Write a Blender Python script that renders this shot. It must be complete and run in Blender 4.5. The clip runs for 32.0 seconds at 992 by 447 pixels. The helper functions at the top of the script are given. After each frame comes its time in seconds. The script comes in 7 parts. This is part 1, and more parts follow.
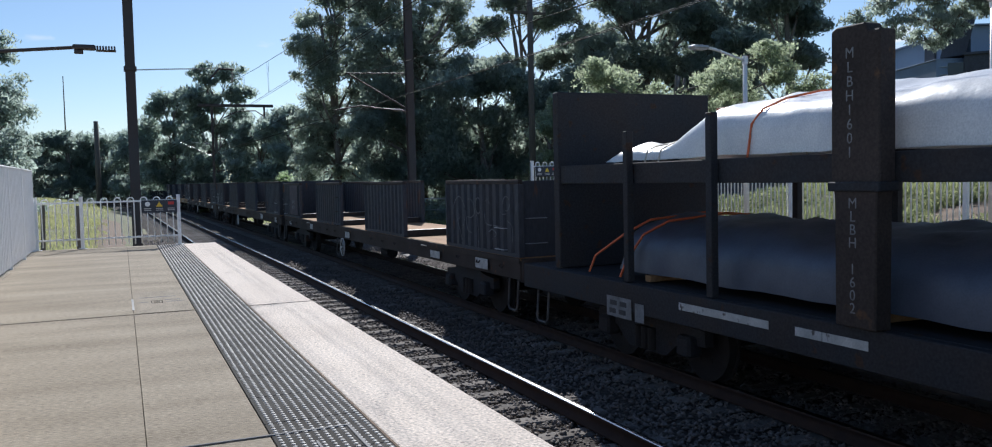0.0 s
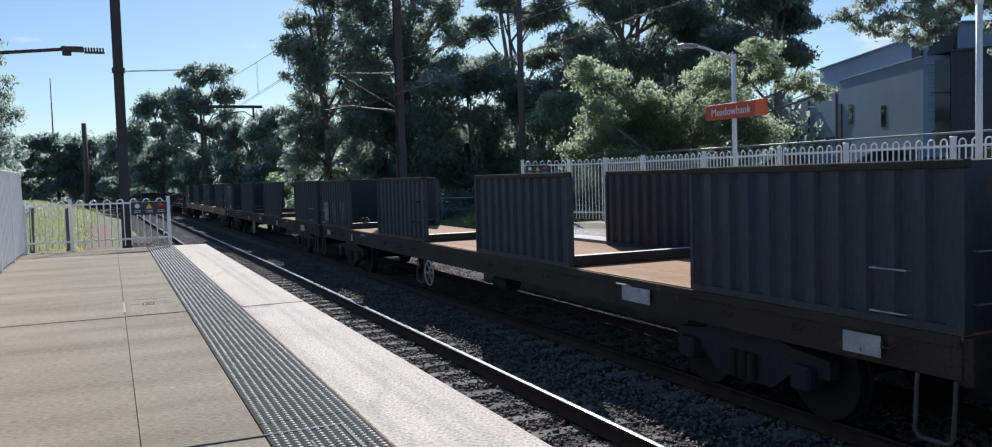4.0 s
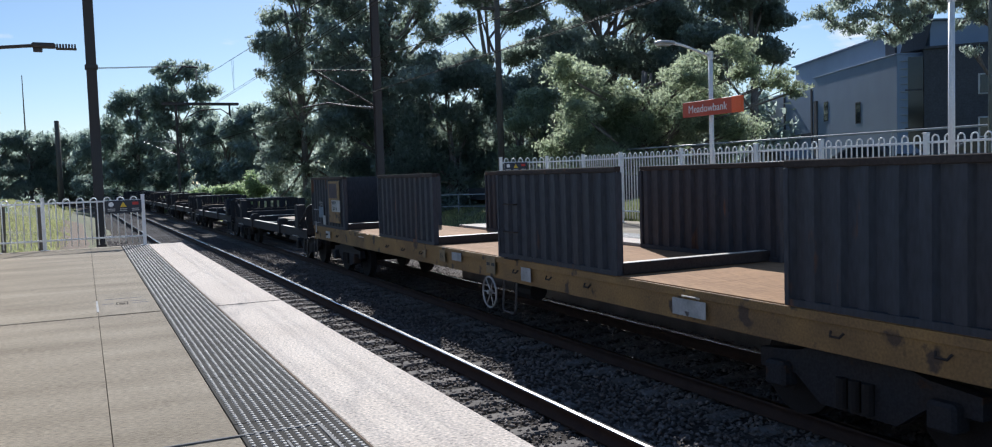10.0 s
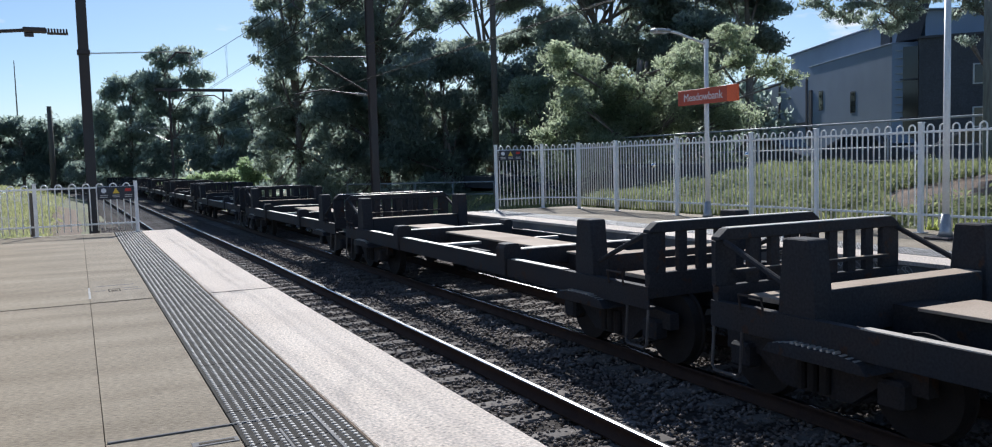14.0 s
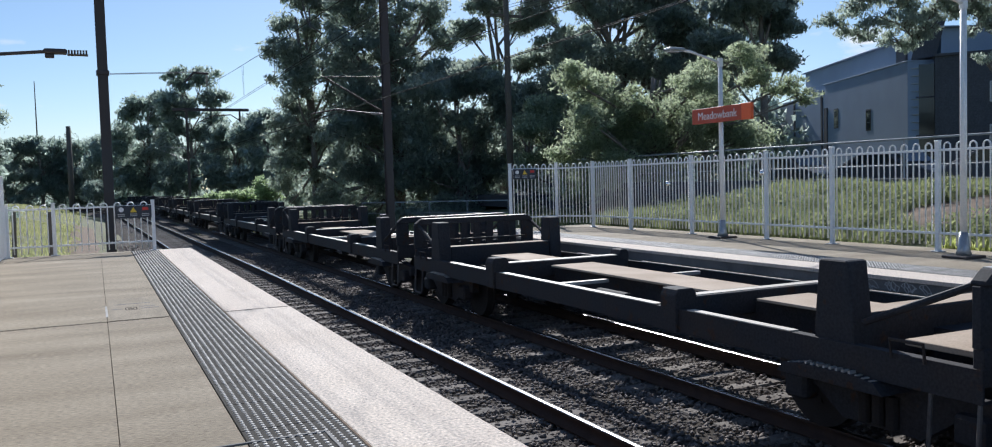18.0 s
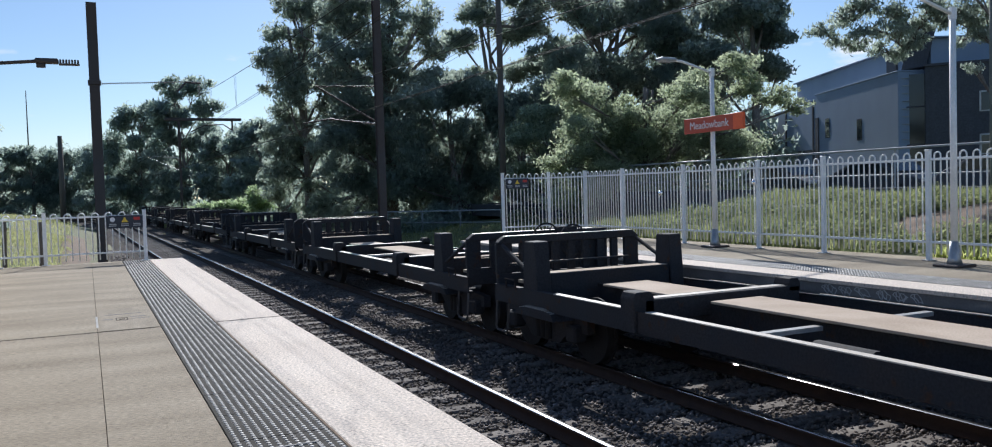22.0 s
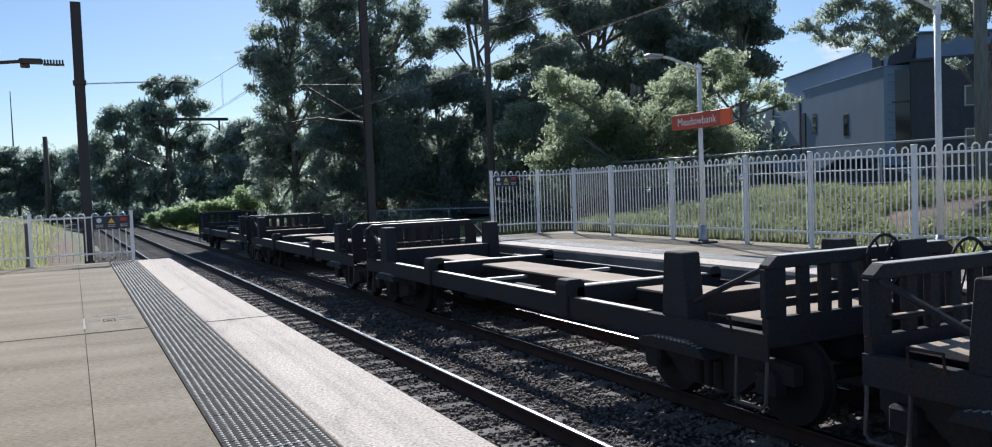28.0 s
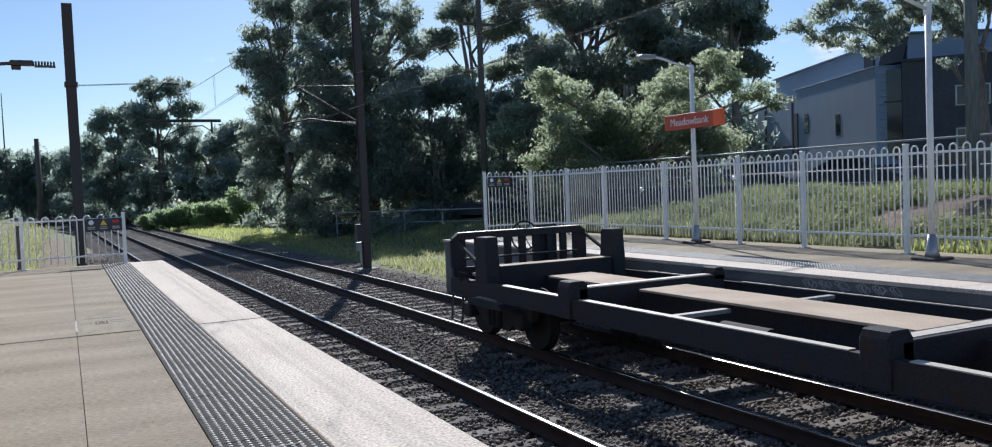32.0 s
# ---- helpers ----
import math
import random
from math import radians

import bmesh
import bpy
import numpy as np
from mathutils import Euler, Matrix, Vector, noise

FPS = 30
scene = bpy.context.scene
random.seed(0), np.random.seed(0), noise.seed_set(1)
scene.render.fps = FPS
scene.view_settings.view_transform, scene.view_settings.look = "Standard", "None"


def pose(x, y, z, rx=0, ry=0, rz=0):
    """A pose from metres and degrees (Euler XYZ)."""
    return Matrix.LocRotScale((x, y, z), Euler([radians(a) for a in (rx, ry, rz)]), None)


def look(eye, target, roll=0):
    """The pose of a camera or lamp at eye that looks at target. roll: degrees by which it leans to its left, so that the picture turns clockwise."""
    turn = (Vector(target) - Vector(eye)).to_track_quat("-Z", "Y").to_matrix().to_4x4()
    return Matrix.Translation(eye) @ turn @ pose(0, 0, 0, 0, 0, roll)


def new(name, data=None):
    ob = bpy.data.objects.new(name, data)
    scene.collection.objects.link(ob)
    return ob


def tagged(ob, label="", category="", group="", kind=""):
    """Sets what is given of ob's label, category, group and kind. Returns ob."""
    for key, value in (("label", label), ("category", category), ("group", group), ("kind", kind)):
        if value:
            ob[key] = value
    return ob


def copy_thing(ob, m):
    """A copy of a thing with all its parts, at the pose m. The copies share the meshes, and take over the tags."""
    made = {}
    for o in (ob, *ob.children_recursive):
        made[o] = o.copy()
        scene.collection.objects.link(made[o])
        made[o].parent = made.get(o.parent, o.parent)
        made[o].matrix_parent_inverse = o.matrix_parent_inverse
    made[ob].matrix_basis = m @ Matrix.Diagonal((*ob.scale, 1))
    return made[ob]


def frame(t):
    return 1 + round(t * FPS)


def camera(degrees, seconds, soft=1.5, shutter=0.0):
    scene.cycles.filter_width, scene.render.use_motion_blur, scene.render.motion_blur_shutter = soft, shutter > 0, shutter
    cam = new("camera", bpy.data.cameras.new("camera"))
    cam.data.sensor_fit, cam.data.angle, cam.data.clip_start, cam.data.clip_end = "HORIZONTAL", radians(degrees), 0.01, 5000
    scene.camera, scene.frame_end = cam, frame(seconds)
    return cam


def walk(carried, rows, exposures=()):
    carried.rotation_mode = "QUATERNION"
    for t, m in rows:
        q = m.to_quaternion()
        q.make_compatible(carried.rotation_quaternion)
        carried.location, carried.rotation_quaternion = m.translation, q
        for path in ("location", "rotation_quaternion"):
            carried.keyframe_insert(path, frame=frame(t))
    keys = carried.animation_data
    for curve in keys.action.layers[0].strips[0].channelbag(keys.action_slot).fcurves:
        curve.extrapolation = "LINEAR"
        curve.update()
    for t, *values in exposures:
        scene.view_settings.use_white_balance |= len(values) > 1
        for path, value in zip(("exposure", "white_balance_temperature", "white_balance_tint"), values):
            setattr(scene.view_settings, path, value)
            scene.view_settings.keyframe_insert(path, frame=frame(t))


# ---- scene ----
# The camera: held in the hand on the platform, turning a little.
EYE = 1.281
VIEWS = [
    (0.0, -0.022, -0.007, 0.001, 23.533, -3.091, -1.281),
    (0.5, -0.026, -0.012, 0.001, 23.589, -3.179, -1.352),
    (1.0, -0.029, -0.016, 0.002, 23.781, -3.179, -1.401),
    (1.5, -0.033, -0.022, 0.001, 23.875, -3.182, -1.445),
    (2.0, -0.037, -0.028, 0.002, 23.966, -3.178, -1.574),
    (2.5, -0.041, -0.031, 0.000, 24.030, -3.242, -1.616),
    (3.0, -0.040, -0.029, -0.000, 24.086, -3.175, -1.601),
    (3.5, -0.039, -0.029, 0.001, 24.102, -3.174, -1.644),
    (5.5, -0.038, -0.028, 0.000, 24.567, -2.994, -1.846),
    (6.0, -0.038, -0.026, -0.000, 24.777, -2.994, -1.899),
    (6.5, -0.038, -0.024, 0.000, 24.946, -3.059, -1.872),
    (7.0, -0.037, -0.021, 0.000, 25.107, -3.015, -1.902),
    (7.5, -0.036, -0.021, 0.001, 25.217, -3.080, -1.877),
    (8.0, -0.035, -0.023, 0.001, 25.306, -3.173, -1.759),
    (8.5, -0.035, -0.022, -0.001, 25.343, -3.238, -1.780),
    (9.0, -0.034, -0.022, -0.001, 25.414, -3.287, -1.756),
    (9.5, -0.028, -0.015, -0.001, 25.456, -3.311, -1.831),
    (10.0, -0.022, -0.012, -0.002, 25.570, -3.376, -1.833),
    (10.5, -0.017, -0.006, -0.002, 25.618, -3.431, -1.863),
    (11.0, -0.013, -0.000, -0.003, 25.707, -3.549, -1.848),
    (11.5, -0.009, 0.007, -0.004, 25.807, -3.606, -1.898),
    (12.0, -0.004, 0.013, -0.004, 25.948, -3.716, -1.888),
    (12.5, -0.001, 0.019, -0.004, 25.901, -3.935, -1.875),
    (13.0, -0.003, 0.017, -0.004, 25.889, -4.109, -1.792),
    (13.5, -0.006, 0.016, -0.003, 25.937, -4.195, -1.660),
    (14.0, -0.008, 0.015, -0.003, 25.917, -4.194, -1.584),
    (14.5, -0.010, 0.014, -0.002, 25.756, -4.144, -1.509),
    (16.5, -0.011, 0.011, -0.001, 25.194, -3.626, -1.480),
    (17.0, -0.012, 0.008, 0.000, 25.078, -3.411, -1.520),
    (17.5, -0.013, 0.007, 0.002, 24.995, -3.231, -1.601),
    (18.0, -0.014, 0.004, 0.002, 25.000, -2.939, -1.667),
    (18.5, -0.013, 0.005, 0.002, 24.994, -2.778, -1.738),
    (19.0, -0.011, 0.004, 0.002, 25.045, -2.638, -1.727),
    (19.5, -0.011, 0.004, 0.001, 25.080, -2.448, -1.732),
    (20.0, -0.011, 0.003, 0.003, 25.154, -2.374, -1.687),
    (20.5, -0.010, 0.004, 0.002, 25.218, -2.379, -1.672),
    (21.0, -0.008, 0.003, 0.002, 25.339, -2.293, -1.660),
    (21.5, -0.007, 0.004, 0.001, 25.377, -2.296, -1.703),
    (22.0, -0.007, 0.004, 0.001, 25.489, -2.316, -1.703),
    (22.5, -0.007, 0.004, 0.001, 25.475, -2.337, -1.831),
    (23.0, -0.006, 0.005, 0.002, 25.522, -2.438, -1.791),
    (23.5, -0.005, 0.007, 0.000, 25.528, -2.491, -1.858),
    (24.0, -0.004, 0.007, 0.000, 25.525, -2.601, -1.885),
    (24.5, -0.005, 0.009, 0.000, 25.525, -2.622, -1.874),
    (25.0, -0.004, 0.008, 0.000, 25.586, -2.617, -1.822),
    (25.5, -0.003, 0.007, 0.000, 25.698, -2.644, -1.792),
    (27.5, -0.003, 0.007, 0.000, 26.120, -2.517, -2.017),
    (28.0, -0.003, 0.006, -0.001, 26.214, -2.490, -2.142),
    (28.5, -0.003, 0.004, -0.001, 26.281, -2.527, -2.227),
    (29.0, -0.003, 0.004, -0.000, 26.378, -2.526, -2.184),
    (29.5, -0.003, 0.003, -0.001, 26.456, -2.503, -2.302),
    (30.0, -0.004, 0.003, -0.000, 26.454, -2.509, -2.314),
    (30.5, -0.003, 0.003, -0.000, 26.500, -2.467, -2.369),
    (31.0, -0.003, 0.003, -0.001, 26.583, -2.431, -2.358),
    (31.5, -0.002, 0.003, -0.000, 26.639, -2.439, -2.317),
    (32.0, -0.001, 0.003, -0.000, 26.649, -2.454, -2.318),
]


def held(x, y, z, turn, tilt, lean):
    """The pose of the camera that is turned from the track, tilted and leaning, in degrees."""
    return pose(x, y, EYE + z, 90 + tilt, 0, -turn) @ pose(0, 0, 0, 0, 0, lean)


cam = camera(60.09, 32.0, soft=1.1)
walk(cam, [(t, held(*v)) for t, *v in VIEWS], [(0.0, 0.47, 5900, 10), (32.0, 0.47, 5900, 10)])

# ---- world, sun ----
SUN_TURN, SUN_HEIGHT = 22.2, 34.0      # degrees from the track towards the far platform, and above the ground
world = bpy.data.worlds.new("world")
scene.world = world
world.use_nodes = True
wn, wl = world.node_tree.nodes, world.node_tree.links
wn.clear()
w_out = wn.new("ShaderNodeOutputWorld")
w_bg = wn.new("ShaderNodeBackground")
w_sky = wn.new("ShaderNodeTexSky")
w_sky.sky_type = "NISHITA"
w_sky.sun_disc = False
w_sky.sun_elevation = radians(SUN_HEIGHT)
w_sky.sun_rotation = radians(SUN_TURN)
w_sky.air_density, w_sky.dust_density, w_sky.ozone_density = 0.95, 0.3, 3.6
w_bg.inputs["Strength"].default_value = 0.071
# low fair-weather clouds round the whole horizon
w_co = wn.new("ShaderNodeTexCoord")
w_map = wn.new("ShaderNodeMapping")
w_map.inputs["Scale"].default_value = (5.0, 5.0, 17.0)
w_map.inputs["Location"].default_value = (0.35, 0.0, 0.2)
w_noise = wn.new("ShaderNodeTexNoise")
w_noise.inputs["Scale"].default_value, w_noise.inputs["Detail"].default_value = 1.6, 6.0
w_ramp = wn.new("ShaderNodeValToRGB")
w_ramp.color_ramp.elements[0].position, w_ramp.color_ramp.elements[1].position = 0.63, 0.70
w_sep = wn.new("ShaderNodeSeparateXYZ")
w_band = wn.new("ShaderNodeValToRGB")
w_band.color_ramp.elements[0].position, w_band.color_ramp.elements[1].position = 0.02, 0.06
for pos, val in ((0.135, 1.0), (0.17, 0.0)):
    e = w_band.color_ramp.elements.new(pos)
    e.color = (val, val, val, 1)
w_mul = wn.new("ShaderNodeMath")
w_mul.operation = "MULTIPLY"
w_mix = wn.new("ShaderNodeMixRGB")
w_mix.inputs["Color2"].default_value = (9.0, 9.2, 9.6, 1)
wl.new(w_co.outputs["Generated"], w_map.inputs["Vector"])
wl.new(w_map.outputs["Vector"], w_noise.inputs["Vector"])
wl.new(w_noise.outputs["Fac"], w_ramp.inputs["Fac"])
wl.new(w_co.outputs["Generated"], w_sep.inputs["Vector"])
wl.new(w_sep.outputs["Z"], w_band.inputs["Fac"])
wl.new(w_ramp.outputs["Color"], w_mul.inputs[0])
wl.new(w_band.outputs["Color"], w_mul.inputs[1])
wl.new(w_mul.outputs["Value"], w_mix.inputs["Fac"])
wl.new(w_sky.outputs["Color"], w_mix.inputs["Color1"])
wl.new(w_mix.outputs["Color"], w_bg.inputs["Color"])
wl.new(w_bg.outputs["Background"], w_out.inputs["Surface"])

sun = new("sun", bpy.data.lights.new("sun", "SUN"))
sun.data.energy, sun.data.angle, sun.data.color = 4.0, radians(0.8), (1.0, 0.95, 0.88)
a, b = radians(SUN_TURN), radians(SUN_HEIGHT)
sun.matrix_world = look((60 * math.sin(a), 60 * math.cos(a), 40), (60 * math.sin(a) - math.sin(a) * math.cos(b), 60 * math.cos(a) - math.cos(a) * math.cos(b), 40 - math.sin(b)))
# ---- materials ----
def material(name, color, rough=0.7, metal=0.0, second=None, scale=3.0, amount=0.5, grain=60.0, grain_amount=0.12,
             bump=0.2, bump_scale=None, spots=None, spot_scale=8.0, spot_at=0.62, stretch=(1, 1, 1), piece=0.0, island=0.0, gloss=0.5):
    """A surface with broad stains, fine grain, a bump and, if given, spots of a third colour."""
    m = bpy.data.materials.new(name)
    m.use_nodes = True
    n, l = m.node_tree.nodes, m.node_tree.links
    bs = n["Principled BSDF"]
    co = n.new("ShaderNodeTexCoord")
    mp = n.new("ShaderNodeMapping")
    mp.inputs["Scale"].default_value = stretch
    l.new(co.outputs["Object"], mp.inputs["Vector"])
    big = n.new("ShaderNodeTexNoise")
    big.inputs["Scale"].default_value, big.inputs["Detail"].default_value = scale, 5
    l.new(mp.outputs["Vector"], big.inputs["Vector"])
    fine = n.new("ShaderNodeTexNoise")
    fine.inputs["Scale"].default_value, fine.inputs["Detail"].default_value = grain, 3
    l.new(mp.outputs["Vector"], fine.inputs["Vector"])
    c2 = second or tuple(c * 0.55 for c in color)
    ramp = n.new("ShaderNodeMapRange")
    ramp.inputs["From Min"].default_value, ramp.inputs["From Max"].default_value = 0.35, 0.7
    ramp.inputs["To Max"].default_value = amount
    l.new(big.outputs["Fac"], ramp.inputs["Value"])
    mix = n.new("ShaderNodeMixRGB")
    mix.inputs["Color1"].default_value, mix.inputs["Color2"].default_value = (*color, 1), (*c2, 1)
    l.new(ramp.outputs["Result"], mix.inputs["Fac"])
    last = mix.outputs["Color"]
    if spots:
        sp = n.new("ShaderNodeTexNoise")
        sp.inputs["Scale"].default_value, sp.inputs["Detail"].default_value = spot_scale, 8
        l.new(mp.outputs["Vector"], sp.inputs["Vector"])
        sr = n.new("ShaderNodeMapRange")
        sr.inputs["From Min"].default_value, sr.inputs["From Max"].default_value = spot_at, spot_at + 0.06
        l.new(sp.outputs["Fac"], sr.inputs["Value"])
        sm = n.new("ShaderNodeMixRGB")
        sm.inputs["Color2"].default_value = (*spots, 1)
        l.new(sr.outputs["Result"], sm.inputs["Fac"])
        l.new(last, sm.inputs["Color1"])
        last = sm.outputs["Color"]
    hv = n.new("ShaderNodeHueSaturation")
    vr = n.new("ShaderNodeMapRange")
    vr.inputs["From Min"].default_value, vr.inputs["From Max"].default_value = 0.3, 0.7
    vr.inputs["To Min"].default_value, vr.inputs["To Max"].default_value = 1 - grain_amount, 1 + grain_amount
    l.new(fine.outputs["Fac"], vr.inputs["Value"])
    val = vr.outputs["Result"]
    if piece or island:
        src = n.new("ShaderNodeObjectInfo").outputs["Random"] if piece else n.new("ShaderNodeNewGeometry").outputs["Random Per Island"]
        pr = n.new("ShaderNodeMapRange")
        k = piece or island
        pr.inputs["To Min"].default_value, pr.inputs["To Max"].default_value = 1 - k, 1 + k
        l.new(src, pr.inputs["Value"])
        mu = n.new("ShaderNodeMath")
        mu.operation = "MULTIPLY"
        l.new(val, mu.inputs[0])
        l.new(pr.outputs["Result"], mu.inputs[1])
        val = mu.outputs["Value"]
    l.new(val, hv.inputs["Value"])
    l.new(last, hv.inputs["Color"])
    l.new(hv.outputs["Color"], bs.inputs["Base Color"])
    rr = n.new("ShaderNodeMapRange")
    rr.inputs["To Min"].default_value, rr.inputs["To Max"].default_value = max(0.03, rough - 0.12), min(1, rough + 0.12)
    l.new(big.outputs["Fac"], rr.inputs["Value"])
    l.new(rr.outputs["Result"], bs.inputs["Roughness"])
    bs.inputs["Metallic"].default_value = metal
    bs.inputs["Specular IOR Level"].default_value = gloss
    if bump:
        bn = n.new("ShaderNodeTexNoise")
        bn.inputs["Scale"].default_value, bn.inputs["Detail"].default_value = bump_scale or grain, 4
        l.new(mp.outputs["Vector"], bn.inputs["Vector"])
        bp = n.new("ShaderNodeBump")
        bp.inputs["Strength"].default_value, bp.inputs["Distance"].default_value = bump, 0.01
        l.new(bn.outputs["Fac"], bp.inputs["Height"])
        l.new(bp.outputs["Normal"], bs.inputs["Normal"])
    return m


def leafy(name, color, second, through_light=0.35, rough=0.6, gloss=0.25):
    """Leaves: each one a little different, some light passing through."""
    m = bpy.data.materials.new(name)
    m.use_nodes = True
    n, l = m.node_tree.nodes, m.node_tree.links
    n.clear()
    out = n.new("ShaderNodeOutputMaterial")
    geo = n.new("ShaderNodeNewGeometry")
    mix = n.new("ShaderNodeMixRGB")
    mix.inputs["Color1"].default_value, mix.inputs["Color2"].default_value = (*color, 1), (*second, 1)
    l.new(geo.outputs["Random Per Island"], mix.inputs["Fac"])
    p = n.new("ShaderNodeBsdfPrincipled")
    p.inputs["Roughness"].default_value = rough
    p.inputs["Specular IOR Level"].default_value = gloss
    t = n.new("ShaderNodeBsdfTranslucent")
    l.new(mix.outputs["Color"], p.inputs["Base Color"])
    hs = n.new("ShaderNodeHueSaturation")
    hs.inputs["Value"].default_value, hs.inputs["Saturation"].default_value = 4.0, 0.9
    l.new(mix.outputs["Color"], hs.inputs["Color"])
    l.new(hs.outputs["Color"], t.inputs["Color"])
    ms = n.new("ShaderNodeMixShader")
    ms.inputs["Fac"].default_value = through_light
    l.new(p.outputs["BSDF"], ms.inputs[1])
    l.new(t.outputs["BSDF"], ms.inputs[2])
    l.new(ms.outputs["Shader"], out.inputs["Surface"])
    return m


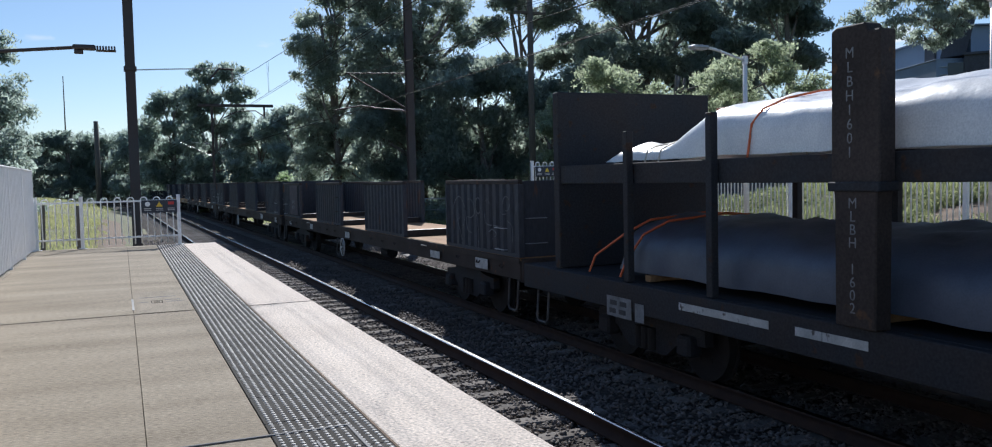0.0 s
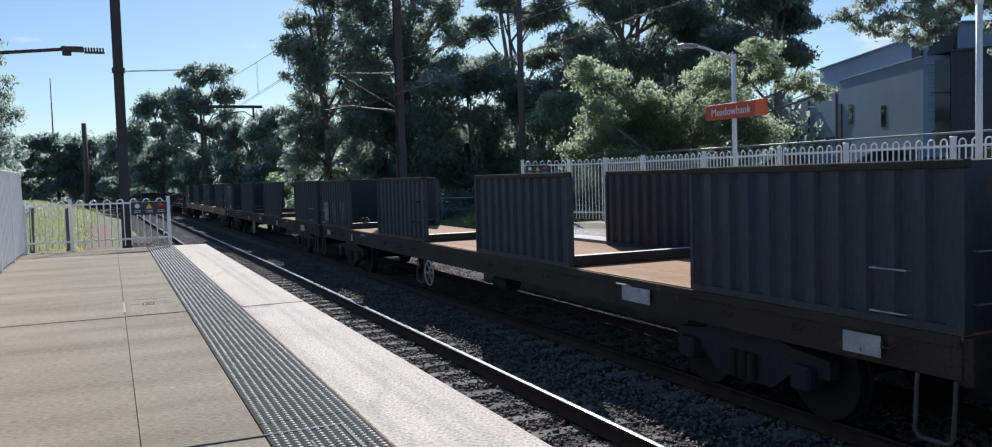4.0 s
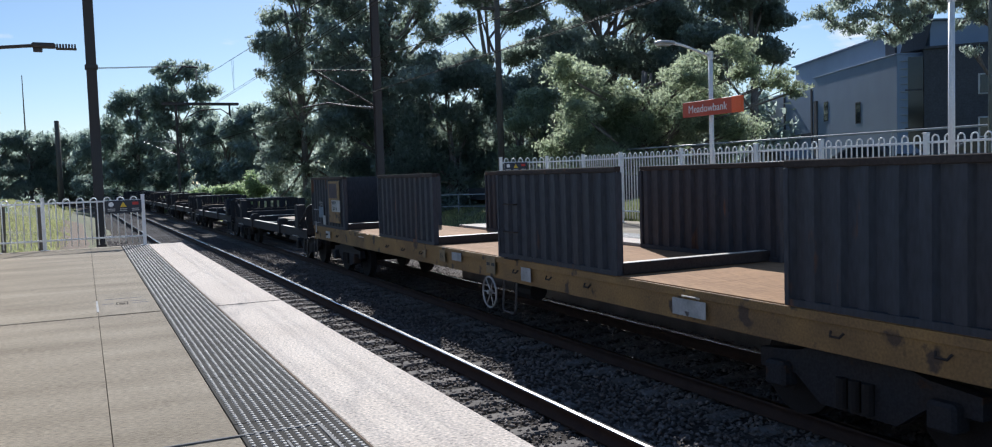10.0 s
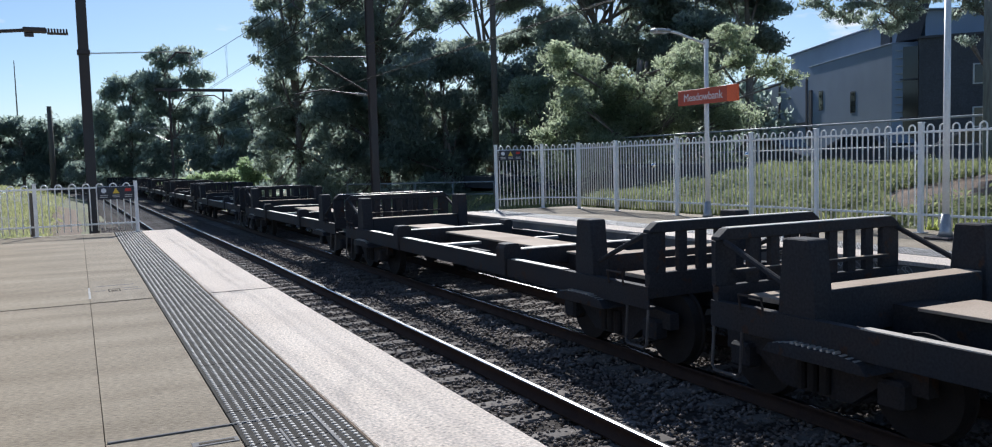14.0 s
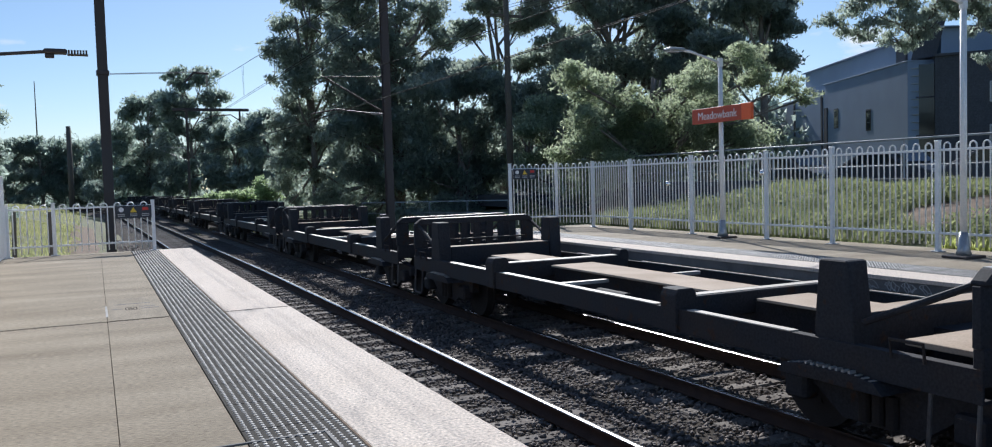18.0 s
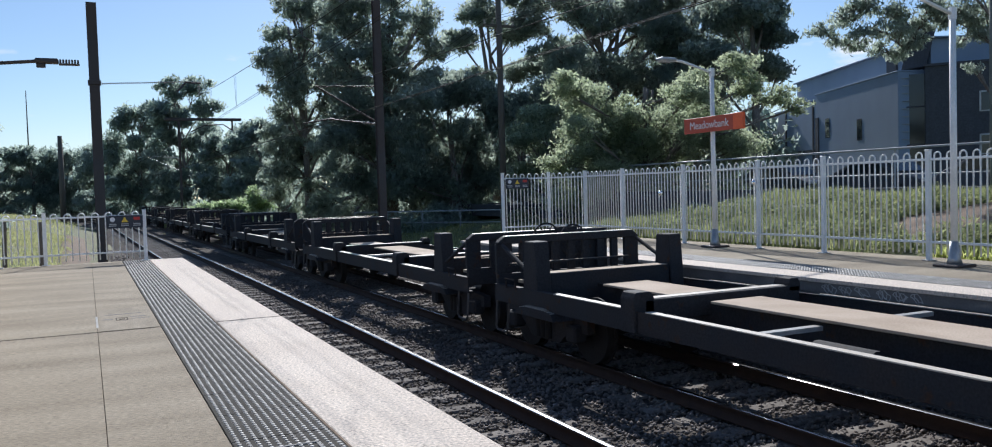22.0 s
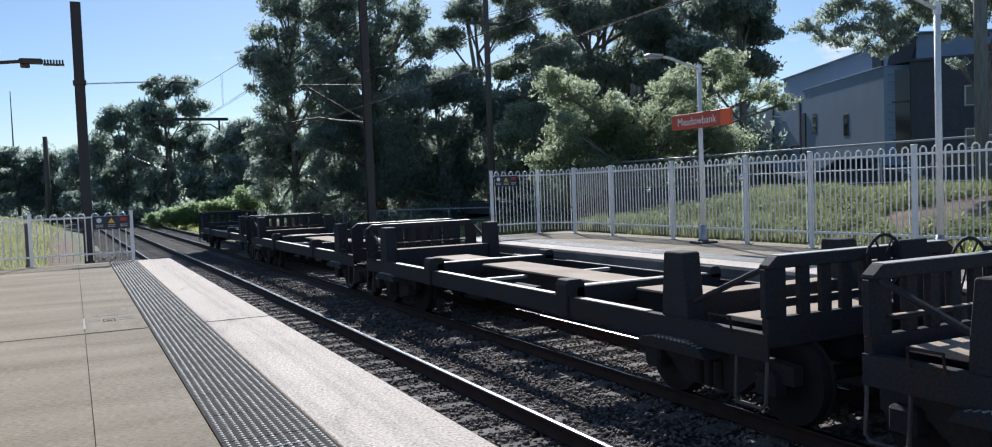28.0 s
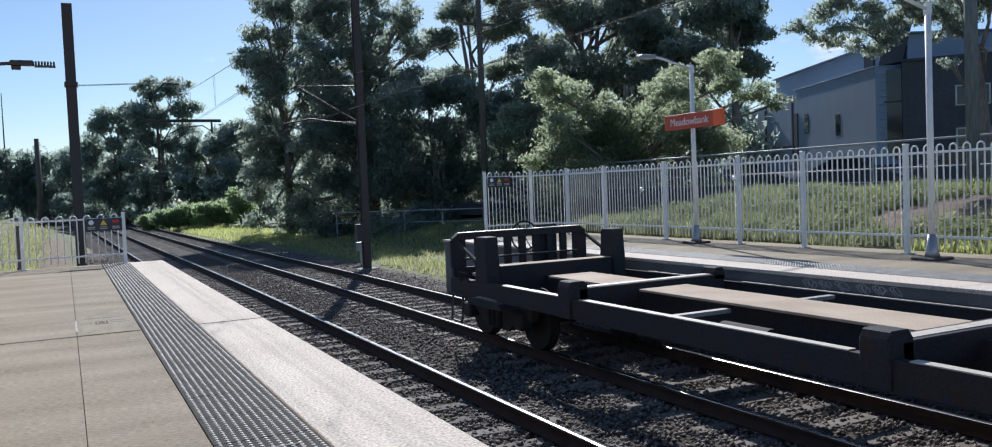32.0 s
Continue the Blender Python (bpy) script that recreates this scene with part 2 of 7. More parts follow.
M = dict(
    concrete=material("platform_concrete", (0.335, 0.278, 0.2), 0.9, second=(0.235, 0.193, 0.136), scale=1.2, amount=0.95, grain=55, grain_amount=0.36, bump=0.6, bump_scale=70, spots=(0.50, 0.45, 0.38), spot_scale=34, spot_at=0.735, stretch=(0.45, 1.7, 1), gloss=0.3),
    coping=material("light_edge_concrete", (0.68, 0.585, 0.49), 0.85, gloss=0.3, second=(0.59, 0.50, 0.415), scale=1.2, amount=0.6, grain=55, grain_amount=0.34, bump=0.8, bump_scale=50, spots=(0.42, 0.355, 0.30), spot_scale=30, spot_at=0.60),
    joint=material("joint_filler", (0.10, 0.084, 0.066), 0.95, gloss=0.1),
    tactile=material("tactile_base", (0.058, 0.053, 0.046), 0.85, scale=4, grain=60, gloss=0.08),
    stud=material("tactile_stud", (0.44, 0.415, 0.38), 0.55, second=(0.27, 0.255, 0.235), scale=6, amount=0.7, island=0.25, gloss=0.3),
    old_concrete=material("old_concrete", (0.22, 0.21, 0.20), 0.85, second=(0.10, 0.10, 0.10), scale=1.5, amount=0.8, grain=40),
    sleeper=material("sleeper_concrete", gloss=0.2, color=(0.23, 0.205, 0.18), rough=0.9, second=(0.12, 0.10, 0.085), scale=3, amount=0.8, grain=50, piece=0.2),
    stone=material("ballast_stone", gloss=0.2, color=(0.21, 0.18, 0.158), rough=0.8, second=(0.11, 0.088, 0.074), scale=1.2, amount=0.7, grain=30, island=0.3),
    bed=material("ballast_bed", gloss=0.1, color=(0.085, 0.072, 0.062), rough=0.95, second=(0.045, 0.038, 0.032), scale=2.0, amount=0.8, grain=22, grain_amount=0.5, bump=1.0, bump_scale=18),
    rail=material("rail_steel", (0.07, 0.045, 0.034), 0.85, gloss=0.15, second=(0.05, 0.035, 0.03), scale=6, amount=0.7),
    rail_top=material("rail_head_worn", (0.62, 0.61, 0.60), 0.22, metal=1.0, scale=9, amount=0.3, grain=120, bump=0.05, stretch=(8, 0.3, 8)),
    white_paint=material("white_fence_paint", (0.85, 0.85, 0.85), 0.4, second=(0.74, 0.74, 0.72), scale=3, amount=0.5, grain=40, grain_amount=0.06, bump=0.05),
    galv=material("galvanised_steel", (0.45, 0.46, 0.47), 0.45, metal=0.7, scale=9, amount=0.4),
    mast=material("mast_steel", (0.06, 0.05, 0.05), 0.6, second=(0.10, 0.055, 0.035), scale=2, amount=0.5, stretch=(1, 1, 0.2)),
    # steel raised and cooled to carry the bluish veil over the wagons
    wagon=material("wagon_dark_steel", (0.034, 0.036, 0.041), 0.75, gloss=0.2, second=(0.054, 0.042, 0.036), scale=1.6, amount=0.7, grain=40, grain_amount=0.25, spots=(0.06, 0.034, 0.022), spot_scale=5, spot_at=0.63),
    wagon_rust=material("wagon_brown_steel", (0.062, 0.047, 0.04), 0.75, gloss=0.2, second=(0.034, 0.028, 0.025), scale=1.2, amount=0.7, grain=40, grain_amount=0.25, spots=(0.12, 0.065, 0.035), spot_scale=4, spot_at=0.64),
    wagon_yellow=material("wagon_faded_yellow", (0.36, 0.21, 0.07), 0.7, second=(0.16, 0.10, 0.05), scale=1.3, amount=0.8, grain=40, grain_amount=0.2, spots=(0.09, 0.06, 0.04), spot_scale=3.5, spot_at=0.6),
    # the blue cast of the panels is veiling glare put into their paint
    panel=material("veil_tinted_panel_paint", (0.05, 0.056, 0.068), 0.65, gloss=0.3, second=(0.065, 0.06, 0.062), scale=0.9, amount=0.8, grain=30, grain_amount=0.2, stretch=(1, 1, 0.25), spots=(0.15, 0.075, 0.045), spot_scale=3.5, spot_at=0.63),
    deck=material("timber_deck", (0.40, 0.225, 0.105), 0.85, second=(0.28, 0.16, 0.085), scale=1.4, amount=0.8, grain=25, grain_amount=0.22, stretch=(1, 0.2, 1), piece=0.06, spots=(0.16, 0.10, 0.065), spot_scale=5, spot_at=0.68, gloss=0.2),
    deck_plate=material("dusty_floor_plate", (0.52, 0.415, 0.315), 0.85, gloss=0.2, second=(0.38, 0.29, 0.21), scale=1.5, amount=0.8, grain=50),
    bright_edge=material("worn_bright_steel", (0.60, 0.58, 0.54), 0.35, metal=0.4, second=(0.35, 0.3, 0.26), scale=7, amount=0.6),
    # pale worn steels that also hold the sunlight on upper faces in their colour
    glare_edge=material("worn_glare_steel", (0.74, 0.69, 0.61), 0.4, metal=0.4, second=(0.5, 0.46, 0.42), scale=7, amount=0.6, bump=0.1),
    worn_top=material("worn_sunlit_pale_steel", (0.64, 0.575, 0.48), 0.5, second=(0.42, 0.34, 0.26), scale=7, amount=0.6),
    label_white=material("faded_white_lettering", (0.52, 0.52, 0.50), 0.7, second=(0.30, 0.30, 0.29), scale=6, amount=0.7, spots=(0.10, 0.085, 0.075), spot_scale=9, spot_at=0.64),
    chalk=material("faint_chalk", (0.16, 0.165, 0.17), 0.8, second=(0.07, 0.07, 0.072), scale=5, amount=0.9),
    patch_purple=material("faded_purple_patch", (0.085, 0.06, 0.07), 0.75, second=(0.06, 0.05, 0.055), scale=4, amount=0.9, spots=(0.13, 0.085, 0.06), spot_scale=6, spot_at=0.62),
    patch_ochre=material("faded_ochre_patch", (0.30, 0.19, 0.075), 0.75, second=(0.16, 0.10, 0.06), scale=4, amount=0.8, spots=(0.07, 0.05, 0.045), spot_scale=5, spot_at=0.60),
    patch_pale=material("pale_worn_patch", (0.34, 0.25, 0.14), 0.75, second=(0.24, 0.17, 0.09), scale=5, amount=0.8),
    patch_blue=material("pale_blue_patch", (0.20, 0.26, 0.32), 0.75, second=(0.12, 0.16, 0.2), scale=6, amount=0.8),
    chrome=material("polished_metal", (0.9, 0.9, 0.9), 0.24, metal=1.0, scale=4, amount=0.05, grain_amount=0.0, bump=0),
    tag=material("faint_tag_paint", (0.26, 0.265, 0.27), 0.7, second=(0.12, 0.12, 0.12), scale=5, amount=0.9),
    # darker blades: the shade on the bank is put into their colour
    dark_blade=leafy("shade_painted_blades", (0.062, 0.08, 0.034), (0.17, 0.178, 0.075), 0.40, 0.8),
    # brighter blades: sunlight is put into their colour
    sun_blade=leafy("sun_painted_blades", (0.13, 0.155, 0.04), (0.26, 0.27, 0.085), 0.5, 0.7),
    cover=material("patched_concrete", (0.315, 0.265, 0.195), 0.9, second=(0.235, 0.197, 0.145), scale=3.0, amount=0.9, grain=55, grain_amount=0.3, stretch=(2.2, 0.6, 1), gloss=0.25),
    step_rod=material("scuffed_step_rod", (0.13, 0.12, 0.11), 0.6, second=(0.07, 0.055, 0.048), scale=5, amount=0.7, gloss=0.3),
    label_faded=material("faded_notice", (0.27, 0.27, 0.265), 0.75, second=(0.15, 0.15, 0.148), scale=6, amount=0.8, spots=(0.09, 0.075, 0.065), spot_scale=9, spot_at=0.62),
    faint=material("very_faint_chalk", (0.10, 0.098, 0.096), 0.8, second=(0.055, 0.05, 0.048), scale=5, amount=0.9),
    label_dark=material("dark_lettering", (0.05, 0.05, 0.05), 0.6),
    tarp=material("silver_tarpaulin", (0.82, 0.80, 0.77), 0.32, second=(0.56, 0.57, 0.59), scale=2.2, amount=0.5, bump=0.7, bump_scale=5),
    tarp_blue=material("blue_grey_tarpaulin", (0.085, 0.10, 0.135), 0.45, second=(0.05, 0.06, 0.085), scale=2.5, amount=0.8, bump=0.8, bump_scale=5),
    strap=material("orange_strap", (0.75, 0.16, 0.05), 0.6),
    rubber=material("black_rubber", (0.02, 0.02, 0.02), 0.7),
    wheel=material("wheel_steel", (0.04, 0.035, 0.032), 0.75, gloss=0.15),
    sign_orange=material("sign_orange", (0.86, 0.13, 0.03), 0.45, scale=2, amount=0.1, bump=0),
    sign_face=material("sign_red_face", (0.50, 0.07, 0.03), 0.45, scale=2, amount=0.1, bump=0),
    sign_white=material("sign_white", (0.80, 0.80, 0.80), 0.5, scale=2, amount=0.1, bump=0),
    sign_dark=material("sign_dark_plate", (0.035, 0.04, 0.055), 0.5),
    sign_yellow=material("sign_yellow", (0.80, 0.55, 0.05), 0.5),
    sign_red=material("sign_red", (0.60, 0.04, 0.03), 0.5),
    bark=material("grey_bark", (0.16, 0.13, 0.11), 0.9, second=(0.27, 0.24, 0.21), scale=1.5, amount=0.8, grain=18, grain_amount=0.3, bump=0.6, stretch=(1, 1, 0.25)),
    timber_pole=material("timber_pole", (0.13, 0.11, 0.09), 0.9, scale=1.5, grain=25, stretch=(1, 1, 0.1)),
    grey_timber=material("grey_timber", (0.21, 0.225, 0.22), 0.9, second=(0.13, 0.14, 0.135), scale=1.5, amount=0.7, grain=25, grain_amount=0.25, bump=0.4, stretch=(1, 1, 0.1)),
    # tree leaves lifted and cooled in colour to stand in for haze
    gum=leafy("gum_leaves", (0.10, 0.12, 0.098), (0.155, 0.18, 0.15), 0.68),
    gum_far=leafy("far_hazed_gum_leaves", (0.10, 0.125, 0.108), (0.155, 0.185, 0.16), 0.68),
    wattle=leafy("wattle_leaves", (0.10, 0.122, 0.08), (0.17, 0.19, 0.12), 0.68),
    shrub=leafy("shrub_leaves", (0.11, 0.15, 0.075), (0.20, 0.245, 0.13), 0.55, 0.45, 0.5),
    blade=leafy("grass_blades", (0.11, 0.125, 0.048), (0.23, 0.225, 0.10), 0.42, 0.8),
    ground=material("grassy_ground", (0.10, 0.115, 0.042), 0.95, second=(0.16, 0.145, 0.07), scale=0.35, amount=0.8, grain=14, grain_amount=0.45, bump=0.8, bump_scale=12, spots=(0.16, 0.12, 0.07), spot_scale=0.8, spot_at=0.62),
    soil=material("bank_soil", (0.17, 0.105, 0.06), 0.95, second=(0.085, 0.06, 0.038), scale=3.5, amount=0.9, grain=22, grain_amount=0.35, bump=0.6),
    asphalt=material("asphalt", (0.055, 0.055, 0.057), 0.9, scale=0.8, grain=70, grain_amount=0.3),
    weed=leafy("weed_leaves", (0.06, 0.078, 0.034), (0.14, 0.15, 0.065), 0.42, 0.7),
    wall_grey=material("grey_render", (0.26, 0.325, 0.43), 0.8, second=(0.22, 0.28, 0.37), scale=0.5, amount=0.6, grain=20, grain_amount=0.06),
    # brick lightened towards blue, with the veil of glare in its colour
    wall_dark=material("dark_brick", (0.078, 0.082, 0.095), 0.85, second=(0.06, 0.062, 0.07), scale=0.8, amount=0.6, grain=12, grain_amount=0.2),
    roof=material("metal_roof", (0.32, 0.35, 0.38), 0.45, metal=0.3, scale=1.0, amount=0.4),
    window_frame=material("window_frame_light", (0.55, 0.55, 0.55), 0.5),
    car_white=material("car_white", (0.75, 0.76, 0.78), 0.25, scale=1, amount=0.1, grain_amount=0.03, bump=0),
    # car paints kept dark, with the tree shade put into their colour
    car_grey=material("car_grey", (0.07, 0.075, 0.085), 0.55, metal=0.1, scale=1, amount=0.1, grain_amount=0.03, bump=0),
    car_dark=material("car_dark", (0.045, 0.05, 0.06), 0.55, scale=1, amount=0.1, grain_amount=0.03, bump=0),
    porcelain=material("porcelain", (0.45, 0.40, 0.36), 0.3),
    wire=material("wire_bronze", (0.05, 0.045, 0.04), 0.8, gloss=0.1),
    bank_fence=material("grey_rail_paint", (0.40, 0.41, 0.42), 0.5),
)


def glassy(name, color, rough=0.08):
    m = bpy.data.materials.new(name)
    m.use_nodes = True
    bs = m.node_tree.nodes["Principled BSDF"]
    bs.inputs["Base Color"].default_value = (*color, 1)
    bs.inputs["Roughness"].default_value = rough
    bs.inputs["IOR"].default_value = 1.5
    return m


M["glass"] = glassy("dark_window_glass", (0.02, 0.025, 0.03))
M["lamp_glass"] = glassy("lamp_lens", (0.55, 0.56, 0.58), 0.2)
# ---- building blocks ----
RNG = np.random.default_rng(7)
PLAT_H = 1.123                          # platform above the rails
EDGE, STRIP_IN, STRIP_OUT = 1.815, 0.617, 1.148
NEAR_C, FAR_C, GAUGE = 3.52, 6.90, 1.505
FAR_EDGE = 8.487
END_Y = 19.6


def bend(y):
    """How far the line has swung to the side at y along the track."""
    a = max(0.0, y - 22.0)
    far = max(0.0, y - 80.0)
    return -0.0135 * a * a / (a + 8.0) - 0.0014 * far * far


def bend_angle(y):
    return math.degrees(math.atan((bend(y + 0.5) - bend(y - 0.5))))


def box(bm, x0, x1, y0, y1, z0, z1):
    v = [bm.verts.new(c) for c in ((x0, y0, z0), (x1, y0, z0), (x1, y1, z0), (x0, y1, z0), (x0, y0, z1), (x1, y0, z1), (x1, y1, z1), (x0, y1, z1))]
    for f in ((3, 2, 1, 0), (4, 5, 6, 7), (0, 1, 5, 4), (1, 2, 6, 5), (2, 3, 7, 6), (3, 0, 4, 7)):
        bm.faces.new([v[i] for i in f])
    return v


def soft(bm, width=0.01, segments=1):
    bmesh.ops.bevel(bm, geom=list(bm.edges), offset=width, segments=segments, affect="EDGES", profile=0.5)
    return bm


def boxed(x0, x1, y0, y1, z0, z1, width=0.0):
    bm = bmesh.new()
    box(bm, x0, x1, y0, y1, z0, z1)
    return soft(bm, width) if width else bm


def tube(bm, points, radius, sides=8, taper=None, caps=True):
    """A round bar along the points."""
    rings = []
    pts = [Vector(p) for p in points]
    for i, p in enumerate(pts):
        d = (pts[min(i + 1, len(pts) - 1)] - pts[max(i - 1, 0)]).normalized()
        u = d.orthogonal().normalized() if not rings else (rings_u - d * rings_u.dot(d)).normalized()
        rings_u = u
        w = d.cross(u)
        r = radius if taper is None else radius + (taper - radius) * i / (len(pts) - 1)
        rings.append([bm.verts.new(p + (u * math.cos(k * math.tau / sides) + w * math.sin(k * math.tau / sides)) * r) for k in range(sides)])
    for a, b in zip(rings, rings[1:]):
        for k in range(sides):
            bm.faces.new((a[k], a[(k + 1) % sides], b[(k + 1) % sides], b[k]))
    if caps:
        bm.faces.new(rings[0][::-1])
        bm.faces.new(rings[-1])
    return bm


def tubed(points, radius, sides=8, taper=None):
    return tube(bmesh.new(), points, radius, sides, taper)


def extruded(outline, axis, a, b):
    """A prism: an outline of two coordinates, drawn out along the axis from a to b."""
    bm = bmesh.new()

    def at(p, q):
        return (q, p[0], p[1]) if axis == "x" else (p[0], q, p[1]) if axis == "y" else (p[0], p[1], q)
    low, high = [bm.verts.new(at(p, a)) for p in outline], [bm.verts.new(at(p, b)) for p in outline]
    n = len(outline)
    for i in range(n):
        bm.faces.new((low[i], low[(i + 1) % n], high[(i + 1) % n], high[i]))
    bm.faces.new(low[::-1])
    bm.faces.new(high)
    bmesh.ops.recalc_face_normals(bm, faces=list(bm.faces))
    return bm


def mesh_of(name, bm, mat, smooth=False):
    me = bpy.data.meshes.new(name)
    bm.normal_update()
    bm.to_mesh(me)
    bm.free()
    me.materials.append(M[mat])
    if smooth:
        for p in me.polygons:
            p.use_smooth = True
    return me


def part(name, bm, mat, parent, label="", smooth=False, at=None):
    """Links a bmesh, or a mesh that is shared, as one mesh object under a thing or a part."""
    me = bm if isinstance(bm, bpy.types.Mesh) else mesh_of(name, bm, mat, smooth)
    ob = new(name, me)
    ob.parent = parent
    if at is not None:
        ob.matrix_basis = at
    return tagged(ob, label)


def thing(name, label, category, group="", kind="", at=None):
    ob = new(name)
    ob.empty_display_size = 0.2
    if at is not None:
        ob.matrix_basis = at
    return tagged(ob, label, category, group, kind)


def solid(name, bm, mat, label, category="", kind="structure", smooth=False):
    return tagged(new(name, mesh_of(name, bm, mat, smooth)), label, category, "", kind)


def raw_mesh(name, verts, faces, mat):
    """A mesh from arrays of corners and of faces with the same number of corners each."""
    me = bpy.data.meshes.new(name)
    n, k = faces.shape
    me.vertices.add(len(verts))
    me.vertices.foreach_set("co", np.asarray(verts, dtype=np.float32).ravel())
    me.loops.add(n * k)
    me.loops.foreach_set("vertex_index", faces.astype(np.int32).ravel())
    me.polygons.add(n)
    me.polygons.foreach_set("loop_start", np.arange(0, n * k, k, dtype=np.int32))
    me.update(calc_edges=True)
    me.validate()
    me.materials.append(M[mat])
    return me


def stones(n, xs, ys, z, size, mat, name):
    """Broken stones, eight faces each, strewn over a strip that follows the bend of the line."""
    base = np.array([(1, 0, 0), (-1, 0, 0), (0, 1, 0), (0, -1, 0), (0, 0, 1), (0, 0, -1)], float)
    tri = np.array([(0, 2, 4), (2, 1, 4), (1, 3, 4), (3, 0, 4), (2, 0, 5), (1, 2, 5), (3, 1, 5), (0, 3, 5)])
    y = ys[0] + (ys[1] - ys[0]) * RNG.random(n) ** 1.5
    x = RNG.uniform(xs[0], xs[1], n) + np.array([bend(v) for v in y])
    s = RNG.uniform(size[0], size[1], n)
    ang = RNG.uniform(0, 6.28, n)
    v = base[None] * RNG.uniform(0.6, 1.3, (n, 6, 1)) * s[:, None, None]
    v = v + RNG.normal(0, 0.2, (n, 6, 3)) * s[:, None, None]
    c, sn = np.cos(ang), np.sin(ang)
    v = np.stack([v[..., 0] * c[:, None] - v[..., 1] * sn[:, None], v[..., 0] * sn[:, None] + v[..., 1] * c[:, None], v[..., 2] * 0.75], -1)
    v += np.stack([x, y, z + RNG.uniform(-0.012, 0.02, n)], -1)[:, None, :]
    f = tri[None] + (np.arange(n) * 6)[:, None, None]
    return raw_mesh(name, v.reshape(-1, 3), f.reshape(-1, 3), mat)


# ---- ground, banks, road ----
def ground_height(x, y):
    """Lie of the land: the cutting floor, the slope to the car park, the grassy verge beside the near track."""
    z = -1.62
    xr = x - bend(y)
    if xr > 12.04 and y < 19.8 and xr <= 12.6:
        z = -0.03
    elif xr > 12.6:
        k = min(1.0, (xr - 12.6) / 6.2)
        z = -1.62 + (1.62 + 0.02 if y < 19.8 else 0) + (0.70 if y < 19.8 else max(0.0, 0.56 - (y - 19.8) * 0.012)) * k * k * (3 - 2 * k)
        if y >= 19.8:
            z += 1.62 * min(1.0, (xr - 12.6) / 8.0) * max(0.0, 1 - (y - 19.8) / 60)
    elif xr > 9.2 and y > 19.7:
        z = -1.38 + 0.05 * (xr - 9.2)
    if xr > 19.3 and y < 48:
        z = min(z, 0.38)
    if xr < 1.4:
        k = min(1.0, (1.4 - xr) / 3.0)
        rise = min(1.0, max(0.0, (y - 20.0) / 45.0)) * min(1.0, max(0.0, (-0.8 - xr) / 5.0))
        z = -1.40 + 0.55 * k * k * (3 - 2 * k) + 0.012 * max(0.0, min(60.0, -xr)) + 0.75 * rise * rise * (3 - 2 * rise)
    return z


def land():
    xs = np.unique(np.concatenate([np.arange(-40, 60, 1.0), [1.45, 2.0, 9.0, 9.3, 12.03, 12.08, 12.5, 12.7, 13.3], np.linspace(-600, -40, 18), np.linspace(60, 700, 18)]))
    ys = np.unique(np.concatenate([np.linspace(-500, -20, 12), np.arange(-20, 130, 1.5), [19.7, 19.9], np.linspace(130, 1500, 30)]))
    v, f = [], []
    for j, y in enumerate(ys):
        for i, x in enumerate(xs):
            rough = 0.05 * noise.noise(Vector((x * 0.5, y * 0.5, 0))) if -35 < x < 58 and y < 120 else 0
            v.append((x, y, ground_height(x, y) + (rough if not 1.2 < x - bend(y) < 9.4 else 0)))
    w = len(xs)
    for j in range(len(ys) - 1):
        for i in range(w - 1):
            f.append((j * w + i, j * w + i + 1, (j + 1) * w + i + 1, (j + 1) * w + i))
    ob = new("ground", raw_mesh("ground", np.array(v), np.array(f), "ground"))
    for p in ob.data.polygons:
        p.use_smooth = True
    return tagged(ob, "rough grassy ground with bare earth beside the railway", "ground", "", "structure")


land()


def strip(x0, x1, z, ys, mat, name, label, skirts=0.0):
    """A ribbon that follows the line from ys[0] to ys[-1]; skirts: how far its sides slope down and out."""
    rows = []
    for y in ys:
        b = bend(y)
        rows.append([(x0 + b - skirts * 1.6, y, z - skirts), (x0 + b, y, z), (x1 + b, y, z), (x1 + b + skirts * 1.6, y, z - skirts)])
    v = np.array(rows).reshape(-1, 3)
    f = [(j * 4 + i, j * 4 + i + 1, j * 4 + i + 5, j * 4 + i + 4) for j in range(len(ys) - 1) for i in range(3)]
    return tagged(new(name, raw_mesh(name, v, np.array(f), mat)), label, name.replace("_", " "), "", "structure")


LINE_YS = np.concatenate([np.arange(-260, -30, 23.0), np.arange(-30, 80, 2.0), np.arange(80, 330, 6.0)])
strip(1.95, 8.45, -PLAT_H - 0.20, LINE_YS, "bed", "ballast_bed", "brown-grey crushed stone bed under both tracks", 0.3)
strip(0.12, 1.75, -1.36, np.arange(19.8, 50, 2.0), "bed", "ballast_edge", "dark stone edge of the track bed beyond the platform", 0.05)


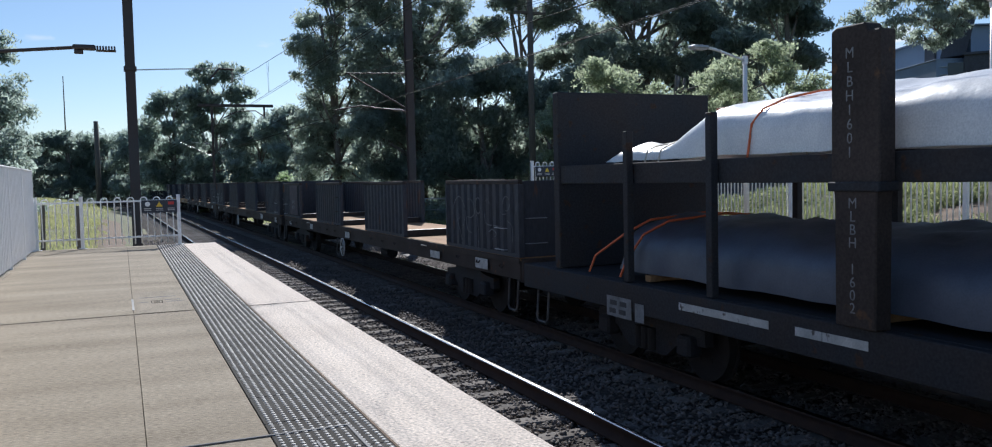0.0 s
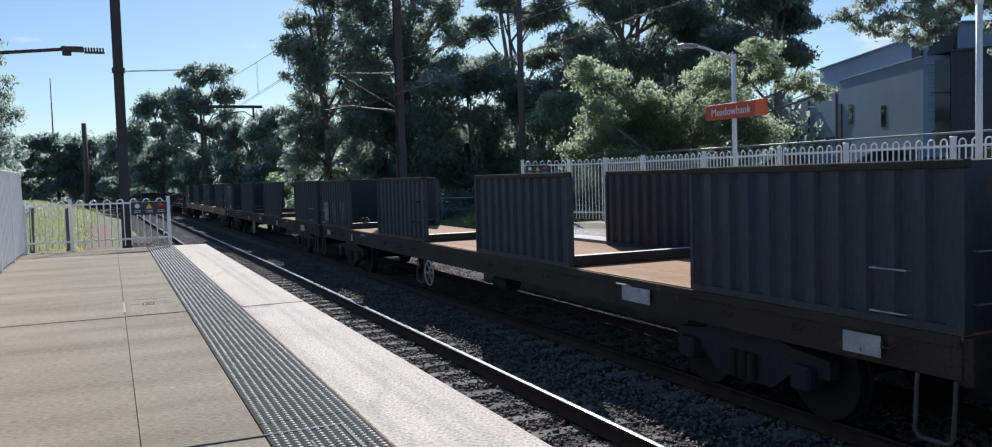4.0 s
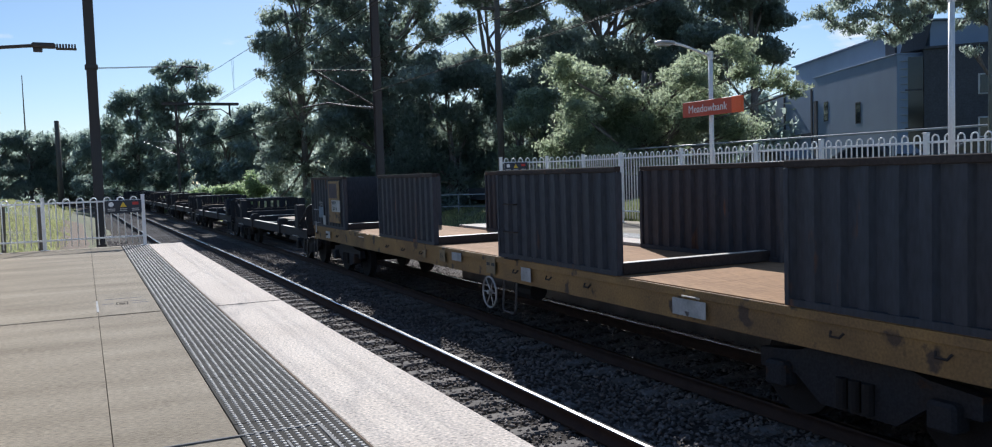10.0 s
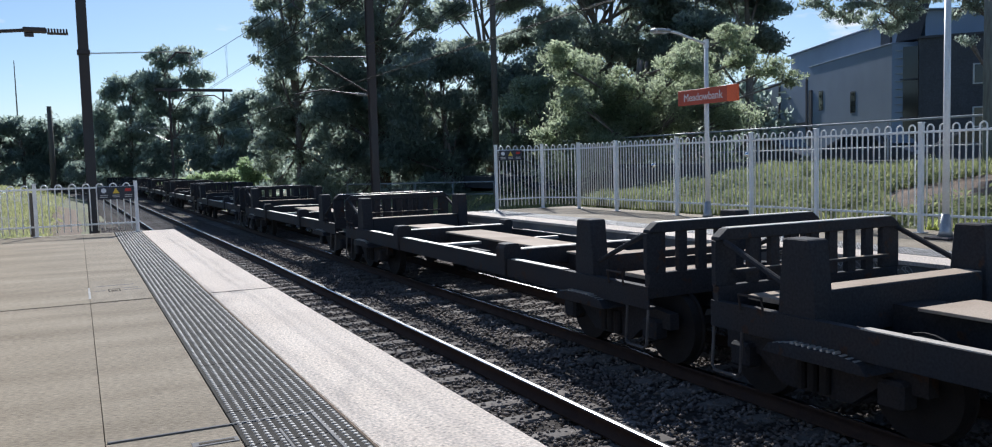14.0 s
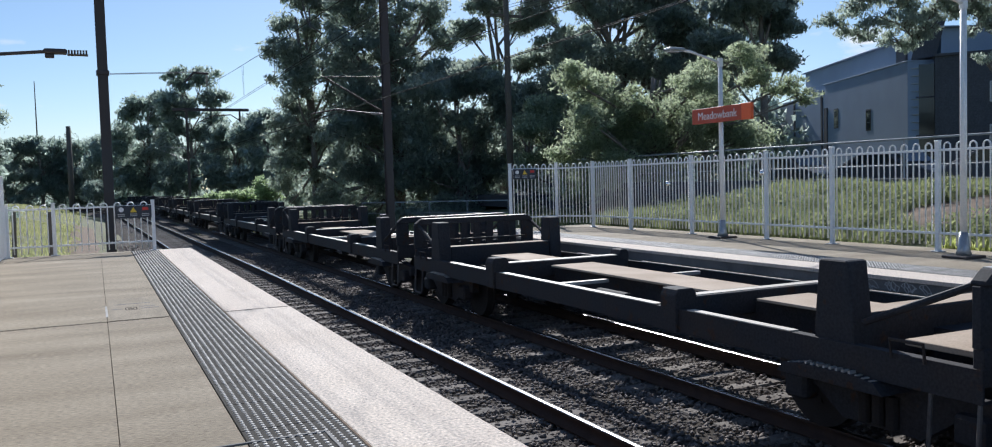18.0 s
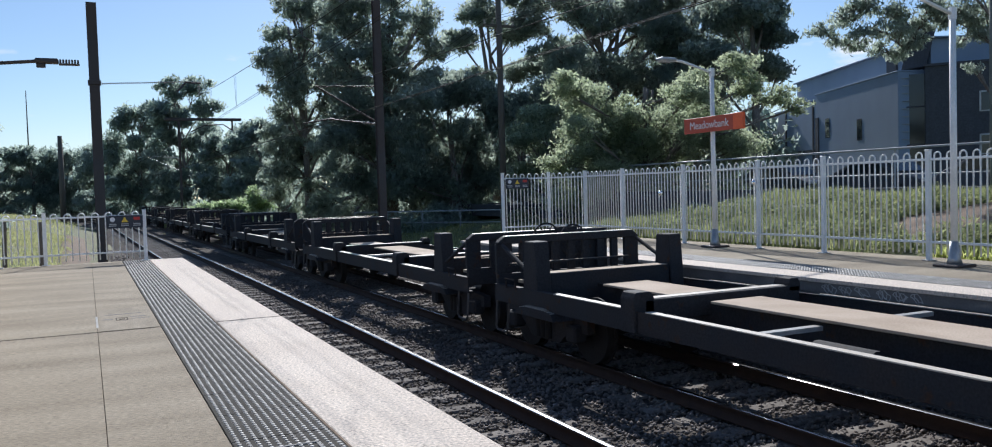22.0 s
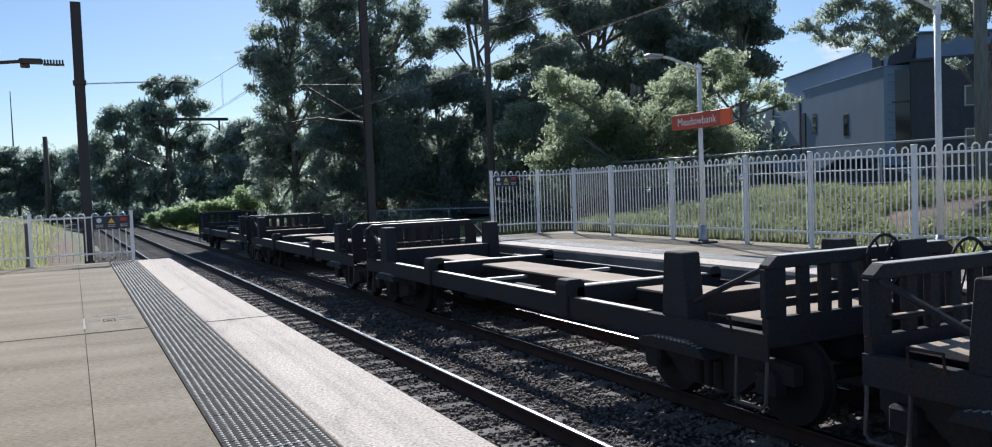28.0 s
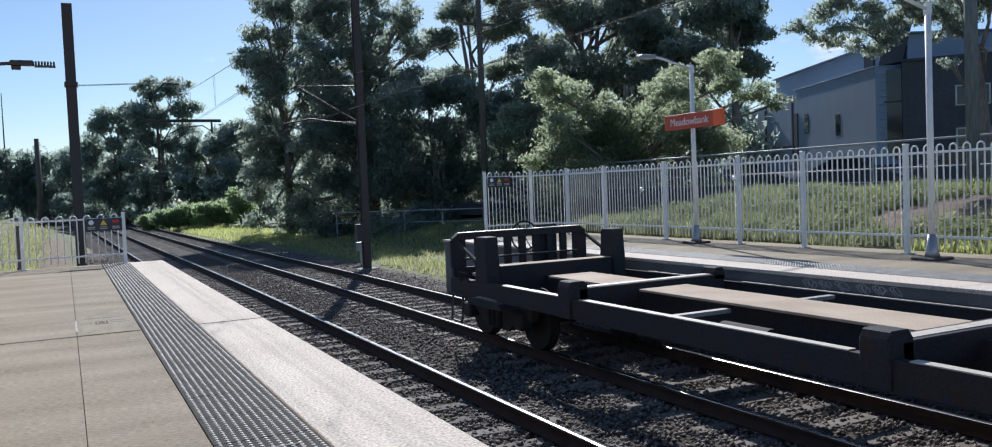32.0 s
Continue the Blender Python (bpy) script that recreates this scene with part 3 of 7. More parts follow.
def railway_track(centre, label):
    """Two rails on concrete sleepers; each rail foot, web and head, with a worn bright top."""
    t = thing("railway_track", label, "railway track", "tracks", "structure")
    prof = [(-0.07, -0.155), (0.07, -0.155), (0.07, -0.14), (0.010, -0.115), (0.010, -0.045), (0.034, -0.035), (0.036, -0.004), (-0.036, -0.004), (-0.034, -0.035), (-0.010, -0.045), (-0.010, -0.115), (-0.07, -0.14)]
    for side in (-1, 1):
        v, f = [], []
        for y in LINE_YS:
            b = bend(y) + centre + side * GAUGE / 2
            v += [(b + px, y, -PLAT_H + pz) for px, pz in prof]
        n = len(prof)
        f = [(j * n + i, j * n + (i + 1) % n, (j + 1) * n + (i + 1) % n, (j + 1) * n + i) for j in range(len(LINE_YS) - 1) for i in range(n)]
        rail = part("rail", raw_mesh("rail", np.array(v), np.array(f)[:, ::-1], "rail"), "rail", t, "rusty rail with a bright worn head")
        v = []
        for y in LINE_YS:
            b = bend(y) + centre + side * GAUGE / 2
            v += [(b - 0.036, y, -PLAT_H - 0.004), (b - 0.026, y, -PLAT_H + 0.002), (b + 0.026, y, -PLAT_H + 0.002), (b + 0.036, y, -PLAT_H - 0.004)]
        f = [(j * 4 + i, j * 4 + i + 1, j * 4 + i + 5, j * 4 + i + 4) for j in range(len(LINE_YS) - 1) for i in range(3)]
        part("rail_head", raw_mesh("rail_head", np.array(v), np.array(f), "rail_top"), "rail_top", rail)
    return t


NEAR_TRACK = railway_track(NEAR_C, "empty near railway track on concrete sleepers and ballast")
FAR_TRACK = railway_track(FAR_C, "far railway track under the freight train")


# ---- platforms ----
def near_platform():
    t = thing("platform_near", "concrete station platform with a pale edge and tactile strip", "platform", "", "structure")
    y0 = -24.0
    ys = [y0, -11.62, -1.22, 9.18, END_Y]
    xs = [-4.0, -1.6, 0.04, STRIP_IN]
    for a, b in zip(ys, ys[1:]):
        for c, d in zip(xs, xs[1:]):
            part("slab", boxed(c + 0.002, d - 0.002, a + 0.005, b - 0.005, -0.16, 0.0, 0.0015), "concrete", t)
        part("edge_slab", soft(boxed(STRIP_OUT + 0.002, EDGE, a + 0.004, b - 0.004, -0.16, 0.001), 0.012, 2), "coping", t, "pale rough concrete edge slab")
    part("bedding", boxed(-4.0, EDGE - 0.05, y0, END_Y - 0.01, -0.9, -0.16), "old_concrete", t)
    part("joint", boxed(-3.99, EDGE - 0.06, y0, END_Y - 0.02, -0.159, -0.02), "joint", t)
    part("platform_wall", boxed(EDGE - 0.16, EDGE - 0.10, y0, END_Y - 0.02, -1.9, -0.165), "old_concrete", t, "stained concrete platform wall")
    part("end_wall", boxed(-4.0, EDGE - 0.17, END_Y - 0.16, END_Y - 0.05, -1.9, -0.905), "old_concrete", t)
    for a in ys[1:-1]:
        r = np.random.default_rng(3)
        xs2 = np.linspace(-3.95, EDGE - 0.02, 60)
        edge = [(x, a - 0.011 - 0.012 * r.random()) for x in xs2] + [(x, a + 0.011 + 0.012 * r.random()) for x in xs2[::-1]]
        part("joint_filler", extruded(edge, "z", -0.012, 0.0025), "joint", t, "dark ragged joint filler")
    # access cover: patched panel, a pale strip beside it, a lifting recess and worn stencilling
    part("access_cover", boxed(0.062, 0.607, 9.21, 11.05, 0.0, 0.003), "cover", t, "patched grey concrete access cover")
    part("cover_strip", boxed(0.03, 0.052, 9.5, 10.4, 0.0, 0.004), "stud", t, "pale edging strip")
    for x0, x1, q0, q1 in ((0.225, 0.345, 9.93, 9.95), (0.225, 0.345, 10.13, 10.15), (0.225, 0.237, 9.951, 10.129), (0.333, 0.345, 9.951, 10.129), (0.255, 0.315, 9.99, 10.06)):
        part("lifting_recess", boxed(x0, x1, q0, q1, 0.0, 0.0045), "joint", t)
    for x0, x1, q in ((0.38, 0.56, 10.0), (0.37, 0.53, 10.16), (0.09, 0.2, 10.05), (0.12, 0.5, 10.45)):
        part("worn_bar", boxed(x0, x1, q, q + 0.035, 0.0, 0.0042), "old_concrete", t)
    # second cover: a framed box in the tactile strip
    part("cover_frame", soft(boxed(1.006, 1.024, 2.6, 4.36, 0.0, 0.008), 0.002), "old_concrete", t, "thin metal cover frame")
    part("cover_frame", soft(boxed(0.802, 0.816, 2.6, 4.17, 0.0, 0.008), 0.002), "old_concrete", t, "thin metal cover frame")
    part("cover_frame", soft(boxed(0.05, 1.024, 4.365, 4.383, 0.0, 0.008), 0.002), "old_concrete", t, "thin metal cover frame")
    part("joint_filler", boxed(0.05, 1.03, 4.385, 4.40, -0.01, 0.0025), "joint", t)
    part("slot_plate", soft(boxed(0.40, 0.61, 4.10, 4.17, 0.0, 0.004), 0.0015), "old_concrete", t, "small pale metal plate with a slot")
    part("drain_slot", boxed(0.43, 0.59, 4.122, 4.148, 0.0, 0.0055), "joint", t, "narrow drain slot")
    part("seam", boxed(STRIP_OUT - 0.012, STRIP_OUT + 0.001, y0, END_Y - 0.02, -0.02, 0.004), "soil", t, "rusty brown seam beside the tactile strip")
    # tactile tiles
    tile = mesh_of("tile", boxed(STRIP_IN + 0.003, STRIP_OUT - 0.003, 0.003, 0.597, -0.03, 0.002, 0.003), "tactile")
    k = 0
    y = END_Y - 0.6
    while y > y0:
        part("tactile_tile", tile, "tactile", t, at=pose(0, y, 0))
        y -= 0.6
        k += 1
    return t


PLATFORM = near_platform()


def studs(x0, x1, y0, y1, pitch, radius, height, name, k=8):
    """Rows of flat-topped studs."""
    nx, ny = int(round((x1 - x0) / pitch)), int((y1 - y0) / pitch)
    gx, gy = np.meshgrid(x0 + (np.arange(nx) + 0.5) * (x1 - x0) / nx, y0 + (np.arange(ny) + 0.5) * pitch)
    c = np.stack([gx.ravel(), gy.ravel()], -1)
    n = len(c)
    ang = np.arange(k) * math.tau / k
    ring = lambda r, z: np.concatenate([c[:, None, :] + r * np.stack([np.cos(ang), np.sin(ang)], -1)[None], np.full((n, k, 1), z)], -1)
    v = np.concatenate([ring(radius, 0.001), ring(radius * 0.72, height)], 1)
    i = np.arange(k)
    sides = np.stack([i, (i + 1) % k, k + (i + 1) % k, k + i], -1)
    tops = np.array([(8, 9, 10, 11), (8, 11, 12, 15), (12, 13, 14, 15)] if k == 8 else [(6, 7, 8, 9), (6, 9, 10, 11)])
    f = np.concatenate([sides, tops])[None] + (np.arange(n) * 2 * k)[:, None, None]
    return raw_mesh(name, v.reshape(-1, 3), f.reshape(-1, 4), "stud")


tagged(part("tactile_studs", studs(STRIP_IN + 0.01, STRIP_OUT - 0.01, 1.0, END_Y - 0.02, 0.0445, 0.0135, 0.005, "tactile_studs"), "stud", PLATFORM), kind="stuff")


def far_platform():
    t = thing("platform_far", "opposite station platform of pale concrete with a drain strip", "platform", "", "structure")
    y0, y1 = -24.0, 19.95
    ys = [y0, -12, -6, 0, 6, 12, 16, y1]
    for a, b in zip(ys, ys[1:]):
        part("edge_slab", soft(boxed(FAR_EDGE, 9.06, a + 0.004, b - 0.004, -0.05, 0.0), 0.006, 2), "coping", t, "pale concrete edge slab")
        part("slab", boxed(9.71, 12.0, a + 0.004, b - 0.004, -0.16, 0.0, 0.004), "concrete", t)
    # dark concrete here paints the shade on the face below the edge slab
    part("edge_beam", boxed(FAR_EDGE + 0.035, 9.05, y0, y1 - 0.012, -0.18, -0.051), "old_concrete", t, "edge beam coloured dark for its shaded face")
    part("bedding", boxed(FAR_EDGE + 0.06, 12.02, y0, y1 - 0.01, -0.6, -0.185), "old_concrete", t)
    part("joint", boxed(9.061, 11.99, y0, y1 - 0.02, -0.184, -0.03), "joint", t)
    part("platform_wall", boxed(FAR_EDGE + 0.08, FAR_EDGE + 0.3, y0, y1 - 0.02, -1.9, -0.605), "old_concrete", t, "dark platform wall with faint graffiti")
    part("platform_face", boxed(FAR_EDGE + 0.04, FAR_EDGE + 0.078, y0, y1 - 0.02, -1.9, -0.19), "old_concrete", t)
    part("tactile_base", boxed(9.063, 9.707, y0, y1 - 0.02, -0.029, 0.001), "tactile", t, "dark strip under rows of pale studs")
    tagged(part("tactile_studs", studs(9.075, 9.695, -0.5, y1 - 0.05, 0.05, 0.0185, 0.005, "tactile_studs", 6), "stud", t), kind="stuff")
    return t


far_platform()


# ---- fences ----
def loop_picket(height, span, foot, radius):
    """A hoop: two uprights joined by a half circle on top."""
    r = span / 2
    pts = [(-r, 0, foot), (-r, 0, height - r)] + [(-r * math.cos(a), 0, height - r + r * math.sin(a)) for a in np.linspace(0.4, 2.74, 6)] + [(r, 0, height - r), (r, 0, foot)]
    return tubed(pts, radius, 6)


def hoop_fence(name, label, posts, height, pitch, rail_z, group, foot=0.06):
    """White hoop-topped steel fence through the posts, given as places on the platform."""
    t = thing(name, label, "fence", group)
    post = mesh_of("post", soft(boxed(-0.035, 0.035, -0.035, 0.035, -0.02, height + 0.02), 0.006), "white_paint")
    cap = mesh_of("post_cap", soft(boxed(-0.043, 0.043, -0.043, 0.043, height + 0.021, height + 0.04), 0.008), "white_paint")
    plate = mesh_of("base_plate", soft(boxed(-0.08, 0.08, -0.08, 0.08, 0.001, 0.012), 0.003), "galv")
    hoop = mesh_of("picket_hoop", loop_picket(height, pitch * 0.5, foot, 0.0125), "white_paint", True)
    for i, (x, y) in enumerate(posts):
        p = part("post", post, "white_paint", t, at=pose(x, y, 0))
        part("post_cap", cap, "white_paint", p)
        part("base_plate", plate, "galv", p)
    for (xa, ya), (xb, yb) in zip(posts, posts[1:]):
        a, b = Vector((xa, ya, 0)), Vector((xb, yb, 0))
        d = (b - a)
        length = d.length
        turn = math.degrees(math.atan2(d.y, d.x))
        for z in rail_z:
            part("rail", boxed(0.035, length - 0.035, -0.016, 0.016, z - 0.018, z + 0.018, 0.004), "white_paint", t, at=pose(xa, ya, 0, 0, 0, turn))
        n = max(1, round((length - 0.10) / pitch))
        for k in range(n):
            s = 0.05 + (k + 0.5) * (length - 0.10) / n
            q = a + d * (s / length)
            part("picket_hoop", hoop, "white_paint", t, at=pose(q.x, q.y, 0, 0, 0, turn))
    return t


hoop_fence("hoop_fence", "white hoop-topped steel fence closing the platform end", [(1.08, 19.45), (-0.79, 19.45), (-1.62, 19.45)], 1.03, 0.25, (0.20, 0.95), "white fences")
FAR_FENCE = hoop_fence("hoop_fence", "tall white hoop-topped steel fence behind the opposite platform", [(9.65, 19.8), (11.0, 19.8), (11.5, 18.8), (11.5, 17.1), (11.5, 14.8), (11.5, 12.55), (11.5, 10.95), (11.5, 8.9), (11.5, 6.7), (11.5, 4.5), (11.5, 2.3), (11.5, 0.0), (11.5, -2.3)], 1.64, 0.213, (0.28, 1.53), "white fences", 0.1)


def side_screen():
    """Ribbed metal screen along the back of the near platform."""
    t = thing("metal_screen_fence", "pale grey ribbed sheet-metal fence along the platform", "fence")
    y = 19.3
    while y > -8:
        part("fence_sheet", sheet_mesh(), "white_paint", t, at=pose(-1.66, y - 0.98, 0))
        part("fence_post", soft(boxed(-0.03, 0.03, -0.03, 0.03, 0, 1.63), 0.005), "white_paint", t, at=pose(-1.66, y, 0))
        y -= 2.0 if y < 19 else 1.95
    part("capping", boxed(-1.69, -1.63, -8.0, 19.3, 1.601, 1.625, 0.004), "white_paint", t)
    return t


SHEET = []


def sheet_mesh():
    if not SHEET:
        out = []
        n = 10
        for k in range(n):
            y = -0.95 + 1.9 * k / n
            out += [(y, 0.0), (y + 0.10, 0.0), (y + 0.125, 0.022), (y + 0.165, 0.022)]
        bm = bmesh.new()
        ring = [[bm.verts.new((x + dx, y, z)) for y, x in out] for z, dx in ((0.05, 0), (1.6, 0), (1.6, -0.006), (0.05, -0.006))]
        for a, b in zip(ring, ring[1:] + ring[:1]):
            for i in range(len(out) - 1):
                bm.faces.new((a[i], a[i + 1], b[i + 1], b[i]))
        SHEET.append(mesh_of("fence_sheet", bm, "white_paint"))
    return SHEET[0]


side_screen()
# ---- trees, shrubs, grass ----
def spot(turn, dist, z=0.0):
    """A place by its bearing from the track's direction, in degrees, and its distance from the eye."""
    return Vector((dist * math.sin(radians(turn)), dist * math.cos(radians(turn)), z))


def leaf_mesh(name, centres, radii, n, size, mat, droop=0.6, seed=1, spread=0.66):
    """Single leaves and sprays, strewn through many small clumps."""
    r = np.random.default_rng(seed)
    vol = np.array([a * b * c for a, b, c in radii]) ** 0.75
    pick = r.choice(len(centres), n, p=vol / vol.sum())
    c, rad = np.array(centres)[pick], np.array(radii)[pick]
    d = r.normal(size=(n, 3))
    d /= np.linalg.norm(d, axis=1)[:, None]
    rr = r.random(n) ** spread * (1.0 + 0.35 * r.random(n) ** 4)
    p = c + d * rad * rr[:, None]
    ax = r.normal(size=(n, 3))
    ax[:, 2] -= droop * 1.6
    ax /= np.linalg.norm(ax, axis=1)[:, None]
    side = np.cross(ax, r.normal(size=(n, 3)))
    side /= np.linalg.norm(side, axis=1)[:, None]
    ln = size * r.uniform(0.6, 1.5, n)
    wd = ln * r.uniform(0.22, 0.42, n)
    fold = np.cross(ax, side) * (wd * 0.35)[:, None]
    v = np.stack([p - ax * ln[:, None] / 2, p + side * wd[:, None] / 2 + fold, p + ax * ln[:, None] / 2, p - side * wd[:, None] / 2 + fold], 1)
    f = np.arange(n * 4).reshape(n, 4)
    return raw_mesh(name, v.reshape(-1, 3), f, mat)


def clumps(parts, k, seed, small=0.42):
    """Breaks each large lobe (centre and radii) into k smaller clumps sitting on its outside."""
    r = np.random.default_rng(seed)
    cs, rs = [], []
    for (cx, cy, cz), (ax, ay, az) in parts:
        cs.append((cx, cy, cz))
        rs.append((ax * 0.75, ay * 0.75, az * 0.75))
        for _ in range(k):
            d = r.normal(size=3)
            d /= np.linalg.norm(d)
            d[2] = d[2] * 0.8 + 0.15
            q = 0.45 + 0.5 * r.random()
            s = small * r.uniform(0.6, 1.25)
            cs.append((cx + d[0] * ax * q, cy + d[1] * ay * q, cz + d[2] * az * q))
            rs.append((ax * s, ay * s, az * s * 0.75))
    return cs, rs


def tree(label, place, base_z, trunk_r, lobes, leaves, size, mat, seed, k=9, group="", droop=0.6, stems=1, small=0.42, category="tree", limb=0.30, chained=False):
    """A tapered trunk, limbs to every lobe, twigs, and a crown of loose leaf clumps. lobes: centre from the foot, radii; chained: each lobe grows from its neighbour."""
    r = np.random.default_rng(seed)
    lobes = sorted(lobes, key=lambda m: math.hypot(m[0][0], m[0][1])) if chained else lobes
    t = thing("tree", label, category, group, at=Matrix.Translation((place.x, place.y, base_z)))
    top = max(c[2] for c, _ in lobes)
    bm = bmesh.new()
    for s in range(stems):
        lean = (r.uniform(-0.06, 0.06) * top, r.uniform(-0.06, 0.06) * top)
        pts = [(lean[0] * q * q + 0.25 * math.sin(q * 5 + s) * q + s * 0.5, lean[1] * q * q + s * 0.3, top * 0.9 * q - 0.15) for q in np.linspace(0, 1, 8)]
        tube(bm, pts, trunk_r * (1 - 0.25 * s), 9, trunk_r * 0.25)
    for i, (c, rad) in enumerate(lobes):
        z0 = max(0.25 * top, c[2] - rad[2] * 1.3 - 0.12 * top)
        q = z0 / (top * 0.9)
        s = i % stems
        foot = (pts[0][0] * 0 + 0.25 * math.sin(q * 5 + s) * q + (s * 0.5), s * 0.3, z0)
        mid = ((foot[0] + c[0]) / 2 + r.uniform(-0.3, 0.3), (foot[1] + c[1]) / 2 + r.uniform(-0.3, 0.3), (z0 + c[2]) / 2 - 0.05 * abs(c[0]))
        thick = trunk_r * limb
        near = min((o for o, _ in lobes[:i]), key=lambda o: math.dist(o, c), default=None) if chained else None
        if near and math.dist(near, c) < math.hypot(c[0], c[1]):
            foot, thick = near, thick * max(0.35, 1 - math.hypot(c[0], c[1]) / 7)
            mid = tuple((p + q) / 2 + r.uniform(-0.12, 0.12) for p, q in zip(foot, c))
        tube(bm, [foot, mid, c], thick, 7, thick * 0.5)
        for _ in range(5):
            d = r.normal(size=3)
            d[2] = abs(d[2]) * 0.6
            d /= np.linalg.norm(d)
            e = (c[0] + d[0] * rad[0] * 0.85, c[1] + d[1] * rad[1] * 0.85, c[2] + d[2] * rad[2] * 0.85)
            m2 = tuple((a + b) / 2 + r.uniform(-0.15, 0.15) * rad[2] for a, b in zip(c, e))
            tube(bm, [mid if _ % 2 else c, m2, e], trunk_r * 0.11, 5, trunk_r * 0.03, caps=False)
    part("trunk", bm, "bark", t, smooth=True)
    cs, rs = clumps(lobes, k, seed, small)
    part("crown", leaf_mesh("crown", cs, rs, leaves, size, mat, droop, seed), mat, t)
    return t


def fill(half, height, seed, low=1.0, step=2.5, shape=(0.85, 1.0, 0.95, 0.6), depth=0.6, r=1.6):
    """Lobes that fill a crown of that half width and height. shape: its width from the foot to the top."""
    g = np.random.default_rng(seed)
    out = []
    z = low
    while z < height - r * 0.4:
        q = z / height
        w = half * float(np.interp(q, np.linspace(0, 1, len(shape)), shape))
        n = max(1, round(2 * w / step))
        for k in range(n):
            x = (k + 0.5) / n * 2 * w - w if n > 1 else 0.0
            s = r * g.uniform(0.75, 1.25)
            out.append(((x + g.uniform(-0.5, 0.5), g.uniform(-1, 1) * depth * w, z + g.uniform(-0.6, 0.6)), (s * 1.05, s, s * 0.85)))
        z += step * 0.85
    return out


BIG = "tall gum trees behind the railway"
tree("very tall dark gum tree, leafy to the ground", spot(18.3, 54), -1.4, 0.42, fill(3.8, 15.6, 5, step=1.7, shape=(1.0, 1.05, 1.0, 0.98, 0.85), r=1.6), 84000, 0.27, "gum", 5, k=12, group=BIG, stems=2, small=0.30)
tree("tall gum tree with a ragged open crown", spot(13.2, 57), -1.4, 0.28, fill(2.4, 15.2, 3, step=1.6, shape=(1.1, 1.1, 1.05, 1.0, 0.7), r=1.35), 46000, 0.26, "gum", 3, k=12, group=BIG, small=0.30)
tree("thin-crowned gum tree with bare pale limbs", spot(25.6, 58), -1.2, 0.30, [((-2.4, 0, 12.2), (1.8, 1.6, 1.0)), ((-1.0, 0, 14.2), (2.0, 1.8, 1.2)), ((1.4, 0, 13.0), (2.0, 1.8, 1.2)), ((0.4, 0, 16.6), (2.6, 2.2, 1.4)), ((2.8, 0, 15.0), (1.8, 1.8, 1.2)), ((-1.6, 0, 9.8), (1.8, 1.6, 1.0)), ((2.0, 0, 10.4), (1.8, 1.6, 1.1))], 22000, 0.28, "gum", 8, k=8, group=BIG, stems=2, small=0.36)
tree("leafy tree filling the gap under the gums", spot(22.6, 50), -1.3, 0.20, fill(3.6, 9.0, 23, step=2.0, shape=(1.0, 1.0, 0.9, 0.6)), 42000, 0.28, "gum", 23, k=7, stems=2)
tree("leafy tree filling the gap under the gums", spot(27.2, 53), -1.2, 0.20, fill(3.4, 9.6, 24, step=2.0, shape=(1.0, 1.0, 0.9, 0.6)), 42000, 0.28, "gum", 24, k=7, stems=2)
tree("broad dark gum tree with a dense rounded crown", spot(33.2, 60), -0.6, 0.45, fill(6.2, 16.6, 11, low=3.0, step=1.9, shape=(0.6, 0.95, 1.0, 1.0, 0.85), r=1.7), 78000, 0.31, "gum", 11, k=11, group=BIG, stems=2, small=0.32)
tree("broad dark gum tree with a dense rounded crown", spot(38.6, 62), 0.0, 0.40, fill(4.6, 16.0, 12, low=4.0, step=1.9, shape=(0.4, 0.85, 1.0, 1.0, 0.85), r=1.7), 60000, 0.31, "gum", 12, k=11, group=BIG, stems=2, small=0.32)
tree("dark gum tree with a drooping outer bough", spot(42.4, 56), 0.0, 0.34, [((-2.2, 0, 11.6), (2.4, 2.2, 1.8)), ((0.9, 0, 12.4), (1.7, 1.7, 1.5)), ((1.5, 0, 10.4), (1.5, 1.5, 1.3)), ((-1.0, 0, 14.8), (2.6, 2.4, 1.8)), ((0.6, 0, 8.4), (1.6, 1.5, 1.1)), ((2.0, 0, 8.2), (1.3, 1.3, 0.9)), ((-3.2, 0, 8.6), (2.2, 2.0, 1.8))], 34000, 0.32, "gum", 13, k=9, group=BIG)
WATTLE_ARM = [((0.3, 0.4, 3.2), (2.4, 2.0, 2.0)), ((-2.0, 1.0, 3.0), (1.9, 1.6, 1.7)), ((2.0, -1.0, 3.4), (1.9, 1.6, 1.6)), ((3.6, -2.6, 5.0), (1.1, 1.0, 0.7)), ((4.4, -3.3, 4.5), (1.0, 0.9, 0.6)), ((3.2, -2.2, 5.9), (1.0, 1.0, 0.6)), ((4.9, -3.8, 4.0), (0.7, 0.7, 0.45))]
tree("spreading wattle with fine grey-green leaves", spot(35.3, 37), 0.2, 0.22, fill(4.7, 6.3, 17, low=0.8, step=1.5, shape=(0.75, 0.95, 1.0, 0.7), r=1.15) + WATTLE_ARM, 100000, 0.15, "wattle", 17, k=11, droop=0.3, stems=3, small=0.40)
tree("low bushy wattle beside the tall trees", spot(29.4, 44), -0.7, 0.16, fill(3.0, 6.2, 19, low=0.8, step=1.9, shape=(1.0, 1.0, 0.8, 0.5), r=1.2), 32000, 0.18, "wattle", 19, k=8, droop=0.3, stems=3)
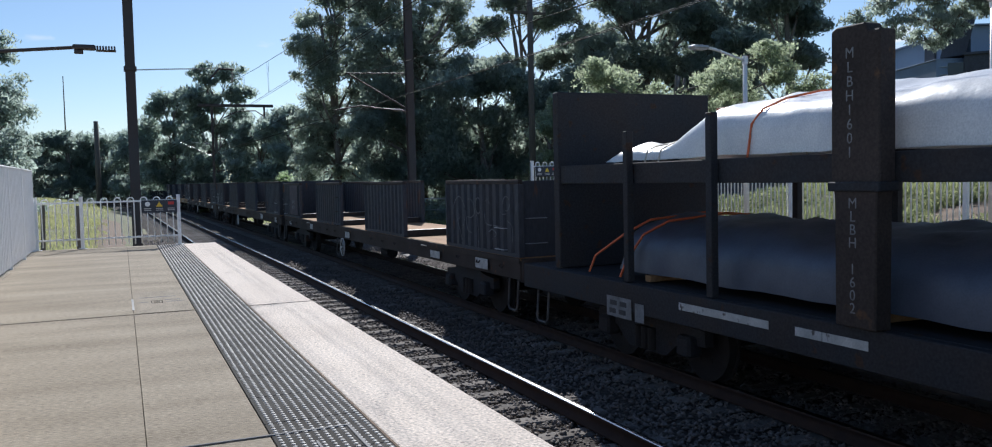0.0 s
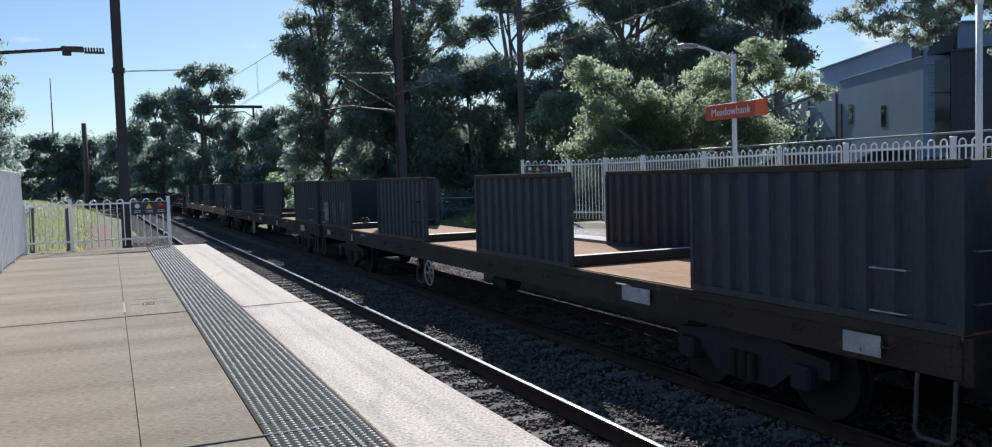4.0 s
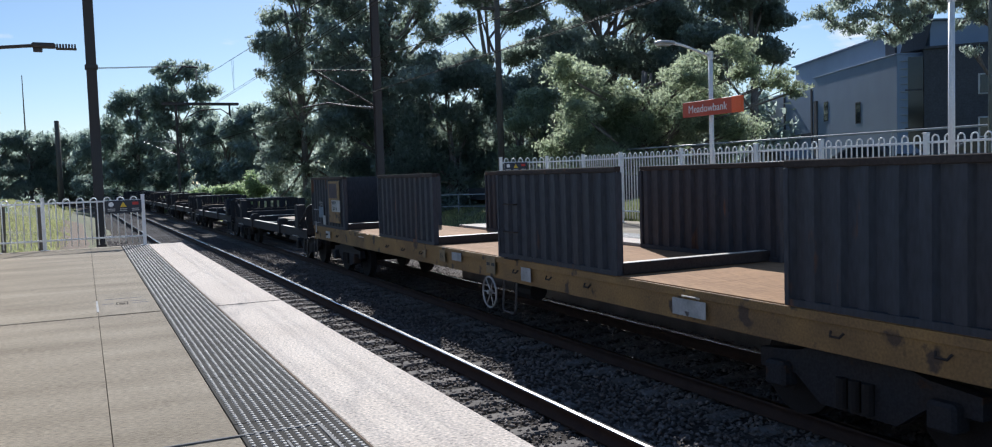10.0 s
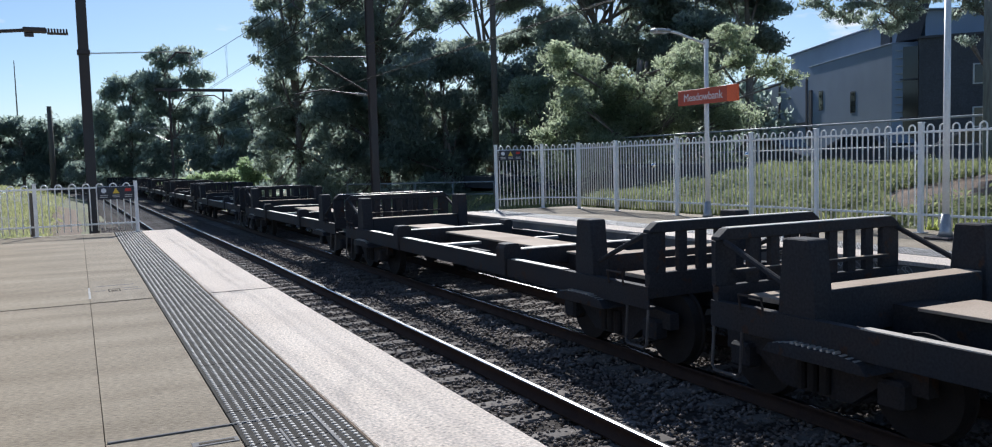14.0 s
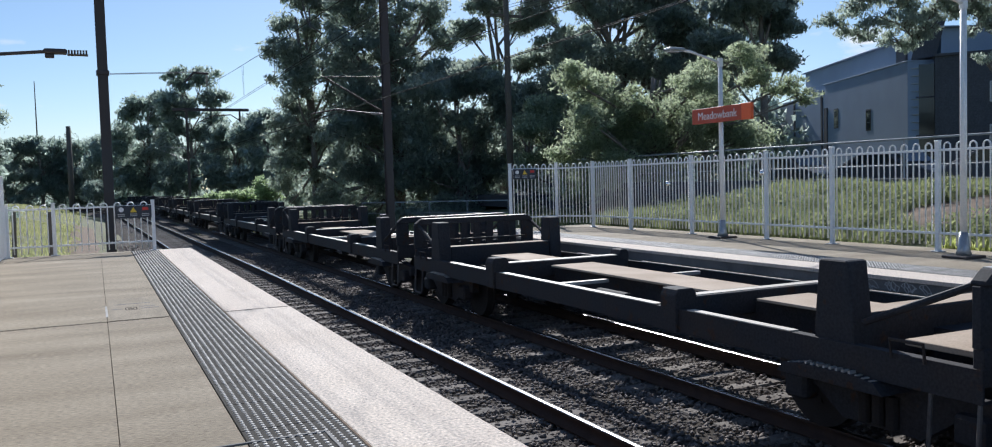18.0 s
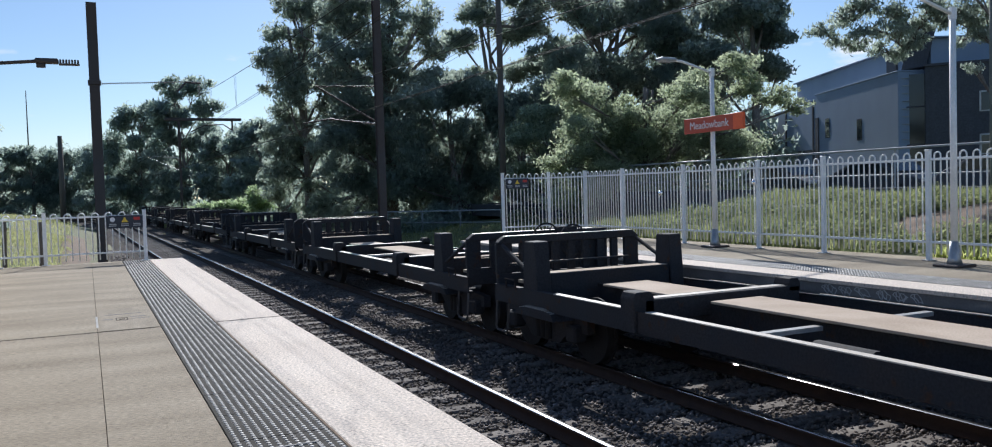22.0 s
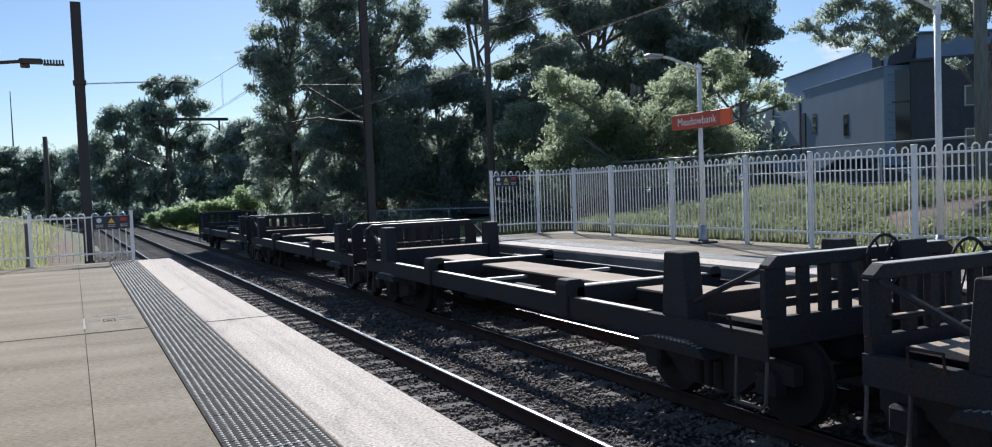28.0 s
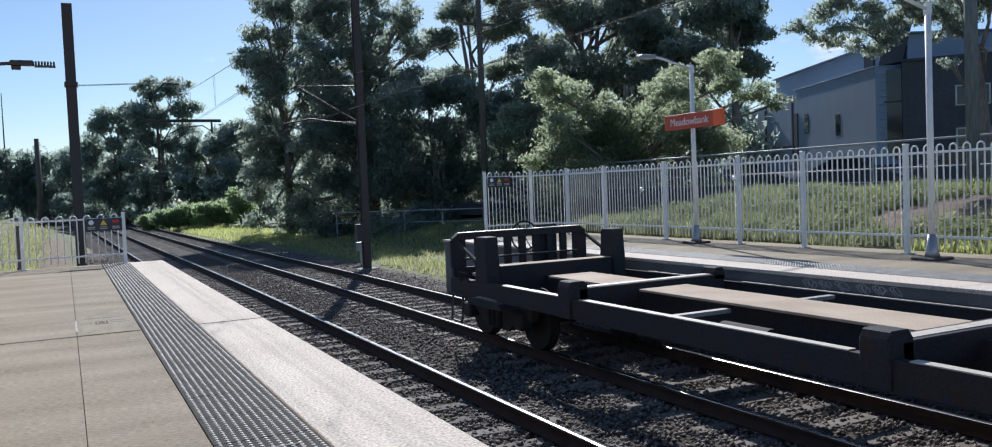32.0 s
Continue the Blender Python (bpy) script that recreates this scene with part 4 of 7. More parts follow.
# the gum whose boughs hang over the car park
OVER = [((-4.22, 2.26, 5.03), 0.42), ((-3.88, 2.19, 4.75), 0.40), ((-3.27, 2.41, 5.43), 0.55), ((-3.28, 2.12, 4.63), 0.42), ((-3.21, 1.75, 4.97), 0.52), ((-2.79, 2.18, 5.69), 0.60), ((-2.58, 1.93, 4.52), 0.42), ((-2.49, 1.51, 4.86), 0.55), ((-1.96, 1.81, 5.45), 0.60), ((-2.01, 1.55, 4.52), 0.38), ((-1.43, 1.80, 5.13), 0.42), ((-1.29, 1.29, 5.59), 0.55), ((-2.30, 2.22, 6.34), 0.75), ((-1.70, 1.49, 6.22), 0.75), ((-0.85, 0.70, 5.43), 0.60), ((-0.42, 0.78, 5.13), 0.50), ((-0.58, 0.32, 4.77), 0.45), ((-0.84, 0.34, 3.87), 0.33), ((-0.07, 0.29, 5.26), 0.60), ((-0.97, 0.52, 6.05), 0.80), ((0.06, -0.10, 5.65), 0.80), ((-1.67, 1.45, 4.75), 0.42), ((-1.39, 1.43, 5.20), 0.45), ((-2.14, 1.72, 4.33), 0.36), ((-0.95, 1.18, 5.21), 0.40), ((-0.56, 0.98, 4.65), 0.30)]
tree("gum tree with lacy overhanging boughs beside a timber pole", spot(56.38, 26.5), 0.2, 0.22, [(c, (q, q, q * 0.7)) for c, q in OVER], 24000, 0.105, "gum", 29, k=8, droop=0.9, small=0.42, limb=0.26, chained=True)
FAR = "distant trees along the line"
for label, turn, d, w, h, n, seed in (
        ("distant gum tree with a rounded crown", 3.0, 112, 3.4, 15.2, 16000, 31), ("distant gum tree with a rounded crown", 5.7, 108, 4.2, 16.4, 20000, 32),
        ("distant gum tree with a rounded crown", 8.3, 100, 3.4, 10.2, 13000, 33), ("distant gum tree with a rounded crown", 10.6, 92, 3.4, 10.6, 13000, 34),
        ("distant tree in the line-side wood", 1.3, 128, 4.0, 10.5, 11000, 35), ("distant tree in the line-side wood", -0.8, 140, 4.6, 11.0, 11000, 36),
        ("distant tree in the line-side wood", -2.8, 138, 4.4, 10.6, 11000, 37), ("distant tree in the line-side wood", -4.6, 140, 4.6, 11.2, 11000, 38),
        ("tall gum tree beyond the platform fence", -6.9, 62, 2.6, 13.5, 16000, 40), ("bushy tree beyond the platform fence", -7.4, 56, 2.6, 6.2, 11000, 41)):
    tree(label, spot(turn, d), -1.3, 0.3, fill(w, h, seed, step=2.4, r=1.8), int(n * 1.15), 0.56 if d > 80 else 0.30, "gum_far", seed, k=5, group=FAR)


def wood(turns, dist, height, n, name, seed):
    """The far wood behind everything, one ragged mass of leaf clumps."""
    r = np.random.default_rng(seed)
    cs, rs = [], []
    for a in np.arange(turns[0], turns[1], 0.9):
        d = dist + r.uniform(-8, 8)
        hh = height * r.uniform(0.75, 1.1)
        p = spot(a, d)
        for q in (0.12, 0.35, 0.58, 0.8):
            cs.append((p.x + r.uniform(-1.5, 1.5), p.y, hh * q - 1.0))
            rs.append((2.3 * (1.15 - 0.4 * q), 2.2, hh * 0.2))
    return tagged(new(name, leaf_mesh(name, cs, rs, n, 0.95, "gum_far", 0.3, seed)), "dark far wood behind the railway", "woods", "", "stuff")


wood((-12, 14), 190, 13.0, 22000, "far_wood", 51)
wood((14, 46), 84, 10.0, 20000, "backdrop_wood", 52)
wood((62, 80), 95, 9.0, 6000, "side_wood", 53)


def shrub(label, place, base, w, h, n, seed, size=0.22):
    t = thing("shrub", label, "shrub", "line-side shrubs", at=Matrix.Translation((place.x, place.y, base)))
    r = np.random.default_rng(seed)
    bm = bmesh.new()
    for _ in range(6):
        e = (r.uniform(-0.6, 0.6) * w, r.uniform(-0.4, 0.4) * w, h * r.uniform(0.5, 0.9))
        tube(bm, [(0, 0, -0.1), (e[0] * 0.4, e[1] * 0.4, e[2] * 0.6), e], 0.04, 5, 0.01)
    part("stem", bm, "bark", t)
    cs, rs = clumps([((0, 0, h * 0.45), (w, w * 0.7, h * 0.5))], 14, seed, 0.4)
    part("leaves", leaf_mesh("leaves", cs, rs, n, size, "shrub", 0.2, seed), "shrub", t)
    return t


for turn, d, w, h, seed in ((4.7, 82, 1.3, 1.5, 61), (5.8, 80, 1.7, 2.1, 62), (7.0, 80, 1.9, 2.4, 63), (8.2, 79, 1.8, 2.5, 68), (9.2, 79, 1.6, 2.9, 64), (10.2, 77, 1.6, 3.9, 65)):
    shrub("bright green leafy shrub beside the track", spot(turn, d), -1.35, w, h, 3500, seed, 0.3)


def grass(name, label, area, n, h, seed, lean=0.5, mat="blade", bare=None):
    """Blades of grass and weeds on the ground in a stretch of the plan."""
    r = np.random.default_rng(seed)
    x, y = r.uniform(area[0], area[1], n), r.uniform(area[2], area[3], n)
    dens = np.array([noise.noise(Vector((a * 0.45, b * 0.45, seed))) for a, b in zip(x, y)])
    ok = dens > -0.35 + 0.5 * r.random(n) - 0.25
    if bare:
        ok &= np.hypot((x - bare[0]) / bare[2], (y - bare[1]) / bare[3]) + 0.35 * dens > 1
    x, y, dens = x[ok], y[ok], dens[ok]
    n = len(x)
    z = np.array([ground_height(a, b) for a, b in zip(x, y)]) - 0.02
    hh = h * r.uniform(0.4, 1.3, n) * (1 + 1.2 * np.clip(dens, 0, 1))
    a = r.uniform(0, 6.28, n)
    dx, dy = np.cos(a), np.sin(a)
    w = 0.012 + 0.02 * hh
    lx, ly = r.normal(0, lean, n) * hh * 0.5, r.normal(0, lean, n) * hh * 0.5
    base = np.stack([x, y, z], -1)
    side = np.stack([dx * w, dy * w, np.zeros(n)], -1)
    mid = base + np.stack([lx * 0.35, ly * 0.35, hh * 0.6], -1)
    tip = base + np.stack([lx, ly, hh], -1)
    v = np.stack([base - side, base + side, mid + side * 0.7, mid - side * 0.7, tip], 1)
    k = np.arange(n)[:, None] * 5
    f = np.concatenate([k + np.array([[0, 1, 2]]), k + np.array([[0, 2, 3]]), k + np.array([[3, 2, 4]])], 1).reshape(-1, 3)
    return tagged(new(name, raw_mesh(name, v.reshape(-1, 3), f, mat)), label, "grass", "", "stuff")


def weeds(n, seed):
    """Broad-leaved weeds and brambles in loose mounds on the bank."""
    r = np.random.default_rng(seed)
    cs, rs = [], []
    for _ in range(n):
        x, y = r.uniform(12.3, 17.5), r.uniform(5.0, 20.0)
        h = r.uniform(0.2, 0.6)
        if math.hypot((x - 15.6) / 2.1, (y - 10.6) / 2.1) < 1:
            continue
        cs.append((x, y, ground_height(x, y) + h * 0.4))
        rs.append((r.uniform(0.25, 0.6), r.uniform(0.25, 0.6), h * 0.55))
    return tagged(new("bank_weeds", leaf_mesh("bank_weeds", cs, rs, len(cs) * 260, 0.085, "weed", 0.0, seed)), "tangled weeds and brambles on the bank", "weeds", "", "stuff")


weeds(190, 77)
# shade-coloured grass on the bank, sun-coloured grass at the fence and along the bend
grass("bank_grass", "long grass and weeds on the bank behind the fence, shade in their colour", (12.1, 19.4, 5.0, 26.0), 56000, 0.22, 71, mat="dark_blade", bare=(15.6, 10.6, 2.1, 2.1))
grass("sunny_grass", "grass at the foot of the fence, sunlight painted into its colour", (12.06, 13.6, 3.0, 9.3), 9000, 0.17, 74, mat="sun_blade")
grass("verge_grass", "rough yellow-green grass beside the far track", (9.9, 18.0, 21.0, 62.0), 34000, 0.17, 72)
grass("trackside_grass", "rough grass along the bend of the line, sunlight painted into its colour", (5.0, 15.0, 50.0, 86.0), 16000, 0.22, 75, mat="sun_blade")
grass("lineside_grass", "mown grass beyond the platform end", (-10.0, -0.7, 20.3, 62.0), 32000, 0.12, 73)
grass("far_lawn", "mown grass stretching along the line", (-22.0, -1.0, 62.0, 112.0), 12000, 0.22, 76)


def bare_earth(x0, x1, y0, y1, seed):
    """A worn patch of bare soil lying on the bank, with a ragged edge."""
    n = 26
    v, f = [], []
    for j in range(n + 1):
        for i in range(n + 1):
            x, y = x0 + (x1 - x0) * i / n, y0 + (y1 - y0) * j / n
            e = 1.25 - math.hypot(2 * i / n - 1, 2 * j / n - 1) + 0.5 * noise.noise(Vector((x * 1.3, y * 1.3, seed)))
            v.append((x, y, ground_height(x, y) - 0.02 + 0.10 * min(1.0, max(-0.6, e * 1.4)) + 0.03 * noise.noise(Vector((x * 4, y * 4, seed)))))
    f = [(j * (n + 1) + i, j * (n + 1) + i + 1, (j + 1) * (n + 1) + i + 1, (j + 1) * (n + 1) + i) for j in range(n) for i in range(n)]
    return tagged(new("bare_earth", raw_mesh("bare_earth", np.array(v), np.array(f), "soil")), "bare brown earth showing on the grassy bank", "earth", "", "structure")


def dirt_path(x0, x1, ys):
    """A trodden strip that lies on the ground beside the line, its edges uneven."""
    v, f = [], []
    for j, y in enumerate(ys):
        for i in range(7):
            wob = 0.18 * noise.noise(Vector((i * 3.0, y * 0.35, 2))) if i in (0, 6) else 0
            x = bend(y) + x0 + (x1 - x0) * i / 6 + wob
            v.append((x, y, ground_height(x, y) + (0.0 if i in (0, 6) else 0.07) + 0.015 * noise.noise(Vector((x * 5, y * 5, 3)))))
    f = [(j * 7 + i, j * 7 + i + 1, j * 7 + i + 8, j * 7 + i + 7) for j in range(len(ys) - 1) for i in range(6)]
    return tagged(new("dirt_path", raw_mesh("dirt_path", np.array(v), np.array(f), "soil")), "worn brown dirt path between the grass and the track", "path", "", "structure")


dirt_path(-0.95, 0.25, np.arange(19.75, 62, 0.6))
bare_earth(13.2, 18.0, 8.0, 13.0, 5)
# ---- overhead line, lamps, signs, buildings, cars ----
def h_column(height, w, d, t=0.02):
    """An H section standing on the ground."""
    a, b, h = w / 2, d / 2, t / 2
    return extruded([(-a, -b), (a, -b), (a, -b + t), (h, -b + t), (h, b - t), (a, b - t), (a, b), (-a, b), (-a, b - t), (-h, b - t), (-h, -b + t), (-a, -b + t)], "z", 0, height)


def insulator(bm, a, b, n, r):
    a, b = Vector(a), Vector(b)
    tube(bm, [a, b], r * 0.3, 6)
    for k in range(n):
        p = a + (b - a) * ((k + 0.5) / n)
        d = (b - a).normalized() * (r * 0.35)
        tube(bm, [p - d, p + d], r, 10)
    return bm


for x, h in ((-1.62, 2.15), (-0.94, 2.12)):
    post = thing("timber_post", "short weathered timber post behind the platform-end fence", "post", "old posts", at=pose(x, 20.5, -1.25, 0, 1.5, 20))
    part("shaft", soft(boxed(-0.038, 0.038, -0.038, 0.038, -0.1, h), 0.01), "timber_pole", post)
# the large mast beside the near track
mast = thing("overhead_line_mast", "tall dark brown steel mast carrying the overhead wire", "mast", "overhead line masts", at=pose(0.40, 30.0, -1.35))
part("column", h_column(8.85, 0.30, 0.30), "mast", mast)
part("footing", soft(boxed(-0.4, 0.4, -0.4, 0.4, -0.2, 0.06), 0.03), "old_concrete", mast, "concrete footing")
bm = insulator(bmesh.new(), (0.2, 0, 6.33), (2.65, 0, 6.45), 40, 0.032)
part("insulator_string", bm, "porcelain", mast, "long string of small insulators")
part("clamp", soft(boxed(-0.19, 0.19, -0.19, 0.19, 6.28, 6.42), 0.01), "mast", mast)
part("registration_arm", tubed([(2.45, 0, 6.12), (2.72, 0, 6.44), (3.2, 0, 6.42)], 0.035, 8), "mast", mast)
part("drop_insulator", insulator(bmesh.new(), (3.14, 0, 6.36), (3.14, 0, 6.0), 4, 0.05), "porcelain", mast)

# the mast beside the far track, with its cantilever
mast = thing("overhead_line_mast", "grey steel mast with a cantilever arm over the far track", "mast", "overhead line masts", at=pose(9.12, 28.1, -1.4))
part("column", h_column(9.2, 0.24, 0.24), "mast", mast)
part("footing", soft(boxed(-0.35, 0.35, -0.35, 0.35, -0.2, 0.08), 0.03), "old_concrete", mast, "concrete footing")
part("stay_tube", tubed([(-0.1, 0, 5.07), (-2.1, 0, 6.2)], 0.028), "mast", mast)
part("cantilever_tube", tubed([(-0.1, 0, 5.0), (-1.1, 0, 5.08), (-1.7, 0, 5.16), (-2.6, 0, 5.0)], 0.028), "mast", mast)
part("top_tube", tubed([(-0.1, 0, 6.27), (-2.2, 0, 6.22)], 0.02), "mast", mast)
part("insulator", insulator(bmesh.new(), (-0.15, 0, 5.0), (-0.6, 0, 5.04), 5, 0.05), "porcelain", mast)
part("switch_box", soft(boxed(-0.35, -0.12, -0.15, 0.15, 1.0, 1.6), 0.02), "mast", mast, "small dark steel box")

# the distant gantry
gantry = thing("signal_gantry", "distant steel gantry beam on a slim mast", "gantry", at=pose(7.9, 83, -1.5))
part("column", h_column(10.1, 0.20, 0.20), "mast", gantry)
part("beam", soft(boxed(-1.2, 5.54, -0.12, 0.12, 9.82, 10.08), 0.03), "mast", gantry)
part("dropper_post", soft(boxed(4.62, 4.78, -0.06, 0.06, 8.85, 9.81), 0.01), "mast", gantry)
part("brace", tubed([(4.65, 0, 9.0), (3.9, 0, 9.5), (2.2, 0, 9.4), (1.0, 0, 8.8)], 0.055), "mast", gantry)
part("side_arm", tubed([(-0.1, 0, 5.3), (-3.0, 0, 6.65), (-0.1, 0, 6.45)], 0.04), "galv", gantry)

# other poles
def pole(label, place, base, height, radius, arms, top=None, mat="timber_pole"):
    t = thing("utility_pole", label, "pole", "utility poles", at=Matrix.Translation((place.x, place.y, base)))
    part("shaft", tubed([(0, 0, -0.2), (0, 0, height)], radius, 10, top or radius * 0.75), mat, t, smooth=True)
    for z, w in arms:
        arm = part("crossarm", soft(boxed(-w, w, -0.05, 0.05, z - 0.06, z + 0.06), 0.008), "timber_pole", t)
        for k in (-0.9, -0.4, 0.4, 0.9):
            part("insulator", insulator(bmesh.new(), (k * w, 0, z + 0.06), (k * w, 0, z + 0.26), 2, 0.06), "porcelain", arm)
    return t


pole("tall timber power pole among the trees", spot(26.05, 40), -0.9, 13.5, 0.16, [(9.7, 0.8)])
pole("dark distant timber pole", spot(-1.25, 100), -1.3, 9.4, 0.3, [])
pole("slender distant radio mast", spot(-2.9, 260), -1.0, 32.0, 0.28, [], 0.1)
pole("thick grey weathered timber pole beside the car park", spot(55.81, 23), 0.3, 9.5, 0.145, [], 0.135, "grey_timber")


# wires
def wire(label, points, radius, name="overhead_wire", sag=0.0, steps=10):
    pts = []
    for a, b in zip(points, points[1:]):
        for k in range(steps):
            q = k / steps
            pts.append((a[0] + (b[0] - a[0]) * q, a[1] + (b[1] - a[1]) * q, a[2] + (b[2] - a[2]) * q - sag * 4 * q * (1 - q)))
    pts.append(points[-1])
    t = thing(name, label, "wire", "overhead wires")
    part("strand", tubed(pts, radius, 5), "wire", t)
    return t


near_top = wire("overhead carrier wire above the near track", [(3.45, 83, 5.6), (3.45, 30, 4.62), (3.45, -32, 4.62)], 0.0065, sag=0.75)
wire("contact wire above the near track", [(2.6, 83, 3.55), (3.45, 30, 3.52), (3.45, -32, 3.50)], 0.005)
wire("second contact wire above the near track", [(2.75, 83, 3.60), (3.60, 30, 3.57), (3.60, -32, 3.55)], 0.0045)
wire("overhead carrier wire above the far track", [(6.3, 83, 4.8), (6.9, 28, 4.66), (6.9, -34, 4.66)], 0.009, sag=0.85)
wire("contact wire above the far track", [(6.1, 83, 3.5), (6.9, 28, 3.48), (6.9, -34, 3.46)], 0.008)
wire("second contact wire above the far track", [(6.25, 83, 3.55), (7.02, 28, 3.54), (7.02, -34, 3.52)], 0.007)
for k in (-0.9, -0.4, 0.4, 0.9):
    p = spot(26.05, 40)
    wire("power line on the timber pole", [(25.0 + k, 72.0, 11.0), (p.x + k * 0.8, p.y, 9.05), (p.x + 12, p.y - 34, 11.5)], 0.010, sag=0.3)


def dropper(x, y, z0, z1):
    bm = bmesh.new()
    tube(bm, [(x - 0.02, y - 0.12, z0), (x - 0.02, y, z1)], 0.0035, 4)
    tube(bm, [(x + 0.03, y + 0.12, z0), (x + 0.02, y, z1)], 0.0035, 4)
    return bm


for parent, x, ys, span in ((near_top, 3.45, (26.5, 22.0, 18.0, 14.0, 10.0), 0.75),):
    for y in ys:
        q = (30 - y) / 62
        part("dropper", dropper(x, y, 3.53, 4.62 - span * 4 * q * (1 - q)), "wire", parent)
part("tension_hook", tubed([(3.42, 14.6, 4.25), (3.4, 14.5, 3.95), (3.55, 14.3, 3.8), (3.4, 14.2, 3.62)], 0.012, 6), "mast", near_top)
part("tension_rod", tubed([(3.47, 14.9, 4.05), (3.40, 15.0, 4.42)], 0.012, 6), "mast", near_top)


# platform lamps
def platform_lamp(label, place, height, reach, group="platform lamps"):
    t = thing("platform_lamp", label, "lamp post", group, at=Matrix.Translation(place))
    part("base_plate", soft(boxed(-0.2, 0.2, -0.2, 0.2, 0, 0.04), 0.01), "mast", t)
    part("foot", tubed([(0, 0, 0.04), (0, 0, 0.12), (0, 0, 0.36)], 0.11, 12, 0.055), "galv", t, "grey flared foot", smooth=True)
    part("post", tubed([(0, 0, 0.36), (0, 0, height)], 0.048, 12, 0.042), "white_paint", t, smooth=True)
    part("collar", tubed([(0, 0, height - 0.12), (0, 0, height + 0.04)], 0.055, 12), "white_paint", t)
    part("arm", tubed([(0, 0, height - 0.05), (reach * 0.55, 0, height + 0.14), (reach * 0.75, 0, height + 0.17)], 0.026, 8), "white_paint", t, smooth=True)
    head = soft(boxed(min(reach * 0.72, reach), max(reach * 0.72, reach), -0.11, 0.11, height + 0.13, height + 0.20), 0.03, 2)
    hd = part("lamp_head", head, "galv", t, "flat grey lamp head")
    part("lens", boxed(min(reach * 0.76, reach * 0.97), max(reach * 0.76, reach * 0.97), -0.08, 0.08, height + 0.118, height + 0.129), "lamp_glass", hd)
    return t


platform_lamp("white platform lamp post carrying the station sign", (11.18, 13.43, 0), 3.48, -1.27)
platform_lamp("white platform lamp post beside the tall fence", (10.93, 8.06, 0), 3.56, -1.30)
lamp = thing("platform_lamp", "dark lamp on a long arm over the near platform", "lamp post", "platform lamps", at=pose(-3.1, 16.4, 0))
part("post", tubed([(0, 0, -0.4), (0, 0, 3.75)], 0.06, 12, 0.05), "galv", lamp)
part("arm", tubed([(0, 0, 3.42), (2.5, 0, 3.66)], 0.03, 8), "mast", lamp)
hd = part("lamp_head", soft(boxed(2.42, 2.78, -0.1, 0.1, 3.62, 3.70), 0.02), "mast", lamp)
for k in range(7):
    part("cooling_fin", boxed(2.79 + k * 0.045, 2.82 + k * 0.045, -0.09, 0.09, 3.62, 3.685), "mast", hd)
part("fin_plate", boxed(2.78, 3.10, -0.09, 0.09, 3.605, 3.619), "mast", hd)
part("sensor", soft(boxed(2.44, 2.58, -0.05, 0.05, 3.55, 3.619), 0.01), "mast", hd)


def lettering(name, text, size, mat, parent, at, depth=0.002, label=""):
    cu = bpy.data.curves.new(name, "FONT")
    cu.body, cu.size, cu.extrude, cu.align_x, cu.align_y = text, size, depth, "CENTER", "CENTER"
    tmp = bpy.data.objects.new(name, cu)
    me = bpy.data.meshes.new_from_object(tmp)
    me.materials.clear()
    me.materials.append(M[mat])
    bpy.data.objects.remove(tmp)
    ob = new(name, me)
    ob.parent = parent
    ob.matrix_basis = at
    return tagged(ob, label)


sign = thing("station_sign", "orange station name sign with white lettering on a lamp post", "sign", at=pose(11.05, 13.26, 2.42))
part("board", soft(boxed(-0.03, 0.03, -0.86, 0.86, -0.15, 0.15), 0.006), "sign_face", sign)
part("end_panel", soft(boxed(-0.034, 0.034, -0.864, -0.60, -0.153, 0.153), 0.004), "sign_orange", sign, "bright orange end panel")
lettering("lettering", "Meadowbank", 0.215, "sign_white", sign, pose(-0.032, 0.10, -0.01, 90, 0, -90))
part("bracket", soft(boxed(0.031, 0.085, 0.12, 0.22, -0.1, 0.1), 0.005), "galv", sign)


def warning_sign(place, turn, w):
    t = thing("warning_sign", "dark warning sign with three small symbols on the fence", "sign", "warning signs", at=pose(*place, 0, 0, turn))
    part("plate", soft(boxed(-w / 2, w / 2, -0.008, 0.0, -0.13, 0.13), 0.003), "sign_dark", t)
    for k, (mat, sh) in enumerate((("sign_white", "disc"), ("sign_yellow", "triangle"), ("sign_red", "bar"))):
        x = (k - 1) * w * 0.33
        if sh == "triangle":
            bm = extruded([(x - 0.065, -0.01), (x + 0.065, -0.01), (x, 0.10)], "y", -0.012, -0.009)
        elif sh == "disc":
            bm = bmesh.new()
            tube(bm, [(x, -0.012, 0.05), (x, -0.009, 0.05)], 0.05, 16)
        else:
            bm = boxed(x - 0.06, x + 0.06, -0.012, -0.009, 0.03, 0.09)
        part("symbol", bm, mat, t)
        for j in range(2):
            part("text_bar", boxed(x - 0.07, x + 0.07, -0.011, -0.009, -0.055 - j * 0.035, -0.038 - j * 0.035), "label_white", t)
    return t


warning_sign((0.70, 19.405, 0.83), 0, 0.70)
warning_sign((10.05, 19.755, 1.40), 0, 0.66)


